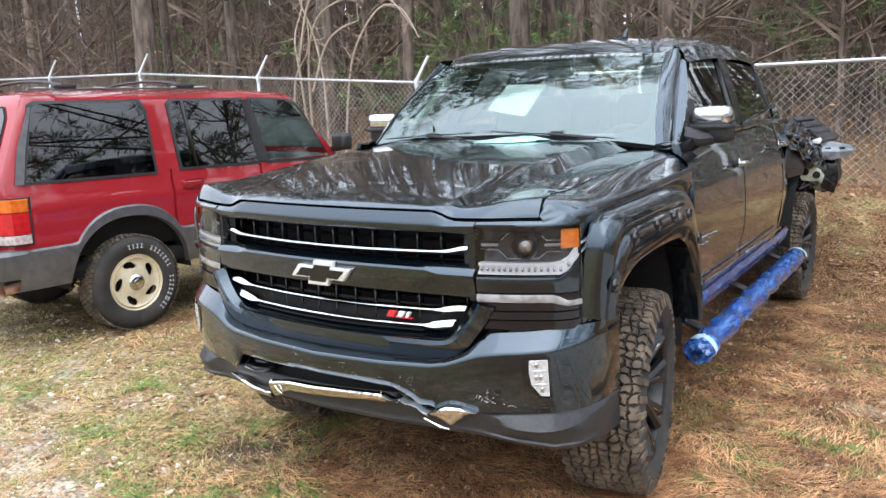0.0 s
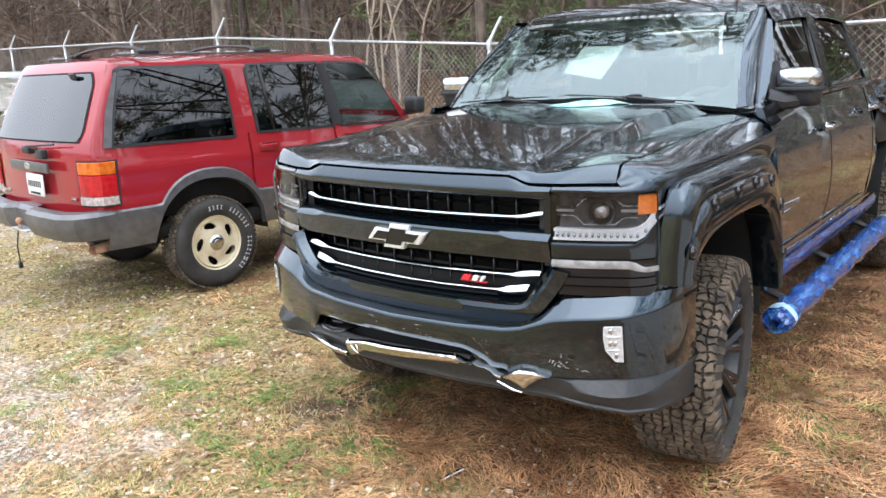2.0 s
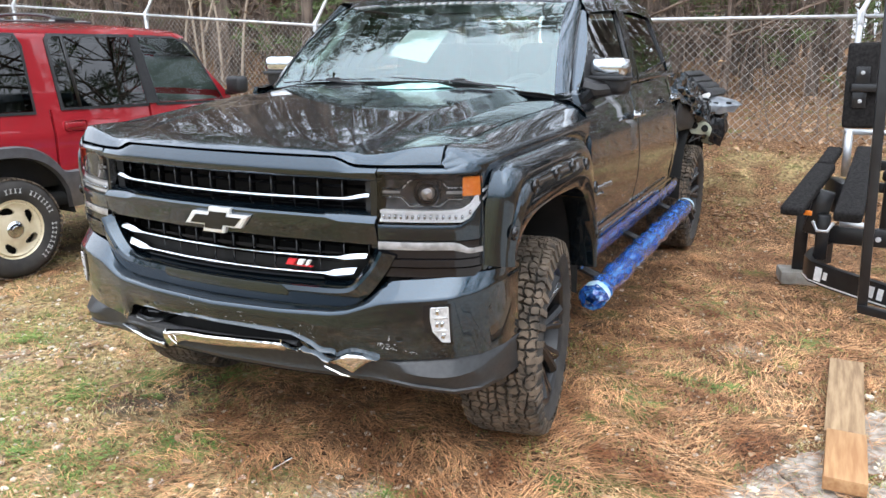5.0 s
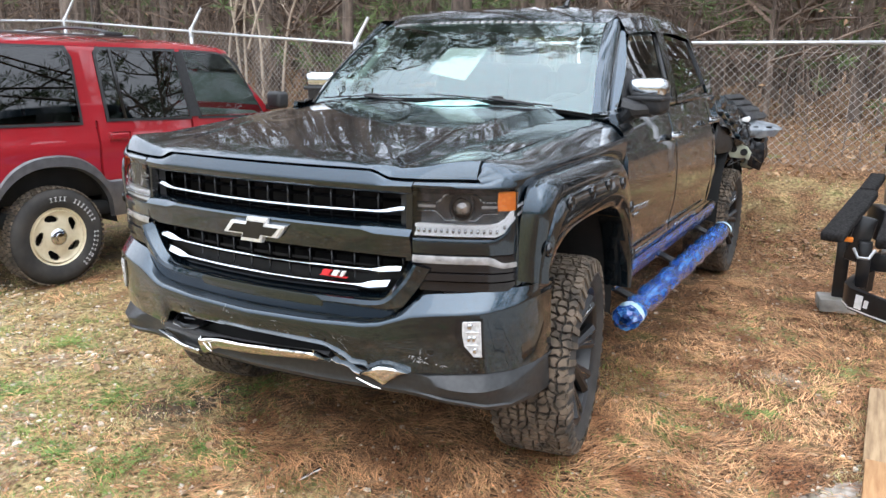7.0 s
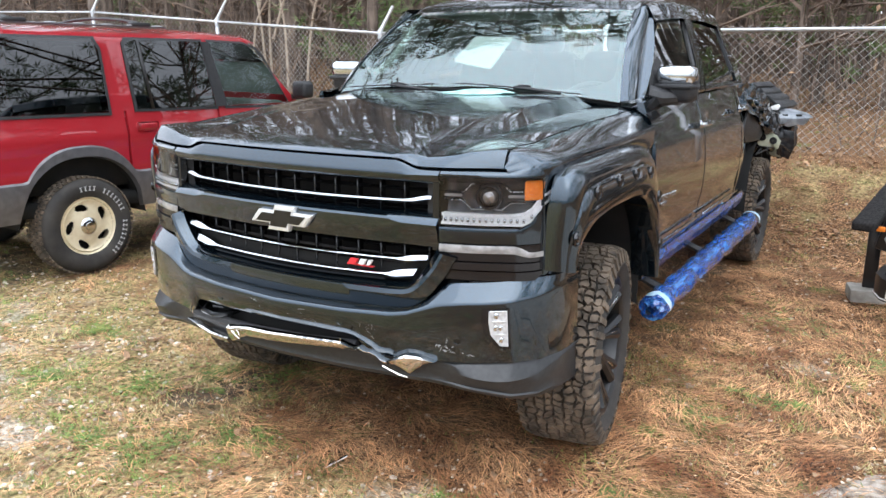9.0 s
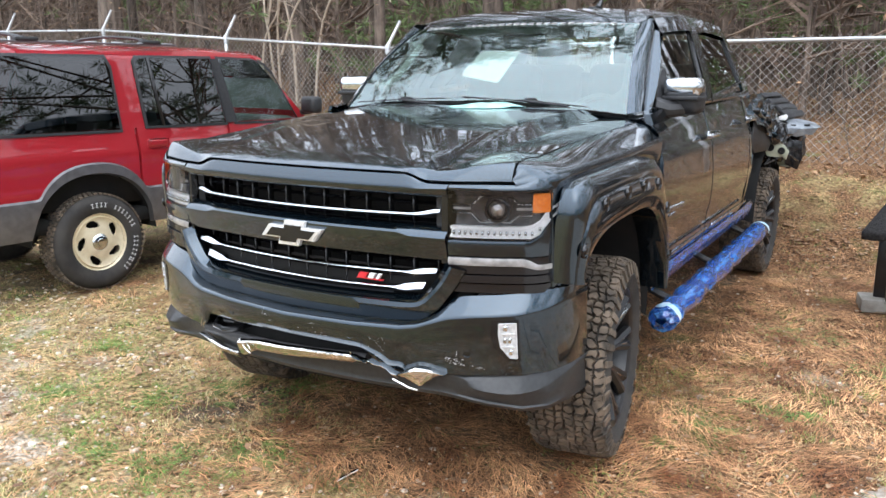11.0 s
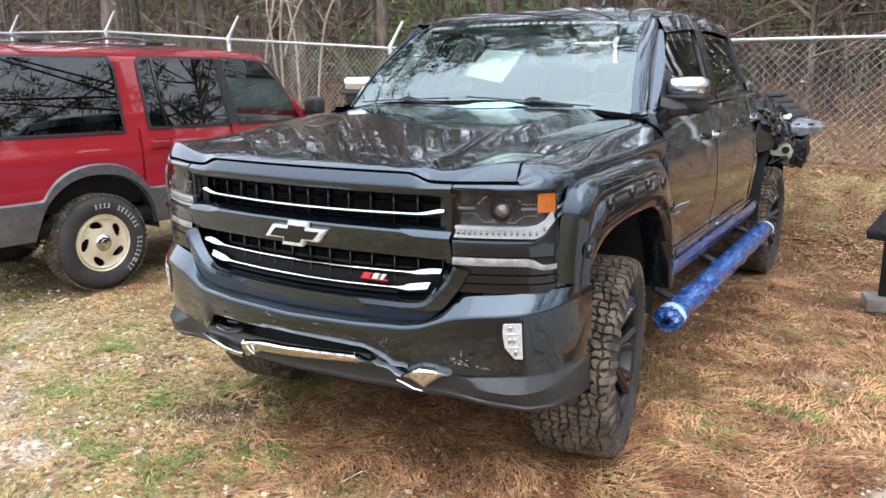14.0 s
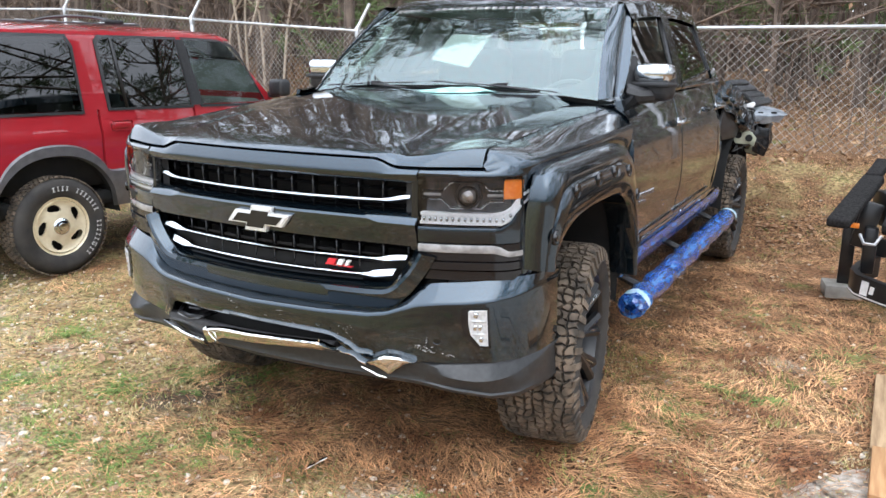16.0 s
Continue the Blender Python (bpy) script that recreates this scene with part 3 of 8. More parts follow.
def tyre(parent, R, w, rim_r, blocks, rows_n, seed, mat_block):
    """A tyre round the x axis with a bulged sidewall and lugs round the tread."""
    bm = bmesh.new()
    h = w / 2
    prof = [(rim_r - .012, -h * .70), (rim_r + .012, -h * .88), (rim_r + (R - rim_r) * .45, -h * 1.02), (R - .045, -h * .97), (R - .020, -h * .88),
            (R - .022, -h * .5), (R - .022, 0), (R - .022, h * .5), (R - .020, h * .88), (R - .045, h * .97), (rim_r + (R - rim_r) * .45, h * 1.02), (rim_r + .012, h * .88), (rim_r - .012, h * .70)]
    lathe(bm, prof, 72)
    t = part("tyre", bm, rubber, parent, "black rubber off-road tyre")
    verts, faces = [], []
    rnd = random.Random(seed)
    # interlocking lugs: cells of an uneven net, drawn in from their edges so that grooves stay between
    def knot(r, k):
        q = random.Random(seed * 7919 + r * 131 + (k % blocks))
        e = r in (0, rows_n)
        x = -h * .95 + 2 * h * .95 * r / rows_n + (0 if e else q.uniform(-.30, .30) * 2 * h / rows_n) + (0 if e else (.10 if k % 2 else -.10) * 2 * h / rows_n)
        a = 2 * math.pi * (k + (.5 if r % 2 else 0) * .5 + q.uniform(-.28, .28)) / blocks
        return Vector((x, a, 0))

    def kink(p, q, r, k, up):
        w = random.Random(seed * 31 + r * 977 + (k % blocks) * 3 + up)
        d = q - p
        m = p.lerp(q, w.uniform(.35, .65))
        g = w.choice((-1, 1)) * w.uniform(.10, .24)
        return m + Vector((d.y * R * g, -d.x / R * g, 0))
    for r in range(rows_n):
        for k in range(blocks):
            c0, c1, c2, c3 = knot(r, k), knot(r + 1, k), knot(r + 1, k + 1), knot(r, k + 1)
            if c2.y < c1.y:
                c2.y += 2 * math.pi
            if c3.y < c0.y:
                c3.y += 2 * math.pi
            ring = [c0, kink(c0, c1, r, k, 0), c1, kink(c1, c2, r + 1, k, 1), c2, kink(c0 + Vector((0, 2 * math.pi / blocks, 0)), c1 + Vector((0, 2 * math.pi / blocks, 0)), r, k + 1, 0), c3, kink(c0, c3, r, k, 1)]
            cen = sum(ring, Vector()) / 8
            i = len(verts)
            for rad, sh in ((R - .024, .88), (R, .70)):
                for p in ring:
                    p = cen + (p - cen) * sh
                    edge = max(0, abs(p.x) / h - .72)
                    rr = rad - .05 * edge
                    verts.append((p.x, rr * math.cos(p.y), rr * math.sin(p.y)))
            faces.append(tuple(range(i + 8, i + 16)))
            for j in range(8):
                faces.append((i + j, i + (j + 1) % 8, i + 8 + (j + 1) % 8, i + 8 + j))
            if r in (0, rows_n - 1) and k % 2 == 0:
                sgn = -1 if r == 0 else 1
                i = len(verts)
                a0, half = cen.y, math.pi / blocks * .8
                for rad, xx in ((R - .014, h * .93), (R - .065, h * 1.005)):
                    for sa in (-1, 1):
                        a = a0 + sa * half
                        verts += [(sgn * xx, rad * math.cos(a), rad * math.sin(a)), (sgn * (xx + .008), rad * math.cos(a), rad * math.sin(a))]
                faces += [(i + 1, i + 3, i + 7, i + 5), (i, i + 1, i + 5, i + 4), (i + 2, i + 6, i + 7, i + 3), (i, i + 2, i + 3, i + 1), (i + 4, i + 5, i + 7, i + 6)]
    raw("tread", verts, faces, mat_block, t, "dusty brown worn tread lugs", smooth=False)
    return t


def truck_wheel(truck, name, m, side):
    """Black alloy wheel with split spokes; local x points outward."""
    w = empty(name, m)
    w.parent = truck
    tyre(w, .419, .315, .285, 80, 8, 3, tread_rubber)
    bm = bmesh.new()
    lathe(bm, [(.285, -.14), (.262, -.13), (.255, .05), (.272, .125), (.290, .138), (.294, .128), (.285, .12)], 56)
    rim = part("rim", bm, rim_black, w, "gloss black alloy rim")
    bm = bmesh.new()
    lathe(bm, [(.255, -.04), (.15, -.05), (.09, -.05)], 40)
    part("brake_disc", bm, dark_void, rim)
    for k in range(8):
        a = 2 * math.pi * k / 8
        bm = bmesh.new()
        for s in (-1, 1):
            b = a + s * .13
            p = [(.055, .07 * math.cos(a), .07 * math.sin(a)), (.085, .155 * math.cos(a + s * .06), .155 * math.sin(a + s * .06)), (.118, .272 * math.cos(b), .272 * math.sin(b))]
            tube_path(bm, p, [.026, .020, .024], 6)
        part("spoke", bm, rim_black, rim)
        bm = bmesh.new()
        for s in (-1, 1):
            b = a + s * .13
            tube_path(bm, [(.121, .245 * math.cos(b - s * .045), .245 * math.sin(b - s * .045)), (.098, .165 * math.cos(a + s * .02), .165 * math.sin(a + s * .02))], [.011, .005], 4)
        part("milled_edge", bm, milled, rim, "bright milled spoke edge")
    bm = bmesh.new()
    lathe(bm, [(.075, .04), (.07, .075), (.05, .088), (.001, .09)], 24)
    part("hub_cap", bm, rim_black, rim)
    return w


def build_truck():
    truck = empty("pickup_truck", None, "dark graphite crew-cab pickup truck with a crushed bed and scraped bumper", "pickup truck")
    P = lambda name, bm, mat, parent=truck, label="", **k: part(name, bm, mat, parent, label, **k)
    AF = even([(.395, .87), (.41, .93), (.445, .985), (.51, 1.018), (.66, 1.040), (.88, 1.046), (1.06, 1.042), (1.17, 1.018), (1.25, .955), (1.32, .86), (1.375, .74), (1.39, .62)])
    AF_TOP = even([(.338, .878), (.336, 1.0), (.336, 1.12), (.352, 1.195), (.43, 1.226), (.6, 1.231), (.9, 1.238), (1.17, 1.243), (1.30, 1.19), (1.39, 1.08), (1.43, .85), (1.435, .62)])
    AR = arch_pts(4.60, back=.62, front=.64)
    AR_TOP = [(y + .2 * (y - 4.58) / .55, z + .19 * smooth(.6, .95, z)) for y, z in AR]

    # hood
    bm = bmesh.new()
    rows = []
    us = sorted({round(-1 + 2 * i / 60, 4) for i in range(61)})
    NV = 44
    for j in range(NV + 1):
        v = (j / NV) ** 1.3
        row = []
        for u in us:
            a = abs(u)
            y0 = hood_front(u * .815) + .012
            y1 = 1.40 + .10 * a ** 2
            y = y0 + (y1 - y0) * v
            # columns follow the creases back so that these stay sharp
            in_c = lerp([(.15, .497), (.7, .505), (1.0, .535), (1.4, .585)], y)
            out_c = lerp([(.15, .552), (.3, .577), (.5, .625), (.85, .665), (1.4, .705)], y)
            x = math.copysign(lerp([(0, 0), (.6, in_c), (.7, out_c), (1, hood_w(y))], a), u)
            row.append((x, y, hood_z(x, y)))
        rows.append(row)
    roll = []
    for k in range(13):
        f = k / 12
        roll.append([(p[0], p[1] - .030 * f ** .85, p[2] + (hood_lip(p[0]) + .003 - p[2]) * f ** 1.2) for p in rows[0]])
    roll.append([(p[0], p[1] + .025, p[2] - .002) for p in roll[-1]])
    sheet(bm, roll[::-1] + rows[1:])
    # turned-down sides along the fenders
    for e in (0, -1):
        sheet(bm, [[r[e] for r in rows], [(r[e][0] * .998, r[e][1], r[e][2] - .02) for r in rows]])
    bmesh.ops.remove_doubles(bm, verts=bm.verts, dist=.0004)
    P("hood", bm, truck_paint, label="long glossy hood with raised creases", angle=8)

    # front fenders with wheel-arch opening
    for s in (-1, 1):
        bm = bmesh.new()
        rows = []
        ys = [.236, .245, .26, .28, .30, .32, .335, .345, .36, .385] + [.40 + i * .0255 for i in range(41)] + [1.44]
        for y in ys:
            zc = lerp([(.236, 1.230), (.3, 1.243), (.36, 1.252), (.62, 1.268), (.94, 1.275), (1.18, 1.286), (1.3, 1.292), (1.44, 1.30)], y)
            xc = lerp([(.236, .835), (.26, .868), (.28, .893), (.30, .912), (.32, .925), (.345, .938), (.4, .948), (.6, .958), (1.0, .966), (1.44, .972)], y)
            hx = hood_w(y) + .005
            hz = hood_z(hood_w(y), y) - .002
            if y < .27:
                hz = hood_lip(.8) + (hood_z(.82, .27) - hood_lip(.8)) * (y - .236) / .034
            az = arch_z(AF, y)
            bot = (az if az else (.86 if y < .5 else .60))
            if y < .33:
                bot = 1.205
            top = []
            for k in range(6):
                f = k / 6
                top.append((hx + (xc - .012 - hx) * f, hz + (zc - hz) * (f * .75 + .25 * f ** 3) + .006 * math.sin(math.pi * f)))
            top += [(xc - .012, zc + .001), (xc - .004, zc - .004), (xc, zc - .014)]
            row = [(s * a, y, b) for a, b in top]
            z1 = zc - .026
            for i in range(9):
                z = z1 + (bot - z1) * i / 8
                row.append((s * (xc + .002 - .010 * math.sin(math.pi * min(1, i / 5))), y, z))
            row.append((s * (row[-1][0] * s - .05), y, bot))
            rows.append(row)
        sheet(bm, rows)
        P("fender", bm, truck_paint, angle=50)
        # flare
        for pts, tops in ((AF, AF_TOP), (AR, AR_TOP)):
            if s > 0 and pts is AR:
                continue
            bm = bmesh.new()
            rows = []
            n = len(pts)
            for i in range(n):
                L, T = Vector((0, *pts[i])), Vector((0, *tops[i]))
                foot = smooth(6, 1, i) if pts is AF else 0
                at = lambda x, f: (s * (x - (.012 + .020 * f) * foot), *L.lerp(T, f)[1:])
                rows.append([at(.93, .0), at(1.028, -.01), at(1.040, .04), at(1.046, .20), at(1.046, .42), at(1.038, .60), at(1.030, .64), at(1.030, .74), at(1.024, .86), at(1.010, .96), at(.995, 1.0), at(.975, 1.01), at(.945, 1.0)])
            sheet(bm, rows)
            flare = P("wheel_flare", bm, truck_paint, label="painted pocket-style wheel flare with round bolts", angle=30)
            for k in ((3, 9, 15, 20, 25, 30, 36) if pts is AF else (4, 10, 16, 22)):
                p = Vector(pts[k]).lerp(Vector(tops[k]), .50)
                foot = smooth(6, 1, k) if pts is AF else 0
                bm = bmesh.new()
                lathe(bm, [(.027, 0), (.025, .007), (.018, .002), (.015, -.004), (.011, .006), (.001, .008)], 18, pose(s * (1.042 - .022 * foot), p[0], p[1], 0, 0, 0 if s > 0 else 180))
                P("flare_bolt", bm, gloss_black, flare)
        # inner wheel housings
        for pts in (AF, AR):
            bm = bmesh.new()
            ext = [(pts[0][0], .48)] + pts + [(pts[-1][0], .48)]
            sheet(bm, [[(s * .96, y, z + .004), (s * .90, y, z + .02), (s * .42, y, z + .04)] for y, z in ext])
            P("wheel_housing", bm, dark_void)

    # cab: windshield frame, roof, pillars
    WB = lambda u: (u * .793, 1.40 + .080 * u * u, 1.438 - .050 * u * u)
    WT = lambda u: (u * .665, 1.945 + .07 * u * u, 1.834 - .014 * u * u)

    def ws(u, v):
        a, b = WB(u), WT(u)
        p = Vector(a).lerp(Vector(b), v)
        p.y -= .035 * math.sin(math.pi * v)
        p.z += .02 * math.sin(math.pi * v)
        return p

    bm = bmesh.new()
    sheet(bm, [[ws(-1 + 2 * i / 30, j / 14) for i in range(31)] for j in range(15)])
    face_out(bm, (0, -1, 1))
    windshield = P("windshield", bm, windshield_glass, label="pale green windshield glass", turn=False)
    windshield.visible_shadow = False
    # black band round the glass
    for s in (-1, 1):
        bm = bmesh.new()
        rows = []
        for j in range(15):
            v = j / 14
            wd = .050 + .26 * smooth(.30, 0, v) ** 2
            rows.append([ws(s * (1 + .01 - wd * k / 4), v) + Vector((0, .004, -.004)) for k in range(5)])
        sheet(bm, rows)
        P("glass_border", bm, black_plastic, windshield)
    # sheet of paper leaning against the inside of the glass
    bm = bmesh.new()
    slab(bm, [(-.245, 1.765, 1.560), (-.125, 1.80, 1.690), (.10, 1.80, 1.684), (-.015, 1.765, 1.520)], (0, .002, .001))
    tagged(part("paper", bm, paper_mat, None, smooth=False), "white sheet of paper leaning inside the windshield", "paper")
    bm = bmesh.new()
    rows = []
    for i in range(15):
        u = i / 14
        half = .075 * math.sin(math.pi * min(1, .12 + u * .88)) ** .7 + .006
        row = []
        for k in range(8):
            v = k / 7 - .5
            x, y = .02 + .31 * u + .06 * v, 1.27 + .05 * u + 2 * half * v
            fold = .5 + .5 * noise.noise((x * 16, y * 13, 6))
            row.append((x, y, hood_z(x, y) + .003 + .034 * fold * (1 - 4 * v * v) * math.sin(math.pi * (.06 + .88 * u))))
        rows.append(row)
    sheet(bm, rows)
    thick(bm, .001)
    tagged(part("film_scrap", bm, scrap_film, None, angle=15), "crumpled pale turquoise film scrap on the hood", "film")
    # row of broken letter-like bars along the top of the glass
    for i in range(26):
        u = -.86 + i * .066
        if 3 < i < 6:
            continue
        bm = bmesh.new()
        p = ws(u, .960)
        q = ws(u + .040, .960)
        up = (ws(u, .992) - p)
        a, b = p + Vector((0, -.004, .003)), q + Vector((0, -.004, .003))
        slab(bm, [a, b, b + up * .25, a + up * .25], (0, -.002, .001))
        slab(bm, [a + up * .8, b + up * .8, b + up, a + up], (0, -.002, .001))
        if i % 3:
            slab(bm, [a, a.lerp(b, .2), a.lerp(b, .35) + up, a.lerp(b, .12) + up], (0, -.002, .001))
        P("banner_bar", bm, white_paint, windshield, "white bar of an unreadable windshield banner")

    bm = bmesh.new()
    rows = []
    for j in range(25):
        v = j / 24
        y = 1.945 + (3.46 - 1.945) * v
        rise = lerp([(0, 0), (.03, .026), (.08, .055), (.15, .082), (.25, .100), (.38, .114), (.5, .122), (.65, .122), (.85, .100), (.96, .065), (1, .015)], v)
        row = []
        for i in range(33):
            u = -1 + 2 * i / 32
            a = abs(u)
            w = .665 + .070 * smooth(0, .14, v)
            x = u * w
            z = 1.834 + rise * (1 - .06 * a * a - .40 * a ** 9) - .014 * a * a
            row.append((x, y + .07 * u * u * (1 - v), z))
        rows.append(row)
    sheet(bm, rows)
    P("roof", bm, truck_paint)
    for s in (-1, 1):
        # roof rail and pillars as one frame round the door windows
        def green(y, t):
            """point on the cab side between belt (t=0) and roof edge (t=1)"""
            bx, bz = lerp([(1.50, .842), (1.7, .872), (1.9, .915), (2.15, .945)], y), lerp([(1.35, 1.385), (1.6, 1.405), (2.2, 1.432), (3.5, 1.45)], y)
            tx = lerp([(2.0, .728), (2.15, .738), (2.4, .755)], y)
            tz = lerp([(1.9, 1.828), (2.1, 1.846), (2.2, 1.858), (2.4, 1.873), (3.0, 1.878), (3.46, 1.85)], y)
            x = bx + (tx - bx) * math.copysign(abs(t) ** 1.12, t)
            return Vector((s * x, y, bz + (tz - bz) * t))
        # A-pillar
        bm = bmesh.new()
        rows = []
        for j in range(13):
            v = j / 12
            a = ws(s * 1.0, v)
            o = Vector((s * (.842 - .112 * v), 1.585 + .475 * v, 1.385 + .458 * v))
            rows.append([a + Vector((0, .02, -.02)), a + Vector((0, -.004, .004)), a.lerp(o, .25) + Vector((s * .012, -.012, .010)), a.lerp(o, .6) + Vector((s * .016, -.010, .010)), a.lerp(o, .88) + Vector((s * .010, -.002, .004)), o, o + Vector((s * .004, .05, -.01)), o + Vector((-s * .02, .08, -.02))])
        sheet(bm, rows)
        P("windshield_pillar", bm, truck_paint, angle=60)
        # roof side rail
        bm = bmesh.new()
        rows = []
        for j in range(17):
            y = 2.05 + 1.42 * j / 16
            p = green(y, 1.0)
            rows.append([p + Vector((-s * .06, 0, .008)), p + Vector((-s * .03, 0, .012)), p + Vector((-s * .008, 0, .008)), p + Vector((s * .004, 0, -.004)), p + Vector((s * .008, 0, -.018)), p + Vector((s * .006, 0, -.032))])
        sheet(bm, rows)
        P("roof_rail", bm, truck_paint)
        bm = bmesh.new()
        sheet(bm, [[green(2.03 + 1.38 * j / 16, t) + Vector((s * .005, 0, 0)) for t in (.83, .88, .94, 1.0)] for j in range(17)])
        P("window_header", bm, truck_paint)
        # rear quarter of the cab
        bm = bmesh.new()
        rows = []
        for j in range(9):
            t = j / 8
            y0 = 3.36 + .02 * t
            y1 = 3.53 - .06 * t
            a, b = green(y0, t), green(y1, t)
            rows.append([a + Vector((-s * .02, 0, 0)), a, b, b + Vector((-s * .05, .03, 0))])
        sheet(bm, rows)
        P("rear_pillar", bm, truck_paint)
        # doors
        for nm, y0, y1 in (("front_door", 1.445, 2.405), ("rear_door", 2.415, 3.46)):
            bm = bmesh.new()
            rows = []
            ny = 26
            for i in range(ny + 1):
                y = (y0, y1)[i > 0] if i in (0, ny) else y0 + .007 + (y1 - y0 - .014) * (i - 1) / (ny - 2)
                zt = green(y, 0).z
                row = [green(y, 0) + Vector((0, 0, .002)), green(y, 0).lerp(Vector((s * side_x(zt), y, zt - .01)), .6) + Vector((0, 0, .002))]
                bot = .66
                az = arch_z(AR, y)
                if az and az > bot:
                    bot = az
                for k in range(19):
                    z = zt + (bot - zt) * k / 18
                    xx = side_x(z) - .004
                    xx += .010 * math.exp(-((z - 1.20) / .03) ** 2) - .010 * math.exp(-((z - .80) / .05) ** 2)
                    row.append((s * xx, y, z))
                row.append((s * (row[-1][0] * s - .05), y, bot))
                if i in (0, ny):
                    row = [(p[0] - s * .03, p[1], p[2]) for p in row]
                rows.append(row)
            sheet(bm, rows)
            door = P(nm, bm, truck_paint, angle=60)
            # window frame and glass
            bm = bmesh.new()
            if nm == "front_door":
                corners = [(1.64, 0.03), (2.36, 0.02), (2.53, .88), (2.09, .86)]
            else:
                corners = [(2.49, 0.02), (3.33, 0.17), (3.36, .88), (2.70, .88)]
            inner = [green(y, t) + Vector((s * .002, 0, 0)) for y, t in corners]
            cen = sum(inner, Vector()) / 4
            edges = []
            for p in inner:
                d = (p - cen)
                edges.append(cen + d * 1.045 + Vector((s * .004, 0, 0)))
            vi = [bm.verts.new(p) for p in inner]
            vo = [bm.verts.new(p) for p in edges]
            vb = [bm.verts.new(p - Vector((s * .03, 0, 0))) for p in inner]
            for k in range(4):
                bm.faces.new((vi[k], vi[(k + 1) % 4], vo[(k + 1) % 4], vo[k]))
                bm.faces.new((vi[k], vi[(k + 1) % 4], vb[(k + 1) % 4], vb[k]))
            P("window_frame", bm, gloss_black, door)
            bm = bmesh.new()
            q = [p - Vector((s * .012, 0, 0)) for p in inner]
            sheet(bm, [[q[0].lerp(q[1], k / 8) for k in range(9)], [q[3].lerp(q[2], k / 8) for k in range(9)]])
            face_out(bm, (s, 0, 0))
            g = P("window_glass", bm, clear_glass if nm == "front_door" else truck_tint, door, turn=False)
            g.visible_shadow = False
            bm = bmesh.new()
            rows = []
            for i in range(13):
                ya = y0 + (.21 if nm == "front_door" else .01)
                y = ya + (y1 - ya - .01) * i / 12
                p = green(y, 0)
                rows.append([p + Vector((s * .014, 0, -.020)), p + Vector((s * .020, 0, -.008)), p + Vector((s * .010, 0, .008)), p + Vector((-s * .01, 0, .012))])
            sheet(bm, rows)
            P("belt_moulding", bm, gloss_black, door)
            bm = bmesh.new()
            hy, hz = (2.33, 1.25) if nm == "front_door" else (3.36, 1.28)
            tube_path(bm, [(s * .988, hy - .105, hz), (s * 1.010, hy - .085, hz), (s * 1.018, hy, hz + .002), (s * 1.010, hy + .085, hz + .004), (s * .988, hy + .105, hz + .004)], [.012, .015, .016, .015, .012], 10, flat=.8)
            box(bm, (s * .986, hy, hz), (.012, .15, .045), bevel=.005)
            P("door_handle", bm, chrome, door, "chrome door handle")
            bm = bmesh.new()
            box(bm, (s * .992, (y0 + y1) / 2 + .02, .735), (.016, (y1 - y0) * .94, .016), bevel=.006)
            P("side_moulding", bm, chrome, door, "thin chrome strip")
            if nm == "front_door":
                for k in range(9):
                    bm = bmesh.new()
                    box(bm, (s * .996, 1.56 + .030 * k, .958 - .001 * k), (.004, .013, .022), (14, 0, 0), .001, 1)
                    P("badge_bar", bm, chrome, door, "bright bar of a door badge")
                for k in range(4):
                    bm = bmesh.new()
                    box(bm, (s * .996, 1.56 + .028 * k, .926), (.004, .012, .014), (14, 0, 0), .001, 1)
                    P("badge_bar", bm, chrome, door, "bright bar of a door badge")
        bm = bmesh.new()
        rows = []
        for i in range(9):
            y = 1.45 + (4.0 - 1.45) * i / 8
            rows.append([(s * .94, y, .665), (s * .955, y, .63), (s * .93, y, .575), (s * .85, y, .56)])
        sheet(bm, rows)
        P("rocker_panel", bm, truck_paint)
        # B pillar gap filler and gaskets
        bm = bmesh.new()
        sheet(bm, [[green(2.36 + .18 * t, t) + Vector((s * .004, 0, 0)), green(2.50 + .20 * t, t) + Vector((s * .004, 0, 0))] for t in (0, .33, .66, 1)])
        P("door_pillar", bm, gloss_black)
        bm = bmesh.new()
        out = Vector((s * .006, 0, 0))
        sheet(bm, [[green(1.64, -.10) + out, green(1.72, -.08) + out, green(1.90, -.03) + out], [green(1.68, .10) + out, green(1.76, .12) + out, green(1.88, .12) + out], [green(1.74, .26) + out, green(1.80, .26) + out, green(1.86, .26) + out], [green(1.83, .42) + out, green(1.85, .42) + out, green(1.87, .42) + out]])
        # door frame between the pillar and the front window
        bm2 = bmesh.new()
        sheet(bm2, [[Vector((s * (.838 - .110 * v), 1.60 + .475 * v, 1.385 + .456 * v)), green(1.64 + .43 * v, .02 + .92 * v)] for v in [k / 8 for k in range(9)]])
        P("window_surround", bm2, truck_paint)
        P("mirror_sail", bm, black_plastic)
        # fender shoulder up to the pillar foot
        bm = bmesh.new()
        sheet(bm, [[(s * .79, y, 1.360 + .004 * k), (s * .83, y, 1.372 + .003 * k), (s * .872, y, 1.372 + .003 * k), (s * .91, y, 1.358 + .002 * k), (s * .945, y, 1.334), (s * .962, y, 1.308), (s * .968, y, 1.27)] for k, y in enumerate((1.42, 1.45, 1.50, 1.56, 1.61))])
        P("fender_shoulder", bm, truck_paint)
        # mirrors
        bm = bmesh.new()
        box(bm, (s * .968, 1.800, 1.462), (.185, .115, .165), (0, 0, s * -10), .040, 3)
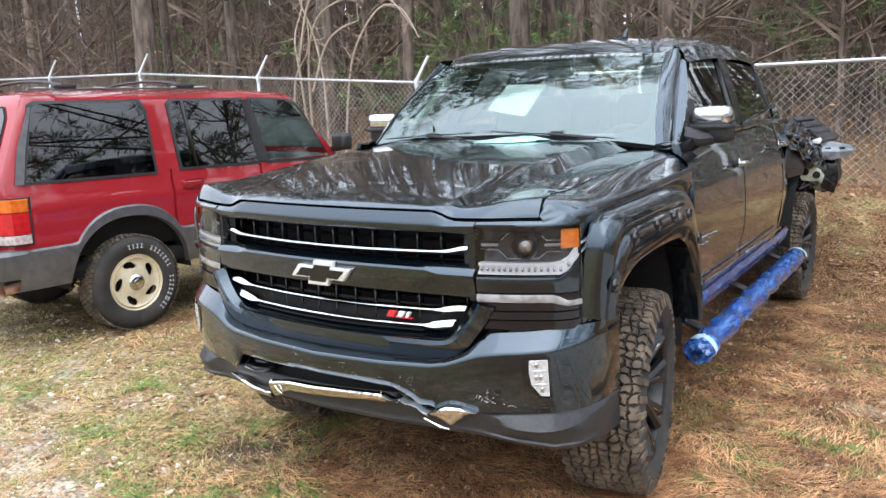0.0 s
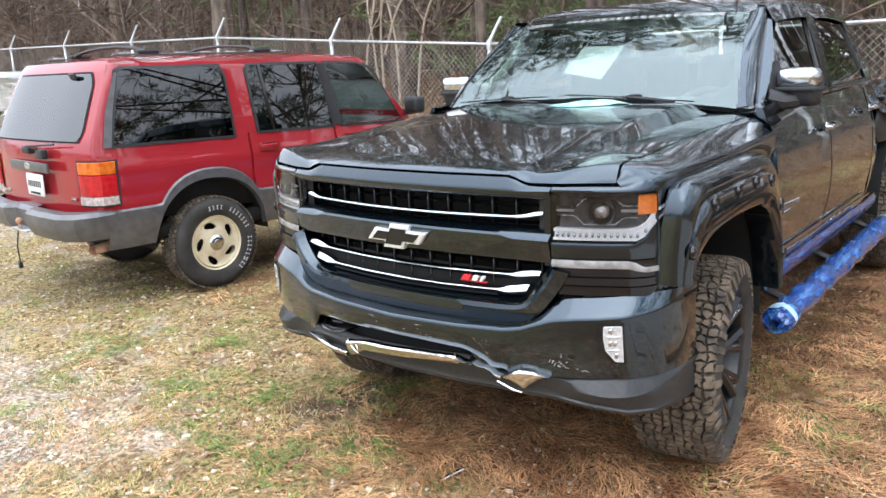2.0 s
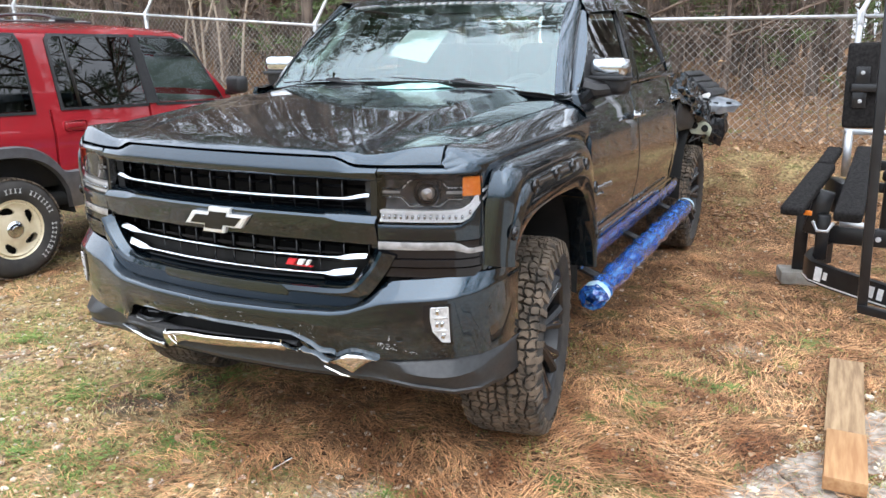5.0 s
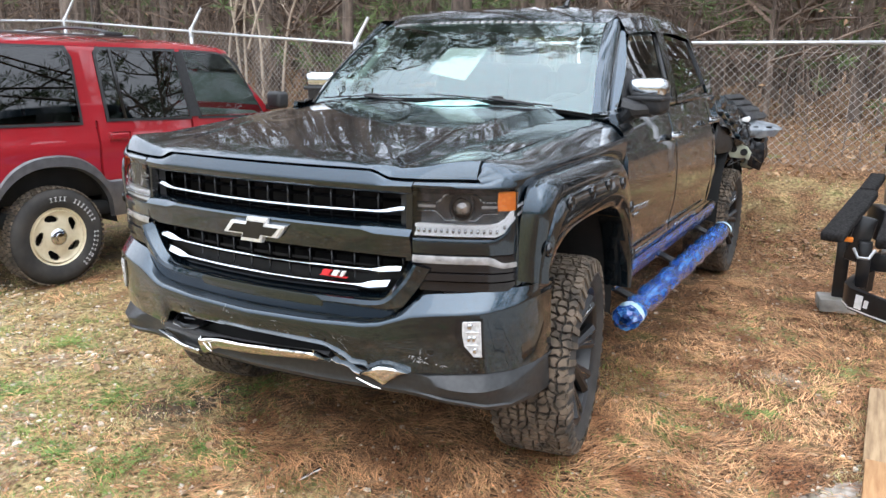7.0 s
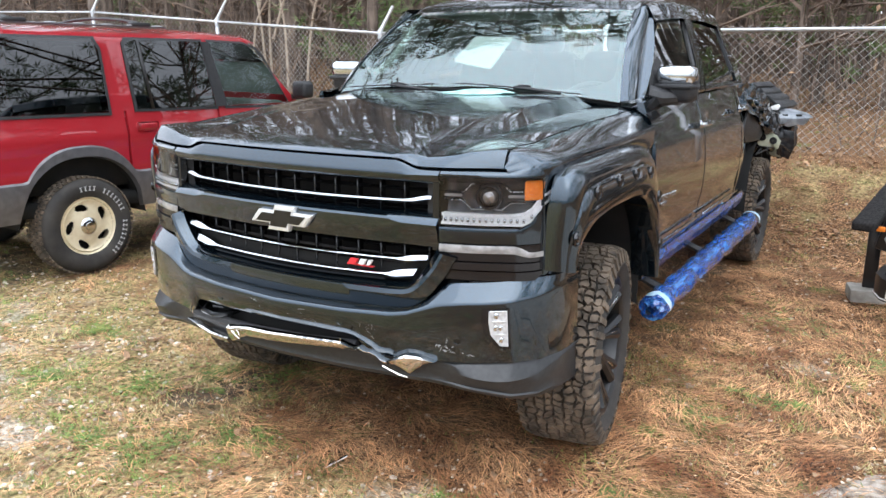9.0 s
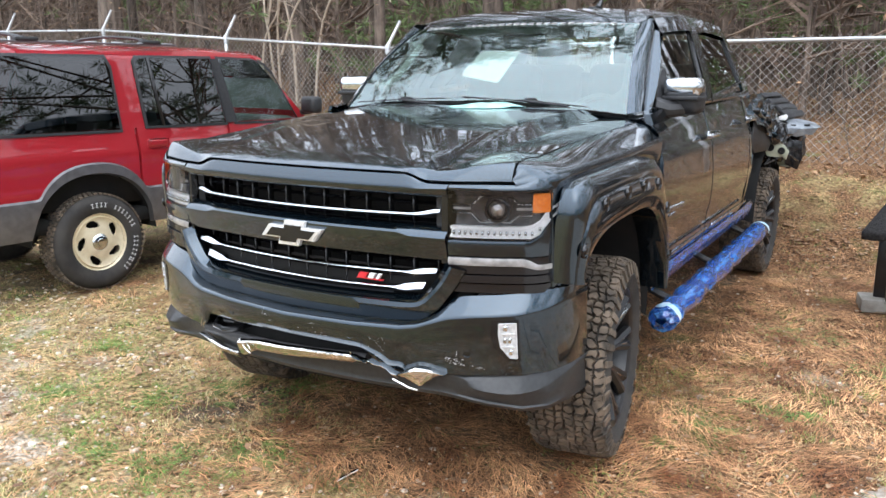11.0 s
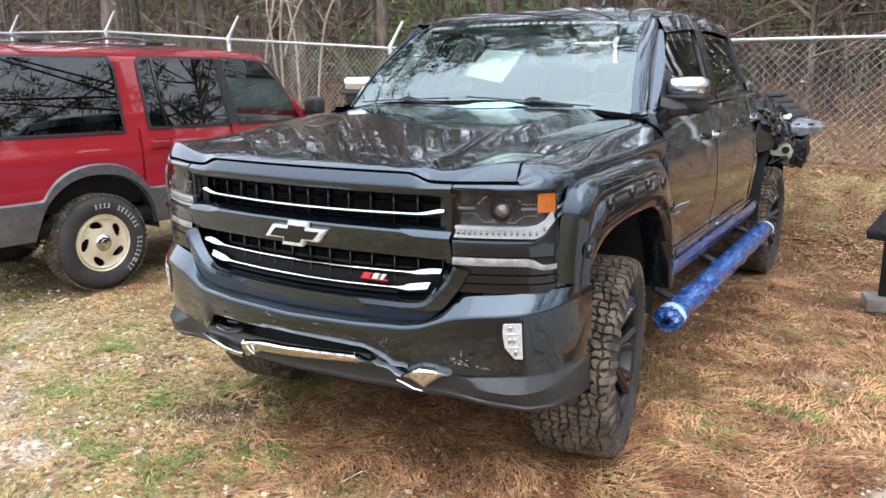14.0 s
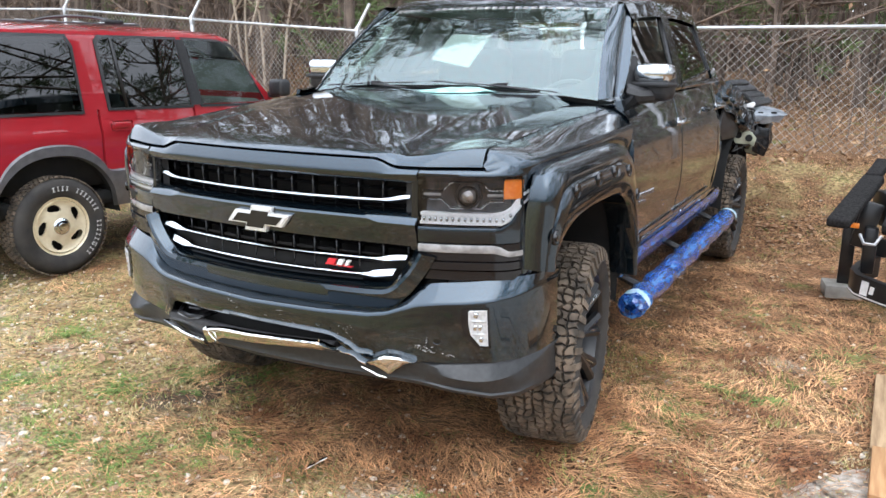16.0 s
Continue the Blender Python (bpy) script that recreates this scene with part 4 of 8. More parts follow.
        mirror = P("side_mirror", bm, black_plastic, label="door mirror with a chrome cap")
        bm = bmesh.new()
        box(bm, (s * .966, 1.788, 1.505), (.187, .110, .098), (0, 0, s * -10), .034, 3)
        P("mirror_cap", bm, chrome, mirror)
        bm = bmesh.new()
        box(bm, (s * .966, 1.782, 1.458), (.193, .118, .022), (0, 0, s * -10), .009, 2)
        P("mirror_band", bm, black_plastic, mirror)
        bm = bmesh.new()
        tube_path(bm, [(s * .845, 1.72, 1.420), (s * .90, 1.745, 1.405), (s * .96, 1.785, 1.408), (s * 1.02, 1.80, 1.425)], [.062, .060, .050, .030], 10, flat=.75)
        P("mirror_arm", bm, black_plastic, mirror)

    # cowl and wipers
    bm = bmesh.new()
    rows = []
    for d, dz in ((-.05, -.012), (0, -.022), (.03, -.005)):
        rows.append([Vector(WB(-1 + 2 * i / 20)) + Vector((0, d, dz)) for i in range(21)])
    sheet(bm, rows)
    P("cowl", bm, black_plastic)
    for x0, x1 in ((-.72, -.12), (-.02, .62)):
        bm = bmesh.new()
        a, b = ws(x0 / .8, .022), ws(x1 / .8, .008)
        off = Vector((0, -.012, .010))
        tube_path(bm, [a + off, (a + b) / 2 + off + Vector((0, -.006, .004)), b + off], .0035, 6)
        c = ws((x0 + x1) / 1.6, .012) + off
        box(bm, c + Vector((.05, 0, .006)), (.06, .02, .012), bevel=.004)
        tube_path(bm, [c, c + Vector((.25, -.03, -.02))], .008, 6)
        P("wiper", bm, black_plastic)
    # paint flakes of glass film by the wiper
    bm = bmesh.new()
    box(bm, (.315, 2.33, 1.915), (.05, .18, .03), bevel=.012)
    tube_path(bm, [(.315, 2.35, 1.925), (.315, 2.41, 1.985)], [.022, .010], 8, flat=1)
    P("antenna", bm, gloss_black, label="short black roof antenna")

    build_truck_front(truck, P)
    build_truck_cabin(truck, P)
    build_truck_bed(truck, P)

    # wheels
    truck_wheel(truck, "wheel", pose(.845, .95, .417, 0, 0, 8.5), 1)
    truck_wheel(truck, "wheel", pose(-.845, .95, .417, 0, 0, 188.5), -1)
    truck_wheel(truck, "wheel", pose(.845, 4.595, .417, 0, 0, 0), 1)
    truck_wheel(truck, "wheel", pose(-.845, 4.595, .417, 0, 0, 180), -1)
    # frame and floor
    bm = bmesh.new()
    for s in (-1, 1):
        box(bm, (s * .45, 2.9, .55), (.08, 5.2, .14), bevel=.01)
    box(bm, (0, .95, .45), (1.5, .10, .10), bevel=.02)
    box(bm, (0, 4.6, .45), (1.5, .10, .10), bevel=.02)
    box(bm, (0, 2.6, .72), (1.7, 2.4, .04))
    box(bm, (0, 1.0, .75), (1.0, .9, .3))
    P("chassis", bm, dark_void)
    return truck


def build_truck_front(truck, P):
    # header bar above the grille: its face leans back towards the hood, its foot turns under
    def header(x):
        y, top = curve_at(FRONT, x), hood_lip(x) - .004
        fold = 1.196 + .004 * smooth(.5, .62, abs(x))
        return [(x, y + .055, top - .004), (x, y + .020, top), (x, y + .013, top - .003)] + \
               [(x, y + .013 - .018 * k / 4, top - .003 + (fold - top + .003) * (k / 4) ** 1.1) for k in range(1, 5)] + \
               [(x, y - .003, fold - .008), (x, y + .004, 1.176), (x, y + .012, 1.169), (x, y + .03, 1.166), (x, y + .09, 1.168)]
    bm = bmesh.new()
    sheet(bm, [header(-.622 + 1.244 * i / 48) for i in range(49)])
    P("grille_header", bm, truck_paint, angle=40)
    # near-black sheet that closes the grille behind its bars
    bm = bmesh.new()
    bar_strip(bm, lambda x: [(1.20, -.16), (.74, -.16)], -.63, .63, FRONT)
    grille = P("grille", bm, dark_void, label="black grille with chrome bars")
    # mid bar: a ridge near its top, stepped near the ends
    bm = bmesh.new()
    def crossbar(x):
        step = .010 * smooth(.44, .49, abs(x))
        return [(1.063, -.09), (1.064, -.020), (1.060, -.012), (1.050 - step, .010), (1.042 - step, .015), (1.030 - step, .014), (1.005, .006), (.975, .001), (.955, -.006), (.948, -.02), (.950, -.09)]
    bar_strip(bm, crossbar, -.622, .622, FRONT, 56)
    P("grille_crossbar", bm, truck_paint, grille, angle=30)
    # side posts of the grille
    for s in (-1, 1):
        bm = bmesh.new()
        front_panel(bm, ((s * .600, s * .622), lambda x: .94, lambda x: 1.19), FRONT, -.006, 3, .08)
        P("grille_post", bm, gloss_black, grille)
        bm = bmesh.new()
        front_panel(bm, ((s * .560, s * .600), lambda x: 1.06, lambda x: 1.17), FRONT, -.045, 3, .04)
        P("grille_end", bm, black_plastic, grille)
    # lower frame, a shallow U with an inner bevel and a dark lip
    bm = bmesh.new()
    inner = even([(-.612, .952), (-.590, .900), (-.530, .822), (-.48, .808), (-.3, .803), (0, .798), (.3, .803), (.48, .808), (.530, .822), (.590, .900), (.612, .952)], 60)
    mid = even([(-.640, .940), (-.610, .880), (-.535, .800), (-.47, .793), (-.3, .790), (0, .785), (.3, .790), (.47, .793), (.535, .800), (.610, .880), (.640, .940)], 60)
    outer = even([(-.690, .925), (-.650, .850), (-.575, .755), (-.50, .728), (-.3, .722), (0, .716), (.3, .722), (.50, .728), (.575, .755), (.650, .850), (.690, .925)], 60)
    rows = []
    for (xi, zi), (xm, zm), (xo, zo) in zip(inner, mid, outer):
        f = lambda x, d: curve_at(FRONT, x) - d
        rows.append([(xi, f(xi, -.07), zi + .006), (xi, f(xi, -.012), zi), (xm, f(xm, .020), zm), ((xm * .75 + xo * .25), f(xm, .023), zm * .75 + zo * .25), (xo, f(xo, .012), zo), (xo, f(xo, -.06), zo - .008)])
    sheet(bm, rows)
    P("grille_lower_frame", bm, truck_paint, grille, angle=25)
    bm = bmesh.new()
    sheet(bm, [[(x, curve_at(FRONT, x) + .012, z + .016), (x, curve_at(FRONT, x) + .016, z + .008), (x, curve_at(FRONT, x) + .03, z + .004)] for x, z in inner[12:49]])
    P("grille_lip", bm, rim_black, grille)
    # ribs and mesh bars
    for i in range(-6, 7):
        x = i * .092
        y = curve_at(GRILLE, x) + .045
        for z0, z1 in ((1.065, 1.165), (.80 if abs(i) < 6 else .88, .95)):
            bm = bmesh.new()
            box(bm, (x, y, (z0 + z1) / 2), (.007, .03, z1 - z0), bevel=.002, seg=1)
            P("grille_rib", bm, gloss_black, grille)
    for z, w in ((1.135, .58), (1.075, .58), (.928, .575), (.868, .53), (.812, .49)):
        bm = bmesh.new()
        bar_strip(bm, lambda x: [(z + .007, -.045), (z, -.030), (z - .007, -.045)], -w, w, GRILLE)
        P("grille_slat", bm, gloss_black, grille)
    # chrome bars: thin in the middle, swelling to blades at the ends
    def chrome_bar(z, w, hgt, flare, start, tip, slant, lean=.5):
        bm = bmesh.new()
        def prof(x):
            u = abs(x) / w
            e = smooth(start, start + .13, u)
            h = hgt + flare * e
            zz = z + tip * smooth(start, 1, u) ** 1.5 + .006 * u * u
            lo, hi = zz - h * .5, zz + h * .5
            return [(hi, -.03), (hi, .0), (hi - h * .15, .003), (lo + h * .2, .003 + lean * h), (lo, .002 + (lean - .1) * h), (lo, -.03)]
        rows = []
        n = 56
        for i in range(n + 1):
            x = -w + 2 * w * i / n
            pull = slant * max(0, abs(x) / w - .97) / .03
            rows.append([(x - math.copysign(pull * k / 5, x), curve_at(GRILLE, x) - .012 - d, zz) for k, (zz, d) in enumerate(prof(x))])
        sheet(bm, rows)
        P("chrome_bar", bm, chrome, grille, "polished chrome grille bar")
    chrome_bar(1.100, .585, .008, .008, .80, .014, .004, .3)
    chrome_bar(.893, .575, .0065, .015, .76, .010, .004)
    chrome_bar(.833, .535, .0065, .018, .74, .012, .016)
    # emblem as a plain shape, bevelled rim round a dark face
    bm = bmesh.new()
    bow_tie(bm, .292, .098, (0, .070, .998), .022)
    bmesh.ops.bevel(bm, geom=[e for e in bm.edges if all(abs(v.co.y - .070) < .001 for v in e.verts)], offset=.005, segments=2, affect="EDGES")
    emblem = P("emblem", bm, emblem_metal, grille, "plain cross-shaped emblem with a bright rim", smooth=False)
    bm = bmesh.new()
    bow_tie(bm, .236, .066, (0.0, .067, .998), .008)
    P("emblem_face", bm, gloss_black, emblem, smooth=False)
    # small red and white badge as plain slanted bars on a bright plate
    badge = empty("trim_badge", None)
    badge.parent = grille
    for x, w, mm in ((.287, .034, red_mark), (.324, .024, white_paint), (.352, .014, white_paint)):
        bm = bmesh.new()
        y = curve_at(GRILLE, x) - .022
        slab(bm, [(x - w / 2 - .004, y, .859), (x + w / 2 - .006, y, .859), (x + w / 2 + .006, y, .878), (x - w / 2 + .006, y, .878)], (0, .012, 0))
        P("badge_bar", bm, mm, badge, smooth=False)
    bm = bmesh.new()
    y = curve_at(GRILLE, .32) - .018
    slab(bm, [(.256, y, .853), (.366, y + .004, .853), (.368, y + .004, .857), (.258, y, .857)], (0, .012, 0))
    P("badge_bar", bm, red_mark, badge, smooth=False)

    F = lambda x: curve_at(FRONT, x)
    for s in (-1, 1):
        xs = [.628 + (.90 - .628) * i / 14 for i in range(15)] + [.908, .916, .924, .932, .938]
        # painted bar above the lamp, and the panel between the lamps
        bm = bmesh.new()
        def brow(x):
            top = hood_lip(x) - .004 + .018 * smooth(.82, .92, x)
            y = F(x)
            return [(s * x, y + .05, top - .004), (s * x, y + .018, top), (s * x, y + .011, top - .003), (s * x, y + .004, (top + 1.20) / 2 + .004), (s * x, y - .004, 1.206), (s * x, y - .004, 1.199), (s * x, y + .02, 1.197)]
        sheet(bm, [brow(x) for x in xs])
        foot = lambda x: 1.033 + .085 * smooth(.885, .945, x)
        sheet(bm, [[(s * x, F(x) + .03, foot(x) - .004), (s * x, F(x) - .002, foot(x) - .005), (s * x, F(x) - .004, foot(x) - .012), (s * x, F(x) - .004, 1.0), (s * x, F(x) - .002, .976), (s * x, F(x) + .03, .974)] for x in xs])
        lampframe = P("lamp_surround", bm, truck_paint, angle=40)
        bm = bmesh.new()
        sheet(bm, [[(s * x, F(x) + .03, .912), (s * x, F(x) - .006, .910), (s * x, F(x) - .007, .885), (s * x, F(x) + .03, .882)] for x in xs])
        sheet(bm, [[(s * x, F(x) + .03, .880), (s * x, F(x) + .006, .878), (s * x, F(x) + .004, .848), (s * x, F(x) + .04, .842)] for x in xs])
        sheet(bm, [[(s * x, F(x) + .07, 1.21), (s * x, F(x) + .07, .80)] for x in xs])
        P("lamp_backing", bm, gloss_black, lampframe)
        # main headlamp: dark bowl, clear lens, white strip with bright cells, projector
        bm = bmesh.new()
        sheet(bm, [[(s * x, F(x) + .030, 1.197), (s * x, F(x) + .055, 1.17), (s * x, F(x) + .060, 1.11), (s * x, F(x) + .040, foot(x))] for x in xs])
        lamp = P("headlamp", bm, lamp_dark, label="dark headlamp with projector and white light strip")
        bm = bmesh.new()
        sheet(bm, [[(s * x, F(x) - .001, 1.198), (s * x, F(x) - .005, 1.12), (s * x, F(x) - .002, foot(x) - .002)] for x in xs])
        face_out(bm, (0, -1, 0))
        ln = P("lamp_lens", bm, lens_clear, lamp, turn=False)
        ln.visible_shadow = False
        bm = bmesh.new()
        rows = []
        for x in xs:
            z, y = foot(x) + .002, F(x) + .008
            h = .040 + .010 * smooth(.84, .9, x) - .012 * smooth(.91, .935, x)
            rows.append([(s * x, y + .03, z), (s * x, y, z + .001), (s * x, y + .002, z + .010), (s * x, y + .010, z + .012), (s * x, y + .012, z + h - .012), (s * x, y + .004, z + h - .010), (s * x, y + .004, z + h), (s * x, y + .03, z + h)])
        sheet(bm, rows)
        P("light_strip", bm, lamp_white, lamp, "white daytime light strip")
        for i in range(15):
            x = .642 + i * .0185
            bm = bmesh.new()
            box(bm, (s * x, F(x) + .010, foot(x) + .021), (.009, .014, .014), (0, 0, s * 20), bevel=.002, seg=1)
            P("light_cell", bm, chrome, lamp)
        c = (s * .775, F(.775) + .022, 1.133)
        turn = -90 + s * 18
        bm = bmesh.new()
        lathe(bm, [(.048, .0), (.044, .016), (.040, .022), (.034, .016), (.033, .0)], 28, pose(*c, 0, 0, turn))
        P("projector_ring", bm, gloss_black, lamp)
        bm = bmesh.new()
        lathe(bm, [(.030, .004), (.028, .014), (.019, .024), (.001, .028)], 28, pose(*c, 0, 0, turn))
        P("projector", bm, lens_bulb, lamp, "clear projector lens")
        # twin trim lines that part round the projector
        for z, d in ((1.147, 1), (1.122, -1)):
            bm = bmesh.new()
            pts = [(.632, z), (.695, z), (.722, z + d * .030), (.815, z + d * .030), (.838, z + d * .006), (.880, z + d * .006)]
            tube_path(bm, [(s * x, F(x) + .020, zz) for x, zz in pts], .006, 6, flat=.8)
            P("lamp_trim", bm, chrome, lamp)
        for x in (.66, .855):
            bm = bmesh.new()
            box(bm, (s * x, F(x) + .026, 1.134), (.06, .010, .010), (0, 0, s * (20 if x < .7 else 32)), .003, 1)
            P("lamp_fin", bm, lamp_grey, lamp)
        bm = bmesh.new()
        rows = []
        for x in (.884, .892, .90, .908, .916, .922, .927):
            y = F(x) + .006
            rows.append([(s * x, y + .012, 1.122), (s * x, y, 1.125), (s * x, y - .001, 1.15), (s * x, y, 1.184), (s * x, y + .012, 1.188)])
        sheet(bm, rows)
        P("side_marker", bm, amber, lamp, "amber side marker lens")
        # lower lamp
        bm = bmesh.new()
        rows = []
        for x in xs:
            y = F(x) - .002
            lo = .943 - .014 * smooth(.86, .91, x)
            hi = .969 - .022 * smooth(.868, .905, x)
            rows.append([(s * x, y + .02, lo), (s * x, y, lo), (s * x, y - .004, (lo + hi) / 2), (s * x, y, hi), (s * x, y + .02, hi)])
        sheet(bm, rows)
        P("lower_lamp", bm, lamp_grey, lampframe, "frosted lower light strip")
        bm = bmesh.new()
        sheet(bm, [[(s * x, F(x) + .02, .974), (s * x, F(x) + .006, .972), (s * x, F(x) + .002, .945), (s * x, F(x) + .002, .914), (s * x, F(x) + .02, .912)] for x in xs])
        P("lower_lamp_base", bm, gloss_black, lampframe)

    # bumper: a ledge on top, a face that turns under, a raised lower lip at the corners
    def back_z(x):
        return lerp([(0, .716), (.3, .722), (.48, .728), (.545, .742), (.59, .772), (.62, .806), (.645, .828), (.70, .836), (.78, .842), (.87, .850), (.93, .858), (.992, .862)], abs(x))

    def ridge_z(x):
        return lerp([(0, .706), (.3, .712), (.48, .718), (.54, .728), (.60, .750), (.65, .768), (.73, .779), (.87, .789), (.93, .800), (.97, .815), (.992, .825)], abs(x))

    def foot_z(x):
        torn = .063 * smooth(-.50, -.45, x) * smooth(.43, .30, x)
        return torn + lerp([(0, .560), (.6, .556), (.80, .565), (.95, .568), (.992, .575)], abs(x))

    span = [-.992, -.988, -.98, -.965, -.945] + [-.92 + i * .02 for i in range(93)] + [.945, .965, .98, .988, .992]

    def bump_y(x, f):
        y = curve_at(BUMP, x)
        if abs(x) >= .992:
            y = .52
        return y + .022 * f ** 2

    def face_y(x, z):
        t, b = ridge_z(x), foot_z(x)
        return bump_y(x, min(1, max(0, (t - z) / (t - b))))

    bm = bmesh.new()
    rows = []
    for x in span:
        t, r, b = back_z(x), ridge_z(x), foot_z(x)
        y = bump_y(x, 0)
        d = .055 * (1 - smooth(.93, .99, abs(x)))
        row = [(x, y + d + .05, t - .004), (x, y + d, t)]
        row += [(x, y + .006 + (d - .006) * (1 - k / 3), t + (r + .006 - t) * (k / 3)) for k in (1, 2, 3)]
        row += [(x, y + .0015, r), (x, y, r - .008)]
        for k in range(1, 15):
            f = k / 14
            row.append((x, bump_y(x, f), r - .008 + (b - r + .008) * f))
        row.append((x, bump_y(x, 1) + .05, b + .004))
        rows.append(row)
    sheet(bm, rows)
    bumper = P("front_bumper", bm, truck_paint, label="scraped painted front bumper with torn chrome", angle=50)
    # dark valance below, with a raised shelf at both corners
    bm = bmesh.new()
    rows = []
    for x in span:
        a = abs(x)
        b = lerp([(0, .560), (.6, .556), (.80, .565), (.95, .568), (.992, .575)], a) - .001
        lo = lerp([(0, .478), (.45, .476), (.6, .468), (.70, .460), (.80, .448), (.88, .432), (.94, .428), (.992, .44)], a)
        y = bump_y(x, 1)
        k = smooth(.60, .80, a)
        sh = lerp([(.6, .553), (.72, .530), (.84, .514), (.91, .517), (.95, .530), (.98, .555), (.992, .566)], a)
        rows.append([(x, y + .04, b + .003), (x, y + .012, b), (x, y + .012 - .034 * k, b + (sh - b) * max(k, .25)), (x, y + .012 - .040 * k, sh - .008 if k > .3 else b - .02), (x, y + .016 - .030 * k, (sh + lo) / 2), (x, y + .016 - .022 * k, lo + .022), (x, y + .014 - .028 * k, lo + .016), (x, y + .024 - .022 * k, lo), (x, y + .12, lo + .01)])
    sheet(bm, rows)
    P("valance", bm, valance_plastic, bumper, "satin black lower valance")
    # near-black sheet behind the torn edge: the slot's shade put into its colour
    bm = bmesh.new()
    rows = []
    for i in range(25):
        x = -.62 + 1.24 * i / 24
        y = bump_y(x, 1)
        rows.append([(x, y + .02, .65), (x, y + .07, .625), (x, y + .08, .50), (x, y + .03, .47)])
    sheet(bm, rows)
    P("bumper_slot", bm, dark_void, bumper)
    # chrome skid strip: a crumpled end, a long sprung middle, a torn tail and a loose tongue
    def strip(x0, x1, top, low, of, nm, n=26, jag=0.0, seed=5):
        rnd = random.Random(seed)
        bm = bmesh.new()
        rows = []
        for i in range(n + 1):
            u = i / n
            x = x0 + (x1 - x0) * u
            y = curve_at(BUMP, x) - of(u)
            t, b = top(u) + rnd.uniform(-jag, jag), low(u) + rnd.uniform(-jag, jag)
            h = t - b
            w = rnd.uniform(-jag, jag) * .8
            rows.append([(x, y + .030, t + .001), (x, y + .008, t), (x, y + .001, t - h * .10), (x, y + .002 + w, t - h * .22), (x, y + .010 + w, t - h * .55), (x, y + .024 + w, b + h * .08), (x, y + .030, b)])
        sheet(bm, rows)
        thick(bm, .0015)
        P(nm, bm, bent_chrome, bumper, "bent chrome bumper strip", angle=20)
    strip(-.520, -.255, lambda u: .528 - .022 * smooth(0, .7, u), lambda u: .518 - .040 * smooth(0, .5, u) - .006 * u, lambda u: .006 + .004 * u, "chrome_strip", 14, .0008)
    strip(-.240, .300, lambda u: .560 + .010 * smooth(0, .2, u) + .026 * u, lambda u: .492 + .030 * smooth(0, .15, u) + .036 * u, lambda u: .022 - .008 * u, "chrome_strip", 40, .0006)
    strip(.290, .372, lambda u: .594 - .010 * u, lambda u: .556 + .022 * u, lambda u: .014 + .012 * u, "torn_strip", 8, .002, 8)
    strip(.372, .480, lambda u: .590 - .040 * u, lambda u: .575 - .052 * u, lambda u: .016 + .006 * math.sin(9 * u), "torn_strip", 10, .002, 3)
    strip(.462, .640, lambda u: lerp([(0, .538), (.18, .556), (.45, .579), (.75, .575), (1, .561)], u), lambda u: lerp([(0, .533), (.25, .524), (.48, .504), (.62, .528), (1, .556)], u), lambda u: .004 + .012 * math.sin(math.pi * u), "torn_tongue", 20, .0015, 9)
    # bright torn edges
    for pts in (((-.232, .568), (-.215, .558), (-.12, .582)), ((-.225, .552), (-.185, .535), (-.165, .525)), ((-.205, .560), (-.17, .552), (-.16, .515)),
                ((-.475, .568), (-.462, .590), (-.452, .612)), ((-.462, .566), (-.445, .588), (-.432, .604)), ((.466, .532), (.53, .512), (.56, .506)),
                ((.30, .597), (.312, .612), (.310, .618))):
        bm = bmesh.new()
        tube_path(bm, [(x, curve_at(BUMP, x) - .024 + .01 * (k == 0), z) for k, (x, z) in enumerate(pts)], [.002, .003, .0012], 4)
        P("torn_edge", bm, bent_chrome, bumper)
    # near-black sheet added to close the gap under the grille frame
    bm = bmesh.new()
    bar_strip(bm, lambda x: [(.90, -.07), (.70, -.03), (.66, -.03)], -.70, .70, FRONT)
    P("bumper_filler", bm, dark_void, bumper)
    # tow hooks and cross tube behind the torn slot
    bm = bmesh.new()
    tube_path(bm, [(-.46, .13, .585), (-.43, .075, .575), (-.36, .060, .572), (-.30, .075, .578), (-.28, .13, .59)], .011, 8)
    tube_path(bm, [(-.42, .12, .600), (-.38, .085, .598), (-.33, .085, .600), (-.30, .12, .606)], .008, 8)
    P("tow_hook", bm, gloss_black, bumper)
    bm = bmesh.new()
    tube_path(bm, [(-.5, .10, .545), (-.2, .055, .55), (.1, .05, .562), (.34, .07, .575)], .016, 8, flat=1.3)
    P("cross_tube", bm, black_plastic, bumper)
    # sensors
    for x, z in ((-.291, .665), (.291, .667), (.712, .646), (-.712, .634)):
        bm = bmesh.new()
        lathe(bm, [(.0150, -.006), (.0145, -.0015), (.0128, -.0030), (.0122, -.0013), (.001, -.001)], 20, pose(x, face_y(x, z) - .002, z, 0, 0, -90 + math.degrees(math.atan2(curve_at(BUMP, x + .02) - curve_at(BUMP, x - .02), .04))))
        P("parking_sensor", bm, truck_paint, bumper)
    # scrapes
    rnd = random.Random(11)
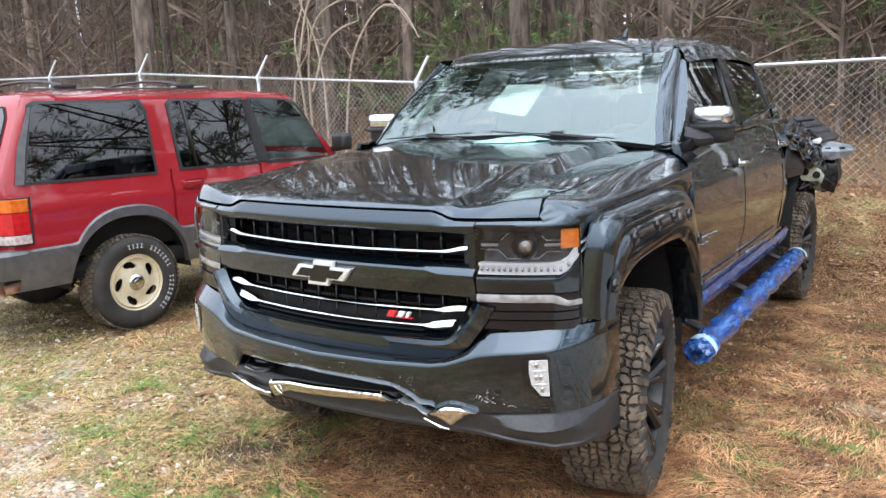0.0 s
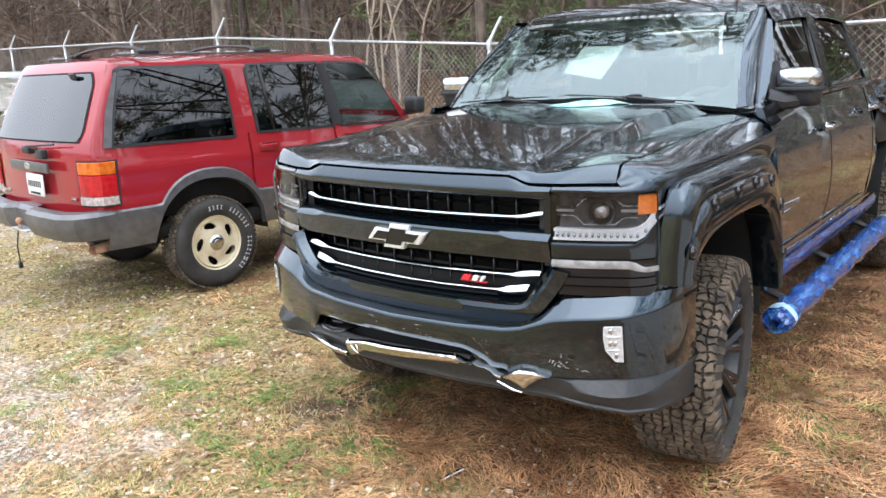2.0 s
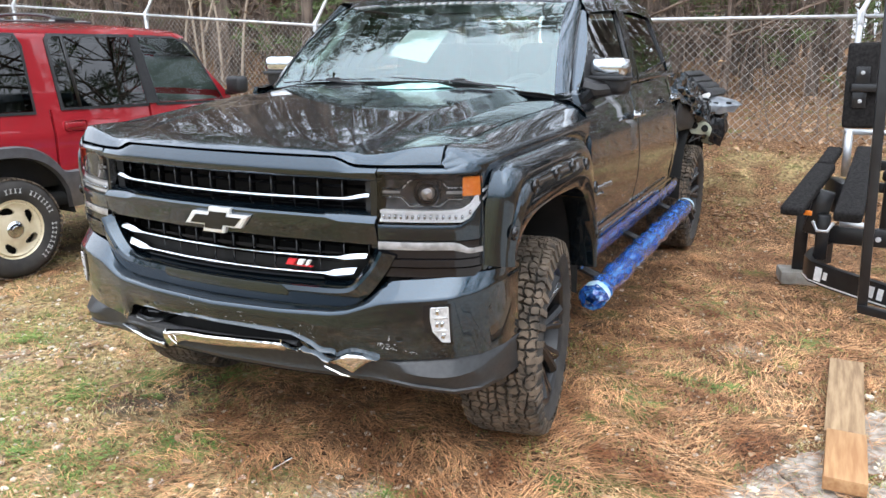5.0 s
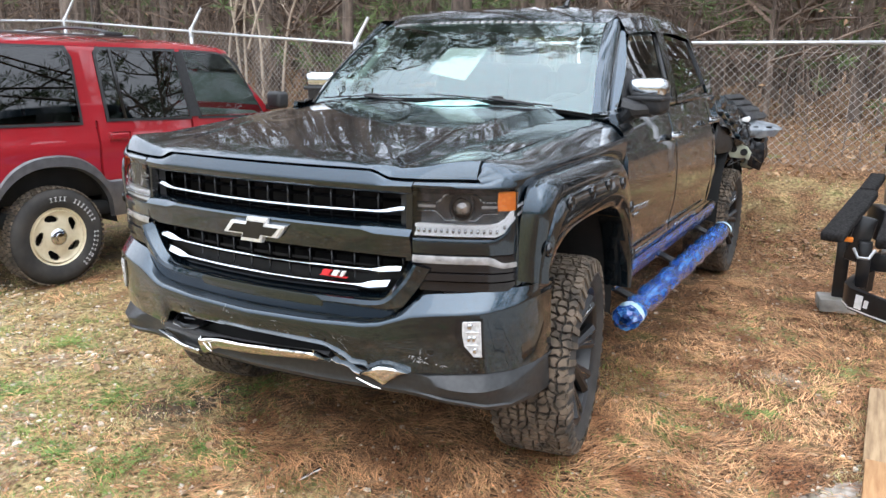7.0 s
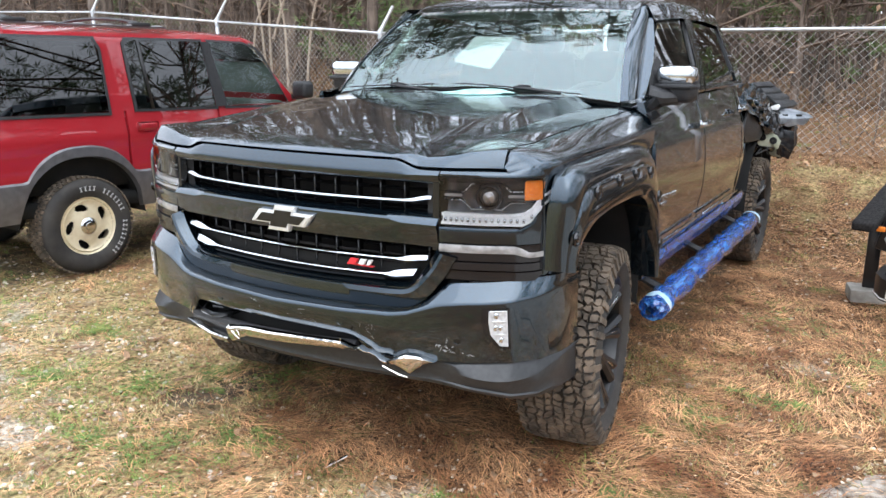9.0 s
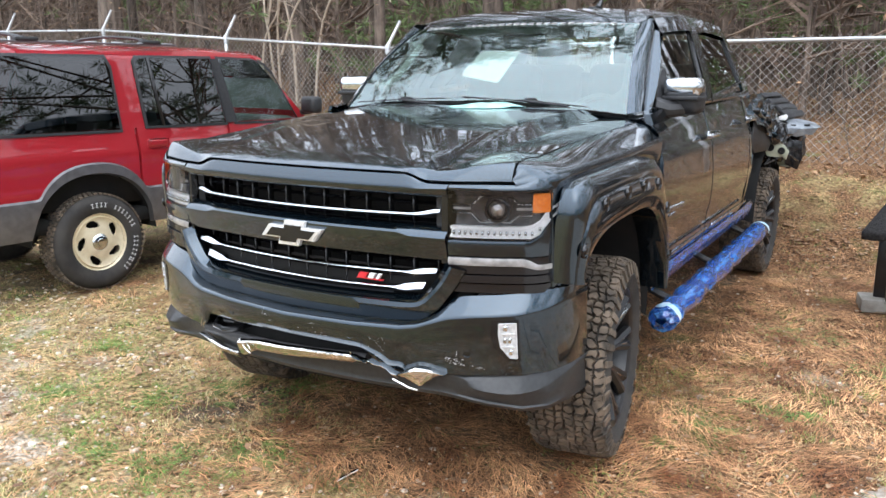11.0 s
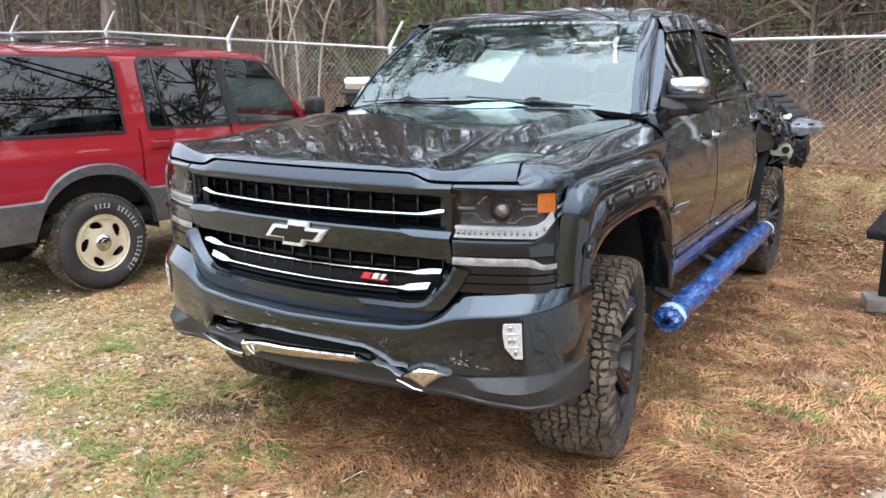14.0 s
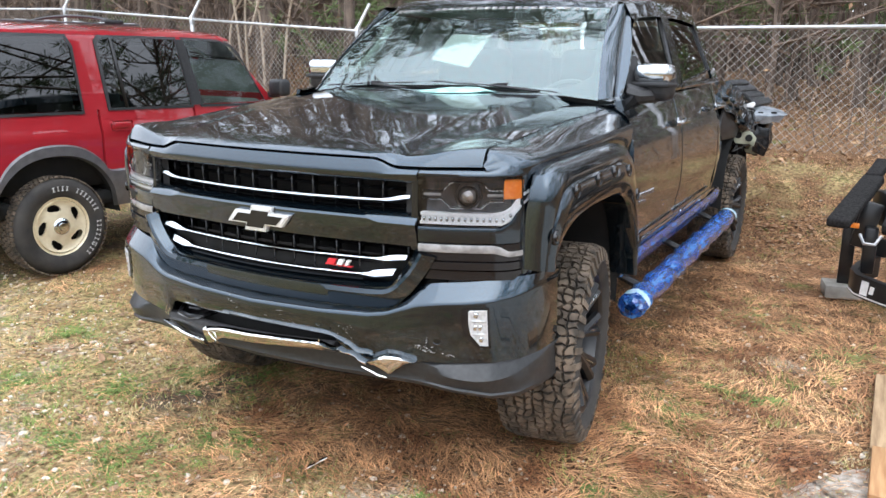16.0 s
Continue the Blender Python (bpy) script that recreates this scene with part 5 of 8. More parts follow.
    for k in range(74):
        if k < 30:
            x, z, sl = rnd.gauss(.15, .06), rnd.gauss(.645, .012), rnd.uniform(-.25, .1)
        elif k < 42:
            x, z, sl = rnd.gauss(.40, .02), rnd.gauss(.668, .018), rnd.uniform(-4, 4)
        elif k < 62:
            x, z, sl = rnd.gauss(.668, .016), rnd.gauss(.612, .012), rnd.uniform(-3, 3)
        elif k < 68:
            x, z, sl = rnd.gauss(.735, .010), rnd.gauss(.592, .004), rnd.uniform(-.5, .2)
        else:
            x, z, sl = rnd.gauss(-.10, .012), rnd.gauss(.69, .012), rnd.uniform(-5, 5)
        L = rnd.uniform(.006, .034) if k < 30 else rnd.uniform(.004, .018)
        h = rnd.uniform(.0003, .0010) if k < 42 else rnd.uniform(.0005, .0022)
        if z - 1.5 * L < foot_z(x) + .004:
            continue
        f = lambda xx, zz: (xx, face_y(xx, zz) - .0022, zz)
        dx = L / math.hypot(1, sl)
        bm = bmesh.new()
        sheet(bm, [[f(x, z), f(x + dx / 2, z + sl * dx / 2), f(x + dx, z + sl * dx)], [f(x, z + h), f(x + dx / 2, z + sl * dx / 2 + h * 1.6), f(x + dx, z + sl * dx + h)]])
        P("scratch", bm, scuff, bumper, smooth=False)
    # fog lamps: a dark pocket, a frosted lamp with two bright chambers
    for s in (-1, 1):
        def fp(x, z, d):
            return (s * x, face_y(x, z) - d, z)
        outline = [(.817, .757), (.865, .759), (.867, .632), (.847, .635), (.822, .674), (.816, .715)]
        pad = [(.793, .764), (.872, .769), (.876, .622), (.838, .623), (.800, .670), (.790, .715)]
        bm = bmesh.new()
        a = [bm.verts.new(fp(x, z, .0055)) for x, z in outline]
        b = [bm.verts.new(fp(x, z, .0025)) for x, z in pad]
        c = [bm.verts.new(fp(x, z, -.004)) for x, z in outline]
        for k in range(6):
            bm.faces.new((a[k], a[(k + 1) % 6], b[(k + 1) % 6], b[k]))
            bm.faces.new((a[k], a[(k + 1) % 6], c[(k + 1) % 6], c[k]))
        fog = P("fog_lamp", bm, gloss_black, bumper, "tall white fog lamp in the bumper")
        bm = bmesh.new()
        vs = [bm.verts.new(fp(x, z, .0045)) for x, z in outline]
        bm.faces.new(vs)
        P("fog_reflector", bm, fog_white, fog)
        bm = bmesh.new()
        ring = [Vector(fp(x, z, .007)) for x, z in outline]
        tube_path(bm, ring + ring[:1], .0028, 5, cap=False)
        P("fog_rim", bm, fog_white, fog)
        for z in (.675, .722):
            bm = bmesh.new()
            box(bm, fp(.843, z, .006), (.044, .008, .004), (0, 0, s * 32))
            P("fog_rib", bm, fog_white, fog)
        for x, z, w in ((.836, .742, .016), (.834, .698, .012), (.848, .698, .012), (.850, .655, .014)):
            bm = bmesh.new()
            box(bm, fp(x, z, .006), (w, .005, .020), (0, 18, s * 32), .002, 1)
            P("fog_cell", bm, chrome, fog)


def build_truck_cabin(truck, P):
    bm = bmesh.new()
    rows = []
    for y, z in ((1.50, 1.37), (1.65, 1.385), (1.85, 1.38), (1.95, 1.34), (2.0, 1.1), (2.0, .9)):
        rows.append([(-.80 + 1.6 * i / 12, y, z + .015 * math.sin(math.pi * i / 12)) for i in range(13)])
    sheet(bm, rows)
    P("dashboard", bm, dash_mat)
    bm = bmesh.new()
    box(bm, (.42, 1.88, 1.39), (.34, .12, .06), bevel=.03)
    P("gauge_hood", bm, dash_mat)
    wheel = pose(.42, 2.08, 1.28, -28, 0, 0)
    bm = bmesh.new()
    pts = [wheel @ Vector((.19 * math.cos(2 * math.pi * k / 28), 0, .19 * math.sin(2 * math.pi * k / 28))) for k in range(29)]
    tube_path(bm, pts, .016, 8, cap=False)
    for a in (0, 180, 270):
        tube_path(bm, [wheel @ Vector((0, .02, 0)), wheel @ Vector((.19 * math.cos(radians(a)), 0, .19 * math.sin(radians(a))))], .018, 6)
    P("steering_wheel", bm, dash_mat)
    for x in (-.42, .42):
        for y0 in (2.35, 3.1):
            bm = bmesh.new()
            box(bm, (x, y0, 1.0), (.52, .5, .16), bevel=.05, seg=3)
            box(bm, (x, y0 + .28, 1.32), (.50, .15, .62), (-12, 0, 0), .06, 3)
            seat = P("seat", bm, seat_cloth)
            bm = bmesh.new()
            box(bm, (x, y0 + .37, 1.70), (.26, .10, .17), (-8, 0, 0), .045, 3)
            for d in (-.06, .06):
                tube_path(bm, [(x + d, y0 + .36, 1.60), (x + d, y0 + .37, 1.68)], .008, 6)
            P("headrest", bm, seat_cloth, seat)
    # inner pillar trim with grab handle on the passenger side
    for s in (-1, 1):
        bm = bmesh.new()
        rows = []
        for j in range(9):
            v = j / 8
            rows.append([(s * (.775 - .10 * v), 1.56 + .52 * v, 1.40 + .40 * v), (s * (.80 - .14 * v), 1.60 + .52 * v, 1.40 + .40 * v), (s * (.86 - .19 * v), 1.66 + .50 * v, 1.40 + .40 * v)])
        sheet(bm, rows)
        P("pillar_trim", bm, trim_pale)
        if s > 0:
            continue
        bm = bmesh.new()
        tube_path(bm, [(s * .74, 1.66, 1.50), (s * .68, 1.70, 1.50), (s * .645, 1.76, 1.56), (s * .61, 1.86, 1.66), (s * .60, 1.92, 1.72), (s * .66, 1.92, 1.73)], .022, 8)
        P("grab_handle", bm, trim_pale)
    bm = bmesh.new()
    box(bm, (0, 3.42, 1.30), (1.5, .05, .55), bevel=.01)
    P("cab_back", bm, dash_mat)
    bm = bmesh.new()
    for s in (-1, 1):
        box(bm, (s * .69, 3.45, 1.68), (.10, .05, .30), bevel=.01)
    box(bm, (0, 3.45, 1.84), (1.36, .05, .05), bevel=.01)
    P("back_window_frame", bm, truck_paint)
    bm = bmesh.new()
    box(bm, (0, 2.75, 1.825), (1.30, 1.25, .02), bevel=.008)
    P("headliner", bm, trim_pale)
    bm = bmesh.new()
    box(bm, (0.02, 2.02, 1.745), (.26, .03, .075), (10, 0, 0), .02, 3)
    P("rear_view_mirror", bm, black_plastic)


def build_truck_bed(truck, P):
    rnd = random.Random(4)
    # crushed bed side, driver's side
    bm = bmesh.new()
    rows = []
    for i in range(41):
        u = i / 40
        y = 3.52 + 1.15 * u
        row = []
        for k in range(25):
            v = k / 24
            top = 1.430 - .05 * u - .02 * math.sin(9 * u)
            bot = .66 + .42 * smooth(.10, .45, u)
            z = top + (bot - top) * v
            cr = smooth(.03, .35, u)
            n1 = abs(noise.noise((y * 5, z * 5, 2.0))) * .12 + noise.noise((y * 13, z * 11, 5.0)) * .03
            x = side_x(z) - .012 - cr * n1 - .05 * cr * v
            row.append((x, y + cr * .03 * noise.noise((y * 9, z * 9, 8)), z + cr * .03 * noise.noise((y * 8, z * 8, 4))))
        rows.append(row)
    sheet(bm, rows)
    thick(bm, .003)
    bed = P("crushed_bed_side", bm, truck_paint, label="crumpled dark bed panel torn open over the wheel", angle=14)
    # crushed dark mass behind the wheel
    for c, sz, sd in (((.86, 5.12, 1.02), (.17, .42, .22), 1), ((.98, 5.45, .95), (.12, .22, .20), 5), ((.84, 4.75, 1.18), (.12, .34, .17), 9)):
        bm = bmesh.new()
        bmesh.ops.create_icosphere(bm, subdivisions=4, radius=1.0)
        for vv in bm.verts:
            q = vv.co.copy()
            k = 1 + .35 * noise.noise(q * 1.7 + Vector((sd, 0, 0))) + .18 * noise.noise(q * 4.3 + Vector((0, sd, 0)))
            q = Vector((max(-.8, min(.8, q.x)), max(-.85, min(.85, q.y)), max(-.8, min(.8, q.z)))) * k
            vv.co = Vector((c[0] + q.x * sz[0], c[1] + q.y * sz[1], c[2] + q.z * sz[2]))
        P("crushed_inner_panel", bm, gloss_black, bed, "crushed black inner panel", angle=14)
    # torn bright channel that sticks out: a top sheet and a folded front
    bm = bmesh.new()
    slab(bm, [(.950, 5.10, 1.123), (1.08, 5.19, 1.112), (1.205, 5.28, 1.118), (1.222, 5.36, 1.122), (1.16, 5.46, 1.15), (1.06, 5.40, 1.178), (.96, 5.34, 1.19)], (0, .002, -.006), .002)
    channel = P("torn_panel", bm, torn_metal, bed, "pale torn sheet metal", smooth=False)
    bm = bmesh.new()
    slab(bm, [(.952, 5.094, 1.118), (1.08, 5.184, 1.108), (1.205, 5.274, 1.112), (1.165, 5.262, 1.055), (1.12, 5.225, 1.062), (1.06, 5.190, 1.040), (1.02, 5.160, 1.052), (.985, 5.120, 1.030)], (.004, .008, 0), .002)
    P("channel_front", bm, torn_metal, channel, smooth=False)
    # near-black blocks on the sheet stand in for the shade inside two slots
    for x, y in ((1.02, 5.21), (1.12, 5.28)):
        bm = bmesh.new()
        box(bm, (x, y, 1.135), (.045, .016, .014), (0, 0, 35), .003)
        P("channel_slot", bm, dark_void, channel)
    bm = bmesh.new()
    slab(bm, [(.93, 5.0, 1.215), (.985, 5.02, 1.235), (1.0, 5.02, 1.215), (.985, 5.01, 1.185), (.94, 5.0, 1.19)], (0, .01, 0), .002)
    P("torn_flake", bm, white_paint, bed, "white torn flake")
    # bent brackets; near-black discs stand in for the shade in their holes
    bm = bmesh.new()
    slab(bm, [(.924, 4.39, 1.030), (.927, 4.39, 1.072), (.954, 4.40, 1.063), (.987, 4.40, 1.082), (1.015, 4.41, 1.058), (1.077, 4.42, 1.030), (1.108, 4.43, .987), (1.093, 4.43, .925), (1.060, 4.42, .945), (1.034, 4.42, .940), (.959, 4.40, .947), (.940, 4.40, .987)], (0, .014, 0), .003)
    bracket = P("bent_bracket", bm, primer, bed, "bent olive metal bracket")
    for x, y, z in ((.980, 4.398, 1.012), (1.058, 4.412, .990)):
        bm = bmesh.new()
        lathe(bm, [(.027, .0), (.027, .010), (.001, .010)], 16, pose(x, y, z, 0, 0, -90))
        P("bracket_hole", bm, dark_void, bracket)
    bm = bmesh.new()
    slab(bm, [(.931, 4.99, .885), (1.0, 5.0, .915), (1.072, 5.02, .89), (1.12, 5.03, .86), (1.10, 5.03, .835), (1.034, 5.0, .805), (.96, 4.99, .82)], (0, .012, .004), .003)
    P("bent_plate", bm, primer, bed, "grey bent plate")
    # dark folded panel in front of the wreck
    bm = bmesh.new()
    slab(bm, [(.965, 3.70, 1.29), (.985, 4.25, 1.13), (.975, 4.42, 1.08), (.965, 4.30, 1.0), (.955, 3.80, 1.02), (.96, 3.62, 1.10)], (.014, 0, 0), .004)
    P("folded_panel", bm, black_plastic, bed)
    bm = bmesh.new()
    rows = []
    for i in range(25):
        u = i / 24
        row = []
        for k in range(17):
            v = k / 16
            y = 3.62 + .95 * u
            z = 1.40 - .07 * u - (.14 + .20 * u) * v
            fold = abs(noise.noise((y * 7 + z * 9, z * 4, 3.0))) * .10 + abs(noise.noise((y * 17 - z * 12, z * 9, 7.0))) * .04
            row.append((.985 - .20 * (1 - v) * (1 - .3 * u) + fold * smooth(0, .2, u), y, z + .03 * noise.noise((y * 8, z * 8, 1))))
        rows.append(row)
    sheet(bm, rows)
    thick(bm, .002)
    P("crumpled_skin", bm, truck_paint, bed, "crumpled shiny dark sheet metal", angle=10)
    bm = bmesh.new()
    slab(bm, [(1.05, 4.86, 1.04), (1.14, 4.90, 1.03), (1.15, 4.92, .90), (1.12, 4.90, .80), (1.03, 4.86, .84), (1.02, 4.85, .95)], (0, .02, 0), .004)
    P("hanging_flap", bm, gloss_black, bed, "hanging black inner flap")
    for pts in (((.93, 4.36, 1.03), (.90, 4.30, 1.01), (.885, 4.28, .93)), ((1.06, 4.40, 1.05), (1.08, 4.42, 1.11), (1.10, 4.6, 1.10)), ((1.09, 4.45, .97), (1.13, 4.5, .94), (1.16, 4.6, .90))):
        bm = bmesh.new()
        tube_path(bm, pts, [.006, .008, .005], 6)
        P("loose_cable", bm, gloss_black, bed)
    # ribbed dark rail that sticks up behind
    bm = bmesh.new()
    for i in range(4):
        box(bm, (.80 + .062 * i, 5.33 + .05 * i, 1.375 - .052 * i), (.055, .42, .030), (0, 40, -10), .006)
    box(bm, (.895, 5.42, 1.285), (.30, .40, .03), (0, 40, -10), .006)
    P("bed_rail", bm, black_plastic, bed)
    for k in range(12):
        bm = bmesh.new()
        y, z = rnd.uniform(4.5, 5.4), rnd.uniform(.85, 1.25)
        x = rnd.uniform(.88, 1.0)
        pts = [(x, y, z), (x + rnd.uniform(-.03, .05), y + rnd.uniform(-.1, .15), z + rnd.uniform(-.10, .06)), (x + rnd.uniform(-.03, .08), y + rnd.uniform(0, .2), z + rnd.uniform(-.16, .06))]
        tube_path(bm, pts, [.009, .007, .003], 5)
        P("torn_strip", bm, rnd.choice((black_plastic, torn_metal, gloss_black)), bed)
    bm = bmesh.new()
    box(bm, (-.02, 4.65, 1.30), (1.78, 2.1, .05), bevel=.01)
    box(bm, (-.93, 4.65, 1.05), (.05, 2.1, .70), bevel=.02)
    box(bm, (-.02, 4.65, .80), (1.70, 2.1, .05), bevel=.01)
    box(bm, (0, 3.58, 1.05), (1.75, .05, .6), bevel=.01)
    P("bed_box", bm, truck_paint, bed)
    # wrapped step tubes
    for s in (-1, 1):
        step = empty("side_step", None)
        step.parent = truck
        bm = bmesh.new()
        pts = [(s * (1.035 + .006 * math.sin(i * 1.7)), 1.42 + 2.42 * i / 40, .475 + .006 * math.sin(i * 2.3)) for i in range(41)]
        tube_path(bm, pts, [(.062 + .005 * math.sin(i * 1.1) + .004 * math.sin(i * 2.9)) * (1 if i else .8) for i in range(41)], 18, flat=.85)
        for v in bm.verts:
            v.co += Vector((1, 0, 1)) * .006 * noise.noise((v.co.x * 20, v.co.y * 9, v.co.z * 20))
        P("wrapped_tube", bm, blue_film, step, "step tube wrapped in wrinkled blue film")
        for y, w in ((1.44, .09), (3.84, .05)):
            bm = bmesh.new()
            tube_path(bm, [(s * 1.035, y - w / 2, .475), (s * 1.035, y + w / 2, .475)], .0685, 16, cap=False, flat=.85)
            P("film_end", bm, pale_film, step, "loose pale end of the film")
        bm = bmesh.new()
        rows = []
        for i in range(7):
            rr = .066 - .045 * (i / 6) ** 2
            y = 1.40 - .05 * i / 6
            rows.append([(s * 1.035 + rr * math.cos(a) * (1 + .2 * rnd.uniform(-1, 1)), y + .015 * rnd.uniform(-1, 1), .475 + .9 * rr * math.sin(a) * (1 + .2 * rnd.uniform(-1, 1))) for a in [2 * math.pi * k / 14 for k in range(14)]])
        sheet(bm, rows, closed=True)
        P("film_end", bm, blue_film, step, angle=15)
        # blue masking along the sill
        bm = bmesh.new()
        rows = []
        for i in range(31):
            y = 1.50 + 2.35 * i / 30
            wv = .008 * noise.noise((y * 9, 0, 1))
            rows.append([(s * (.958 + wv), y, .668), (s * (.968 + wv), y, .63), (s * (.945 + wv), y, .572), (s * .87, y, .552)])
        sheet(bm, rows)
        P("sill_film", bm, blue_film, step, "blue protective film along the sill")
        for y in (1.7, 2.6, 3.6):
            bm = bmesh.new()
            tube_path(bm, [(s * .80, y, .56), (s * .95, y, .50), (s * 1.03, y, .475)], .02, 6)
            P("step_bracket", bm, black_plastic, step)


build_truck()


# ---- red sport utility vehicle ----
def suv_wheel(suv, m):
    w = empty("wheel", m)
    w.parent = suv
    bm = bmesh.new()
    R, h, rr = .355, .115, .205
    prof = [(rr - .01, -h * .7), (rr + .01, -h * .85), (rr + .08, -h * 1.05), (R - .03, -h * .95), (R - .008, -h * .75), (R, -h * .3), (R, h * .3), (R - .008, h * .75), (R - .03, h * .95), (rr + .08, h * 1.05), (rr + .01, h * .85), (rr - .01, h * .7)]
    lathe(bm, prof, 64)
    t = part("tyre", bm, rubber, w, "black tyre with raised white letters")
    verts, faces = [], []
    for k in range(60):
        for r in range(5):
            a0 = 2 * math.pi * (k + .5 * (r % 2)) / 60
            xc = -h * .68 + h * 1.36 * r / 4
            i = len(verts)
            for rad in (R - .004, R + .007):
                for sx, sa in ((-1, -1), (1, -1), (1, 1), (-1, 1)):
                    a = a0 + sa * .036
                    verts.append((xc + sx * .016, rad * math.cos(a), rad * math.sin(a)))
            faces += [(i + 4, i + 5, i + 6, i + 7), (i, i + 1, i + 5, i + 4), (i + 1, i + 2, i + 6, i + 5), (i + 2, i + 3, i + 7, i + 6), (i + 3, i, i + 4, i + 7)]
    raw("tread", verts, faces, tread_rubber, t, smooth=False)
    # raised white bars where the lettering runs round the sidewall
    for start, count in ((100, 4), (62, 7), (-30, 6), (-68, 3)):
        for k in range(count):
            a = radians(start - k * 7.0) if start > 0 else radians(start + 30 - k * 7.0)
            bm = bmesh.new()
            x = h * 1.03
            for r0, r1, w0 in ((.262, .294, .0022), (.262, .265, .009), (.291, .294, .009)):
                pts = []
                for rad, sa in ((r0, -1), (r0, 1), (r1, 1), (r1, -1)):
                    b = a + sa * w0 / rad
                    pts.append((x, rad * math.cos(b), rad * math.sin(b)))
                slab(bm, pts, (.006, 0, 0))
            part("letter_bar", bm, letter_grey, t, "raised white lettering bar", smooth=False)
    bm = bmesh.new()
    lathe(bm, [(.206, -.10), (.196, .04), (.198, .085), (.212, .098), (.215, .09), (.205, .08)], 48)
    rim = part("rim", bm, rim_gold, w, "pale gold alloy rim with five holes")
    # face with five oval holes
    bm = bmesh.new()
    n = 160
    holes = 5
    rings = []
    for j, (rad, x) in enumerate(((.198, .080), (.188, .074), (.180, .071), (.172, .069), (.164, .068), (.156, .067), (.148, .067), (.140, .067), (.132, .068), (.124, .069), (.116, .070), (.108, .072), (.100, .074), (.085, .076), (.060, .080))):
        ring = []
        for k in range(n):
            a = 2 * math.pi * k / n
            ring.append(bm.verts.new((x, rad * math.cos(a), rad * math.sin(a))))
        rings.append((rad, ring))
    for (r0, A), (r1, B) in zip(rings, rings[1:]):
        for k in range(n):
            a = 2 * math.pi * (k + .5) / n
            ph = (a * holes / (2 * math.pi)) % 1 - .5
            rm = (r0 + r1) / 2
            along, out = ph * 2 * math.pi / holes * rm, rm - .144
            if ((along * .88 + out * .47) / .054) ** 2 + ((out * .88 - along * .47) / .030) ** 2 < 1:
                continue
            bm.faces.new((A[k], A[(k + 1) % n], B[(k + 1) % n], B[k]))
    thick(bm, .02)
    part("rim_face", bm, rim_gold, rim)
    bm = bmesh.new()
    lathe(bm, [(.20, .0), (.02, .0)], 32)
    part("brake_drum", bm, dark_void, rim)
    bm = bmesh.new()
    lathe(bm, [(.062, .07), (.062, .098), (.052, .108), (.030, .112), (.028, .120), (.001, .121)], 32)
    part("hub_cap", bm, chrome, rim, "chrome hub cap")
    for k in range(5):
        a = 2 * math.pi * (k + .5) / 5
        bm = bmesh.new()
        lathe(bm, [(.012, .09), (.012, .106), (.001, .107)], 8, pose(0, .045 * math.cos(a), .045 * math.sin(a)))
        part("lug_nut", bm, chrome, rim)
    return w


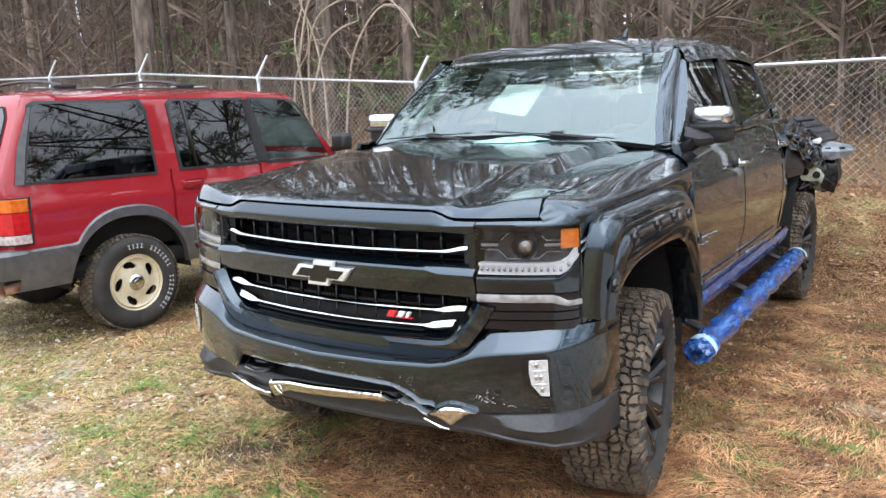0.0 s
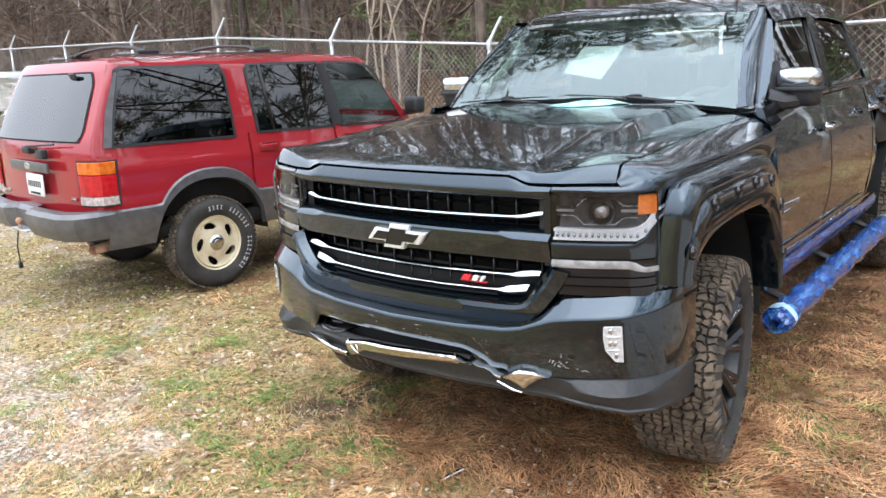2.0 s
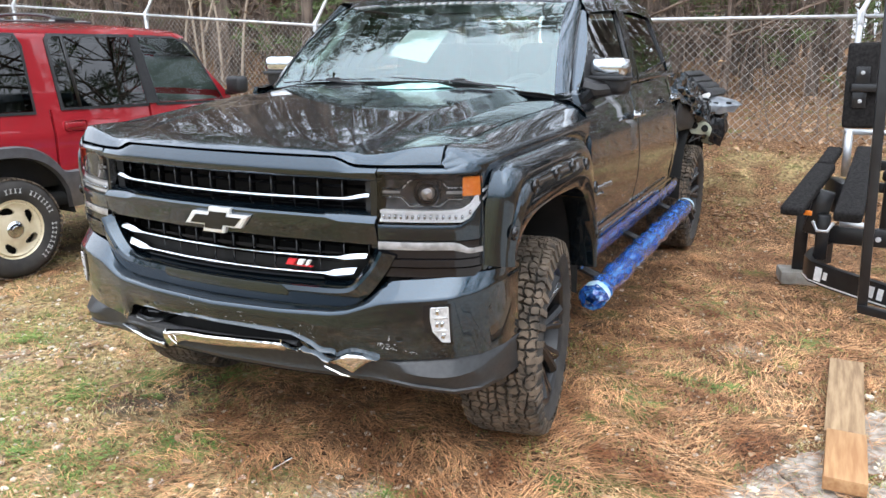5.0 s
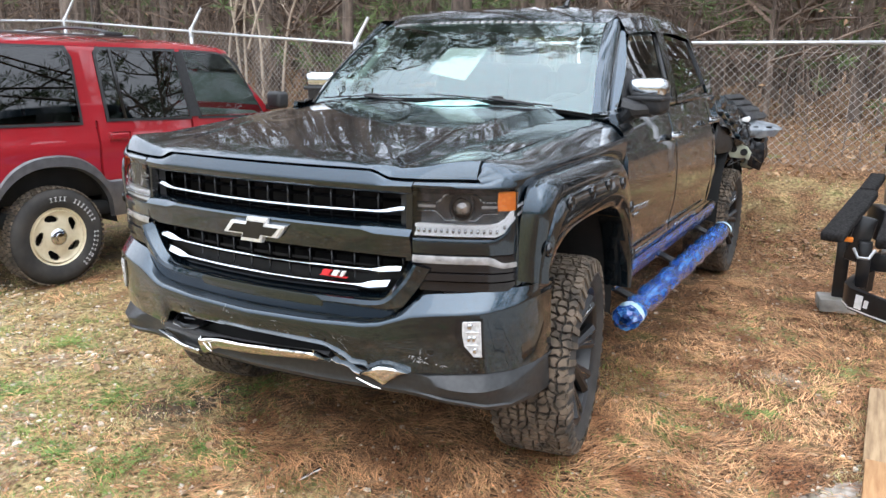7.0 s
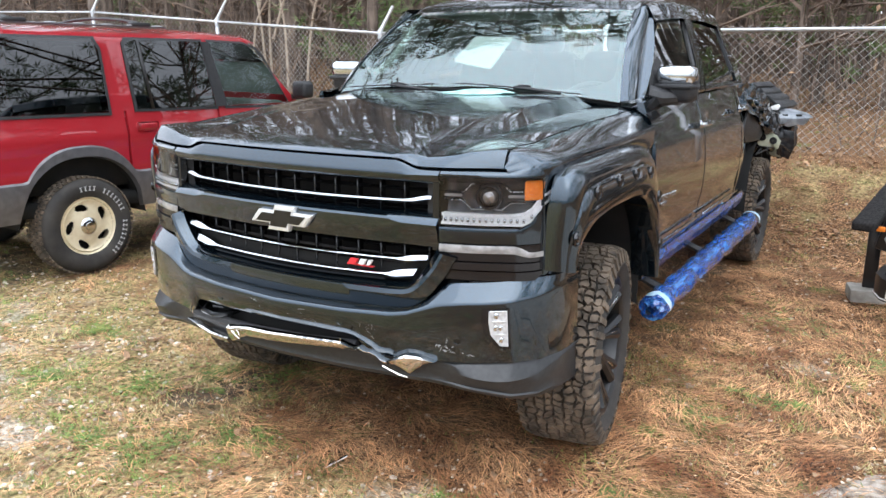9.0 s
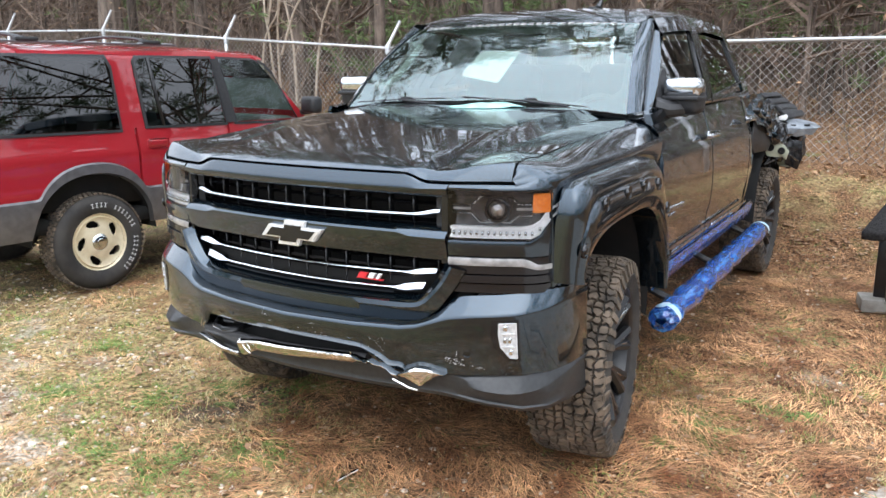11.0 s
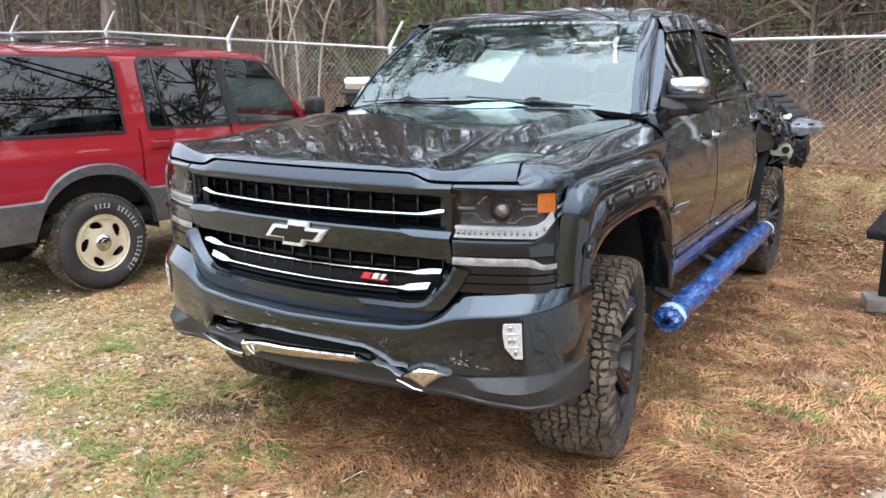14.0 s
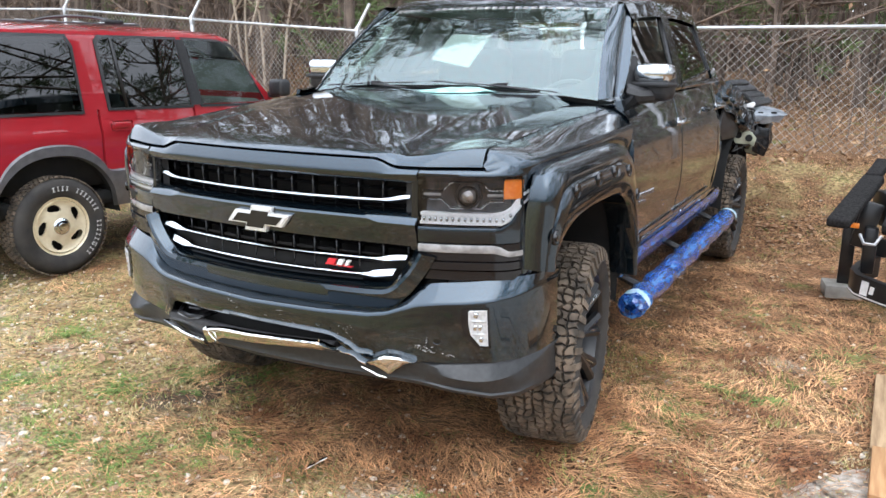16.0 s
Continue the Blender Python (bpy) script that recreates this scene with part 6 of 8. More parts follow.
def build_suv():
    base = pose(-4.000, 1.605, 0, 0, 0, -6)
    suv = empty("sport_utility_vehicle", base, "red older sport utility vehicle with grey cladding and gold wheels", "suv")
    P = lambda name, bm, mat, parent=suv, label="", **k: part(name, bm, mat, parent, label, **k)
    BELT, ROOF = 1.165, 1.745

    def sx(z, y):
        """half width of the body at a height and place along it"""
        low = lerp([(.42, .80), (.55, .835), (.75, .845), (1.0, .842), (1.165, .815), (1.68, .735), (1.745, .70)], z)
        nose = lerp([(-.98, .90), (-.82, .985), (-.68, 1.0), (2.6, 1.0), (3.3, .97), (3.65, .90)], y)
        return low * nose

    def rear_y(x, z):
        lean = lerp([(.7, 0), (1.1, .0), (1.2, .02), (1.7, .26), (1.745, .30)], z)
        return -.975 + lean + .075 * (abs(x) / .82) ** 3.2 + .045 * x / .8

    arcR = lambda y: .39 + math.sqrt(max(0, 1 - (abs(y - .02) / .475) ** 2.3)) * .46
    arcF = lambda y: .39 + math.sqrt(max(0, 1 - (abs(y - 2.83) / .475) ** 2.3)) * .46

    def bottom(y):
        if abs(y - .02) < .475:
            return arcR(y)
        if abs(y - 2.83) < .475:
            return arcF(y)
        return .43

    # body sides, red above and grey cladding below
    for s in (-1, 1):
        ys = [-.80 + i * .04 for i in range(112)]
        for nm, y0, y1 in (("quarter_panel", -.82, .40), ("rear_door", .408, 1.255), ("front_door", 1.263, 2.30), ("front_fender", 2.308, 3.62)):
            bm = bmesh.new()
            rows = []
            n = max(8, int((y1 - y0) / .035))
            for i in range(n + 1):
                y = (y0, y1)[i > 0] if i in (0, n) else y0 + .007 + (y1 - y0 - .014) * (i - 1) / (n - 2)
                top = BELT - (.10 * smooth(2.2, 3.5, y) + .05 * smooth(2.0, 2.3, y))
                bot = max(.70, bottom(y) + .02)
                row = [(s * (sx(top, y) - .02), y, top + .004)]
                for k in range(12):
                    z = top + (bot - top) * k / 11
                    row.append((s * (sx(z, y) + .006 * math.exp(-((z - .98) / .05) ** 2)), y, z))
                if i in (0, n):
                    row = [(p[0] - s * .02, p[1], p[2]) for p in row]
                rows.append(row)
            sheet(bm, rows)
            panel = P(nm, bm, red_paint, angle=50)
            if nm.endswith("door"):
                bm = bmesh.new()
                hy = y0 + .16
                box(bm, (s * .850, hy, 1.045), (.020, .15, .050), bevel=.012, seg=3)
                hd = P("door_handle", bm, red_paint, panel)
                bm = bmesh.new()
                box(bm, (s * .846, hy, 1.043), (.016, .18, .072), bevel=.02, seg=3)
                P("handle_recess", bm, red_paint, hd)
        bm = bmesh.new()
        rows = []
        for i in range(130):
            y = -.80 + 4.40 * i / 129
            b = bottom(y)
            t = .715 if abs(y - .02) > .56 and abs(y - 2.83) > .56 else max(.715, b + .085 * smooth(.60, .42, min(abs(y - .02), abs(y - 2.83))) )
            bulge = .018
            rows.append([(s * (sx(t, y) + .000), y, t + .006), (s * (sx(t, y) + bulge), y, t - .008), (s * (sx(.6, y) + bulge + .006), y, (t + b) / 2), (s * (sx(b, y) + bulge), y, b + .01), (s * (sx(b, y) - .04), y, b)])
        sheet(bm, rows)
        P("cladding", bm, grey_clad, label="grey plastic lower cladding with arch mouldings", angle=50)
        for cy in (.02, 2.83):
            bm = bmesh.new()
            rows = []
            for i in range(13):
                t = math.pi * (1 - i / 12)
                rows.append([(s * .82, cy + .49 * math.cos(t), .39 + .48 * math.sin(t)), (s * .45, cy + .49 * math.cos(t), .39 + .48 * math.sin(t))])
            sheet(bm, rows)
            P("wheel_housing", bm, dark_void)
        # greenhouse side: pillars as one sheet with glass proud of it
        gx = lambda z, d=0: s * (sx(z, 1.0) + d)
        bm = bmesh.new()
        rows = []
        for i in range(185):
            y = -.80 + i * (2.95 / 184)
            row = []
            for k in range(35):
                z = BELT + (1.70 - BELT) * k / 34
                yy = y
                if y < -.5:
                    yy = max(y, rear_y(.78, z) + .12)
                if y > 1.5:
                    yy = min(y, 2.16 - .52 * (z - BELT) / .55)
                row.append((gx(z), yy, z))
            rows.append(row)
        sheet(bm, rows)
        bmesh.ops.remove_doubles(bm, verts=bm.verts, dist=.0005)
        zt = 1.682
        wins = (("quarter_window", [(-.685, BELT + .005), (.268, BELT - .005), (.262, 1.60), (.225, zt), (-.52, zt), (-.56, 1.66)], tint_glass),
                ("rear_door_window", [(.505, BELT + .01), (1.235, BELT), (1.165, zt), (.515, zt), (.478, 1.64)], tint_glass),
                ("front_door_window", [(1.355, BELT), (2.05, BELT - .015), (1.99, 1.25), (1.80, 1.55), (1.72, 1.63), (1.62, zt - .01), (1.255, zt)], door_glass))
        def inside(p, o):
            hit = False
            for (y0, z0), (y1, z1) in zip(o, o[1:] + o[:1]):
                if (z0 > p.z) != (z1 > p.z) and p.y < y0 + (y1 - y0) * (p.z - z0) / (z1 - z0):
                    hit = not hit
            return hit
        bmesh.ops.delete(bm, geom=[f for f in bm.faces if any(inside(v.co, o) for v in f.verts for _, o, _ in wins)], context="FACES")
        P("pillar_frame", bm, red_paint)
        for nm, o, gm in wins:
            bm = bmesh.new()
            cy, cz = sum(p[0] for p in o) / len(o), sum(p[1] for p in o) / len(o)
            out = [(y + math.copysign(.022, y - cy), z + math.copysign(.020, z - cz)) for y, z in o]
            a = [bm.verts.new((gx(z, .012), y, z)) for y, z in o]
            b = [bm.verts.new((gx(z, .009), y, z)) for y, z in out]
            c = [bm.verts.new((gx(z, -.01), y, z)) for y, z in out]
            n = len(o)
            for k in range(n):
                bm.faces.new((a[k], a[(k + 1) % n], b[(k + 1) % n], b[k]))
                bm.faces.new((b[k], b[(k + 1) % n], c[(k + 1) % n], c[k]))
            fr = P("window_frame", bm, black_plastic)
            bm = bmesh.new()
            vs = [bm.verts.new((gx(z, .010), y, z)) for y, z in o]
            bm.faces.new(vs)
            face_out(bm, (s, 0, 0))
            g = P(nm, bm, gm, fr, turn=False)
            g.visible_shadow = False
        bm = bmesh.new()
        slab(bm, [(gx(BELT, .014), .625, BELT + .01), (gx(BELT, .014), .648, BELT + .01), (gx(zt, .014), .602, zt), (gx(zt, .014), .580, zt)], (s * .006, 0, 0))
        P("window_divider", bm, black_plastic)
        bm = bmesh.new()
        sheet(bm, [[(gx(BELT, .013), 1.245, BELT), (gx(BELT, .013), 1.345, BELT)], [(gx(zt, .013), 1.175, zt), (gx(zt, .013), 1.245, zt)]])
        P("door_pillar", bm, black_plastic)
        bm = bmesh.new()
        sheet(bm, [[(gx(BELT, .012), -.76, BELT - .01), (gx(BELT, .012), -.70, BELT - .01)], [(gx(1.4, .012), -.70, 1.4), (gx(1.4, .012), -.645, 1.4)], [(gx(1.66, .012), -.585, 1.66), (gx(1.66, .012), -.565, 1.66)]])
        P("rear_pillar_trim", bm, grey_clad)
        bm = bmesh.new()
        box(bm, (s * .955, 2.10, 1.285), (.20, .12, .15), (0, 0, s * -10), .035, 3)
        mir = P("side_mirror", bm, black_plastic)
        bm = bmesh.new()
        box(bm, (s * .86, 2.12, 1.22), (.10, .08, .05), bevel=.015)
        P("mirror_arm", bm, black_plastic, mir)
        # tail lamp: amber, red and white bands wrapped round the corner
        for z0, z1, mm, nm in ((.978, 1.065, suv_amber, "amber_lens"), (.829, .976, red_lens, "red_lens"), (.765, .827, tail_white, "white_lens")):
            bm = bmesh.new()
            ry = lambda x: rear_y(s * x, .9) + .004
            pts = [(.840, -.690), (.858, -.705), (.860, -.76), (.852, -.81), (.832, -.84 + .02 * s), (.80, ry(.80)), (.76, ry(.76)), (.70, ry(.70)), (.675, ry(.675) + .004), (.665, ry(.665) + .02)]
            rows = []
            for z in (z0, z0 + .004, (z0 + z1) / 2, z1 - .004, z1):
                k = 0 if z in (z0, z1) else .006
                sh = .03 * smooth(.85, .765, z)
                rows.append([(s * (x - sh * (.6 if x < .7 else -.1) + k), y - k, z) for x, y in pts])
            sheet(bm, rows)
            P(nm, bm, mm, label="ribbed tail lamp lens")
        bm = bmesh.new()
        rows = []
        for z in (.755, 1.075):
            rows.append([(s * x, y, z) for x, y in ((.835, -.675), (.853, -.69), (.853, -.77), (.846, -.81), (.826, -.835 + .02 * s), (.79, rear_y(s * .79, .9) + .012), (.655, rear_y(s * .655, .9) + .012))])
        sheet(bm, rows)
        P("tail_lamp_housing", bm, black_plastic)

    # roof
    bm = bmesh.new()
    rows = []
    for j in range(25):
        y = -.64 + 2.39 * j / 24
        row = []
        for i in range(25):
            u = -1 + 2 * i / 24
            a = abs(u)
            z = 1.70 + .085 * (1 - a ** 3.5) - .02 * smooth(1.35, 1.75, y) - .045 * smooth(-.35, -.64, y)
            row.append((u * (.732 - .004), y + (.10 * a ** 3 if y < -.6 else 0), z))
        rows.append(row)
    sheet(bm, rows)
    P("roof", bm, red_paint)
    # rear hatch
    bm = bmesh.new()
    rows = []
    for k in range(25):
        z = .70 + (1.745 - .70) * k / 24
        w = lerp([(.7, .80), (1.1, .80), (1.2, .785), (1.7, .70), (1.745, .66)], z)
        rows.append([(w * (-1 + 2 * i / 20), rear_y(w * (-1 + 2 * i / 20), z) + .02, z) for i in range(21)])
    sheet(bm, rows)
    hatch = P("rear_hatch", bm, red_paint, label="red rear hatch with a tinted window")
    for s in (-1, 1):
        bm = bmesh.new()
        rows = []
        for k in range(13):
            z = .72 + (1.72 - .72) * k / 12
            w = lerp([(.7, .80), (1.1, .80), (1.2, .785), (1.7, .70), (1.745, .66)], z)
            ry = rear_y(s * w, z)
            rows.append([(s * w, ry + .02, z), (s * (w + .6 * (sx(z, 0) - w)), ry + .05, z), (s * (sx(z, 0) - .004), ry + .11, z), (s * sx(z, 0), max(-.66, ry + .24), z)])
        sheet(bm, rows)
        P("rear_corner", bm, red_paint)
    bm = bmesh.new()
    rows = []
    for k in range(13):
        z = 1.205 + (1.660 - 1.205) * k / 12
        w = lerp([(1.2, .655), (1.25, .69), (1.6, .625), (1.66, .57)], z)
        rows.append([(w * (-1 + 2 * i / 20), rear_y(w * (-1 + 2 * i / 20), z) + .010, z) for i in range(21)])
    sheet(bm, rows)
    face_out(bm, (0, -1, 0))
    P("rear_window", bm, hatch_glass, hatch, turn=False)
    # near-black sheet stands in for the dark cabin; its rim shows as the seal
    bm = bmesh.new()
    rows = []
    for k in range(13):
        z = 1.195 + (1.672 - 1.195) * k / 12
        w = lerp([(1.19, .67), (1.25, .705), (1.6, .64), (1.67, .58)], z)
        rows.append([(w * (-1 + 2 * i / 20), rear_y(w * (-1 + 2 * i / 20), z) + .014, z) for i in range(21)])
    sheet(bm, rows)
    P("hatch_window_backing", bm, dark_void, hatch)
    bm = bmesh.new()
    slab(bm, [(-.30, -.985, 1.055), (.42, -.985, 1.055), (.42, -.985, .985), (-.30, -.985, .985)], (0, -.02, 0), .006)
    pan = P("handle_panel", bm, grey_clad, hatch)
    bm = bmesh.new()
    bmesh.ops.create_uvsphere(bm, u_segments=20, v_segments=8, radius=.05, matrix=Matrix.Translation((.06, -1.008, 1.02)) @ Matrix.Diagonal((1.2, .1, .5, 1)))
    P("badge", bm, chrome, pan, "small plain oval badge")
    bm = bmesh.new()
    box(bm, (.12, -.988, .885), (.31, .012, .16), bevel=.005)
    plate = P("licence_plate", bm, white_paint, hatch, "white number plate with plain dark bars")
    for k in range(7):
        bm = bmesh.new()
        box(bm, (.01 + k * .037, -.996, .893), (.014, .004, .045))
        P("plate_bar", bm, dark_void, plate)
    bm = bmesh.new()
    box(bm, (.12, -.996, .825), (.18, .004, .015))
    P("plate_bar", bm, dark_void, plate)
    for x, w in ((.58, .08), (-.55, .15)):
        bm = bmesh.new()
        box(bm, (x, rear_y(x, .8) + .012, .80), (w, .01, .022), bevel=.003)
        P("badge_bar", bm, chrome, hatch, "unreadable chrome badge bar")
    bm = bmesh.new()
    box(bm, (.05, -.98, 1.135), (.14, .05, .05), bevel=.012)
    box(bm, (.30, -.98, 1.115), (.12, .05, .07), bevel=.012)
    tube_path(bm, [(.28, -1.0, 1.15), (.10, -1.01, 1.165), (.52, -.97, 1.19)], .008, 6)
    P("rear_wiper", bm, black_plastic, hatch)
    bm = bmesh.new()
    box(bm, (.40, rear_y(.4, 1.64) - .01, 1.645), (.09, .025, .05), (25, 0, 0), .01)
    P("hinge_cover", bm, black_plastic, hatch)
    # rear bumper
    bm = bmesh.new()
    plan = [(-.86, -.74), (-.875, -.90), (-.84, -1.03), (-.72, -1.10), (-.4, -1.125), (-.22, -1.125), (-.15, -1.06), (.15, -1.06), (.22, -1.125), (.4, -1.125), (.72, -1.10), (.84, -1.03), (.875, -.90), (.86, -.74)]
    rows = []
    for x, y in plan:
        k = .9
        rows.append([(x * .93, min(y + .10, -.74), .735), (x * .97, y + .03 if y < -.8 else y, .728), (x, y, .700), (x, y, .655), (x * .99, y + .01 if y < -.8 else y, .60), (x * .97, y + .05 if y < -.8 else y, .535), (x * .90, min(y + .2, -.74), .52)])
    sheet(bm, rows)
    bump = P("rear_bumper", bm, grey_clad, label="grey plastic rear bumper with a step", angle=30)
    bm = bmesh.new()
    bmesh.ops.create_uvsphere(bm, u_segments=16, v_segments=10, radius=.025, matrix=Matrix.Translation((0, -1.10, .62)))
    tube_path(bm, [(0, -1.10, .56), (0, -1.10, .62)], .012, 8)
    P("tow_ball", bm, rust, bump, "rusty tow ball")
    bm = bmesh.new()
    box(bm, (0, -1.06, .555), (.30, .12, .012), bevel=.004)
    P("tow_plate", bm, galv, bump)
    bm = bmesh.new()
    tube_path(bm, [(-.05, -1.10, .55), (-.06, -1.12, .42), (-.05, -1.12, .30)], .005, 5)
    box(bm, (-.05, -1.12, .28), (.03, .03, .05), bevel=.008)
    P("trailer_wire", bm, black_plastic, bump)
    bm = bmesh.new()
    tube_path(bm, [(.55, -.20, .45), (.66, -.60, .46), (.76, -.90, .455)], .035, 12, cap=False)
    P("tail_pipe", bm, rust, label="rusty tail pipe")
    # roof rack
    rack = empty("roof_rack", None)
    rack.parent = suv
    for s in (-1, 1):
        bm = bmesh.new()
        rows = []
        box(bm, (s * .60, .22, 1.785), (.05, 1.45, .014), bevel=.005)
        P("rack_rail", bm, grey_clad, rack)
        for k in range(7):
            bm = bmesh.new()
            box(bm, (s * .604, -.42 + k * .215, 1.795), (.042, .07, .006), bevel=.002)
            P("rack_pad", bm, silver_paint, rack)
    for y in (-.25, .72):
        bm = bmesh.new()
        pts = [(-.62 + 1.24 * i / 14, y - .02, 1.80 + .055 * math.sin(math.pi * i / 14) ** .6) for i in range(15)]
        tube_path(bm, pts, [.035 if i in (0, 14) else .020 for i in range(15)], 8, flat=.6)
        P("rack_crossbar", bm, black_plastic, rack, "black arched rack crossbar")
        for s in (-1, 1):
            bm = bmesh.new()
            box(bm, (s * .60, y, 1.802), (.07, .16, .03), bevel=.010)
            P("rack_foot", bm, black_plastic, rack)
    # hood, nose and floor
    bm = bmesh.new()
    rows = []
    for j in range(13):
        y = 2.10 + 1.55 * j / 12
        rows.append([(.80 * (-1 + 2 * i / 12) * (1 - .08 * smooth(3.2, 3.65, y)), y, lerp([(2.1, 1.16), (2.6, 1.12), (3.3, 1.04), (3.65, .92)], y) - .05 * (abs(-1 + 2 * i / 12)) ** 4) for i in range(13)])
    sheet(bm, rows)
    P("hood", bm, red_paint)
    bm = bmesh.new()
    box(bm, (0, 3.66, .72), (1.55, .10, .42), bevel=.04)
    P("front_end", bm, grey_clad)
    bm = bmesh.new()
    sheet(bm, [[(.78 * (-1 + 2 * i / 12), 2.20, 1.15) for i in range(13)], [(.68 * (-1 + 2 * i / 12), 1.66, 1.72) for i in range(13)]])
    P("windshield", bm, door_glass)
    bm = bmesh.new()
    box(bm, (0, 1.4, .50), (1.5, 4.2, .10))
    box(bm, (0, .02, .38), (1.3, .08, .08))
    box(bm, (0, .5, .85), (1.45, 2.6, .5))
    P("underbody", bm, dark_void)
    bm = bmesh.new()
    tube_path(bm, [(.83, .62, .36), (.83, 2.25, .36)], .035, 10)
    P("running_board", bm, grey_clad)
    # cabin: seats with headrests, dash, steering wheel
    for x in (-.36, .36):
        for y0 in (.55, 1.42):
            bm = bmesh.new()
            box(bm, (x, y0, 1.06), (.50, .46, .14), bevel=.05, seg=3)
            box(bm, (x, y0 - .26, 1.24), (.48, .14, .50), (10, 0, 0), .055, 3)
            seat = P("seat", bm, trim_pale)
            bm = bmesh.new()
            box(bm, (x, y0 - .33, 1.56), (.25, .09, .15), (8, 0, 0), .04, 3)
            P("headrest", bm, trim_pale, seat)
    bm = bmesh.new()
    box(bm, (0, 1.98, 1.10), (1.40, .30, .16), bevel=.05, seg=3)
    P("dashboard", bm, dash_mat)
    bm = bmesh.new()
    turn = pose(-.36, 1.78, 1.18, 25, 0, 0)
    tube_path(bm, [turn @ Vector((.18 * math.cos(2 * math.pi * k / 24), 0, .18 * math.sin(2 * math.pi * k / 24))) for k in range(25)], .014, 6, cap=False)
    P("steering_wheel", bm, dash_mat)
    for y in (0.02, 2.83):
        suv_wheel(suv, pose(.745, y, .353))
        suv_wheel(suv, pose(-.745, y, .353, 0, 0, 180))


build_suv()


# ---- boat trailer ----
carpet = material("black_carpet", (0.016, 0.015, 0.015), 0.98, color2=(0.032, 0.030, 0.029), scale=60, bump=0.6, bump_scale=260, spec=0.1)
frame_black = material("black_steel", (0.010, 0.010, 0.011), 0.28, color2=(0.018, 0.018, 0.019), scale=12)
concrete = material("concrete", (0.24, 0.22, 0.19), 0.9, color2=(0.42, 0.40, 0.36), scale=6, bump=0.5, bump_scale=60)
raw_wood = material("sawn_wood", (0.22, 0.135, 0.07), 0.8, color2=(0.40, 0.27, 0.15), scale=5, bump=0.3, bump_scale=60, stretch=(9, 0.8, 9))
fresh_wood = material("fresh_wood", (0.31, 0.15, 0.06), 0.75, color2=(0.44, 0.25, 0.115), scale=5, bump=0.2, bump_scale=60, stretch=(9, 0.8, 9))


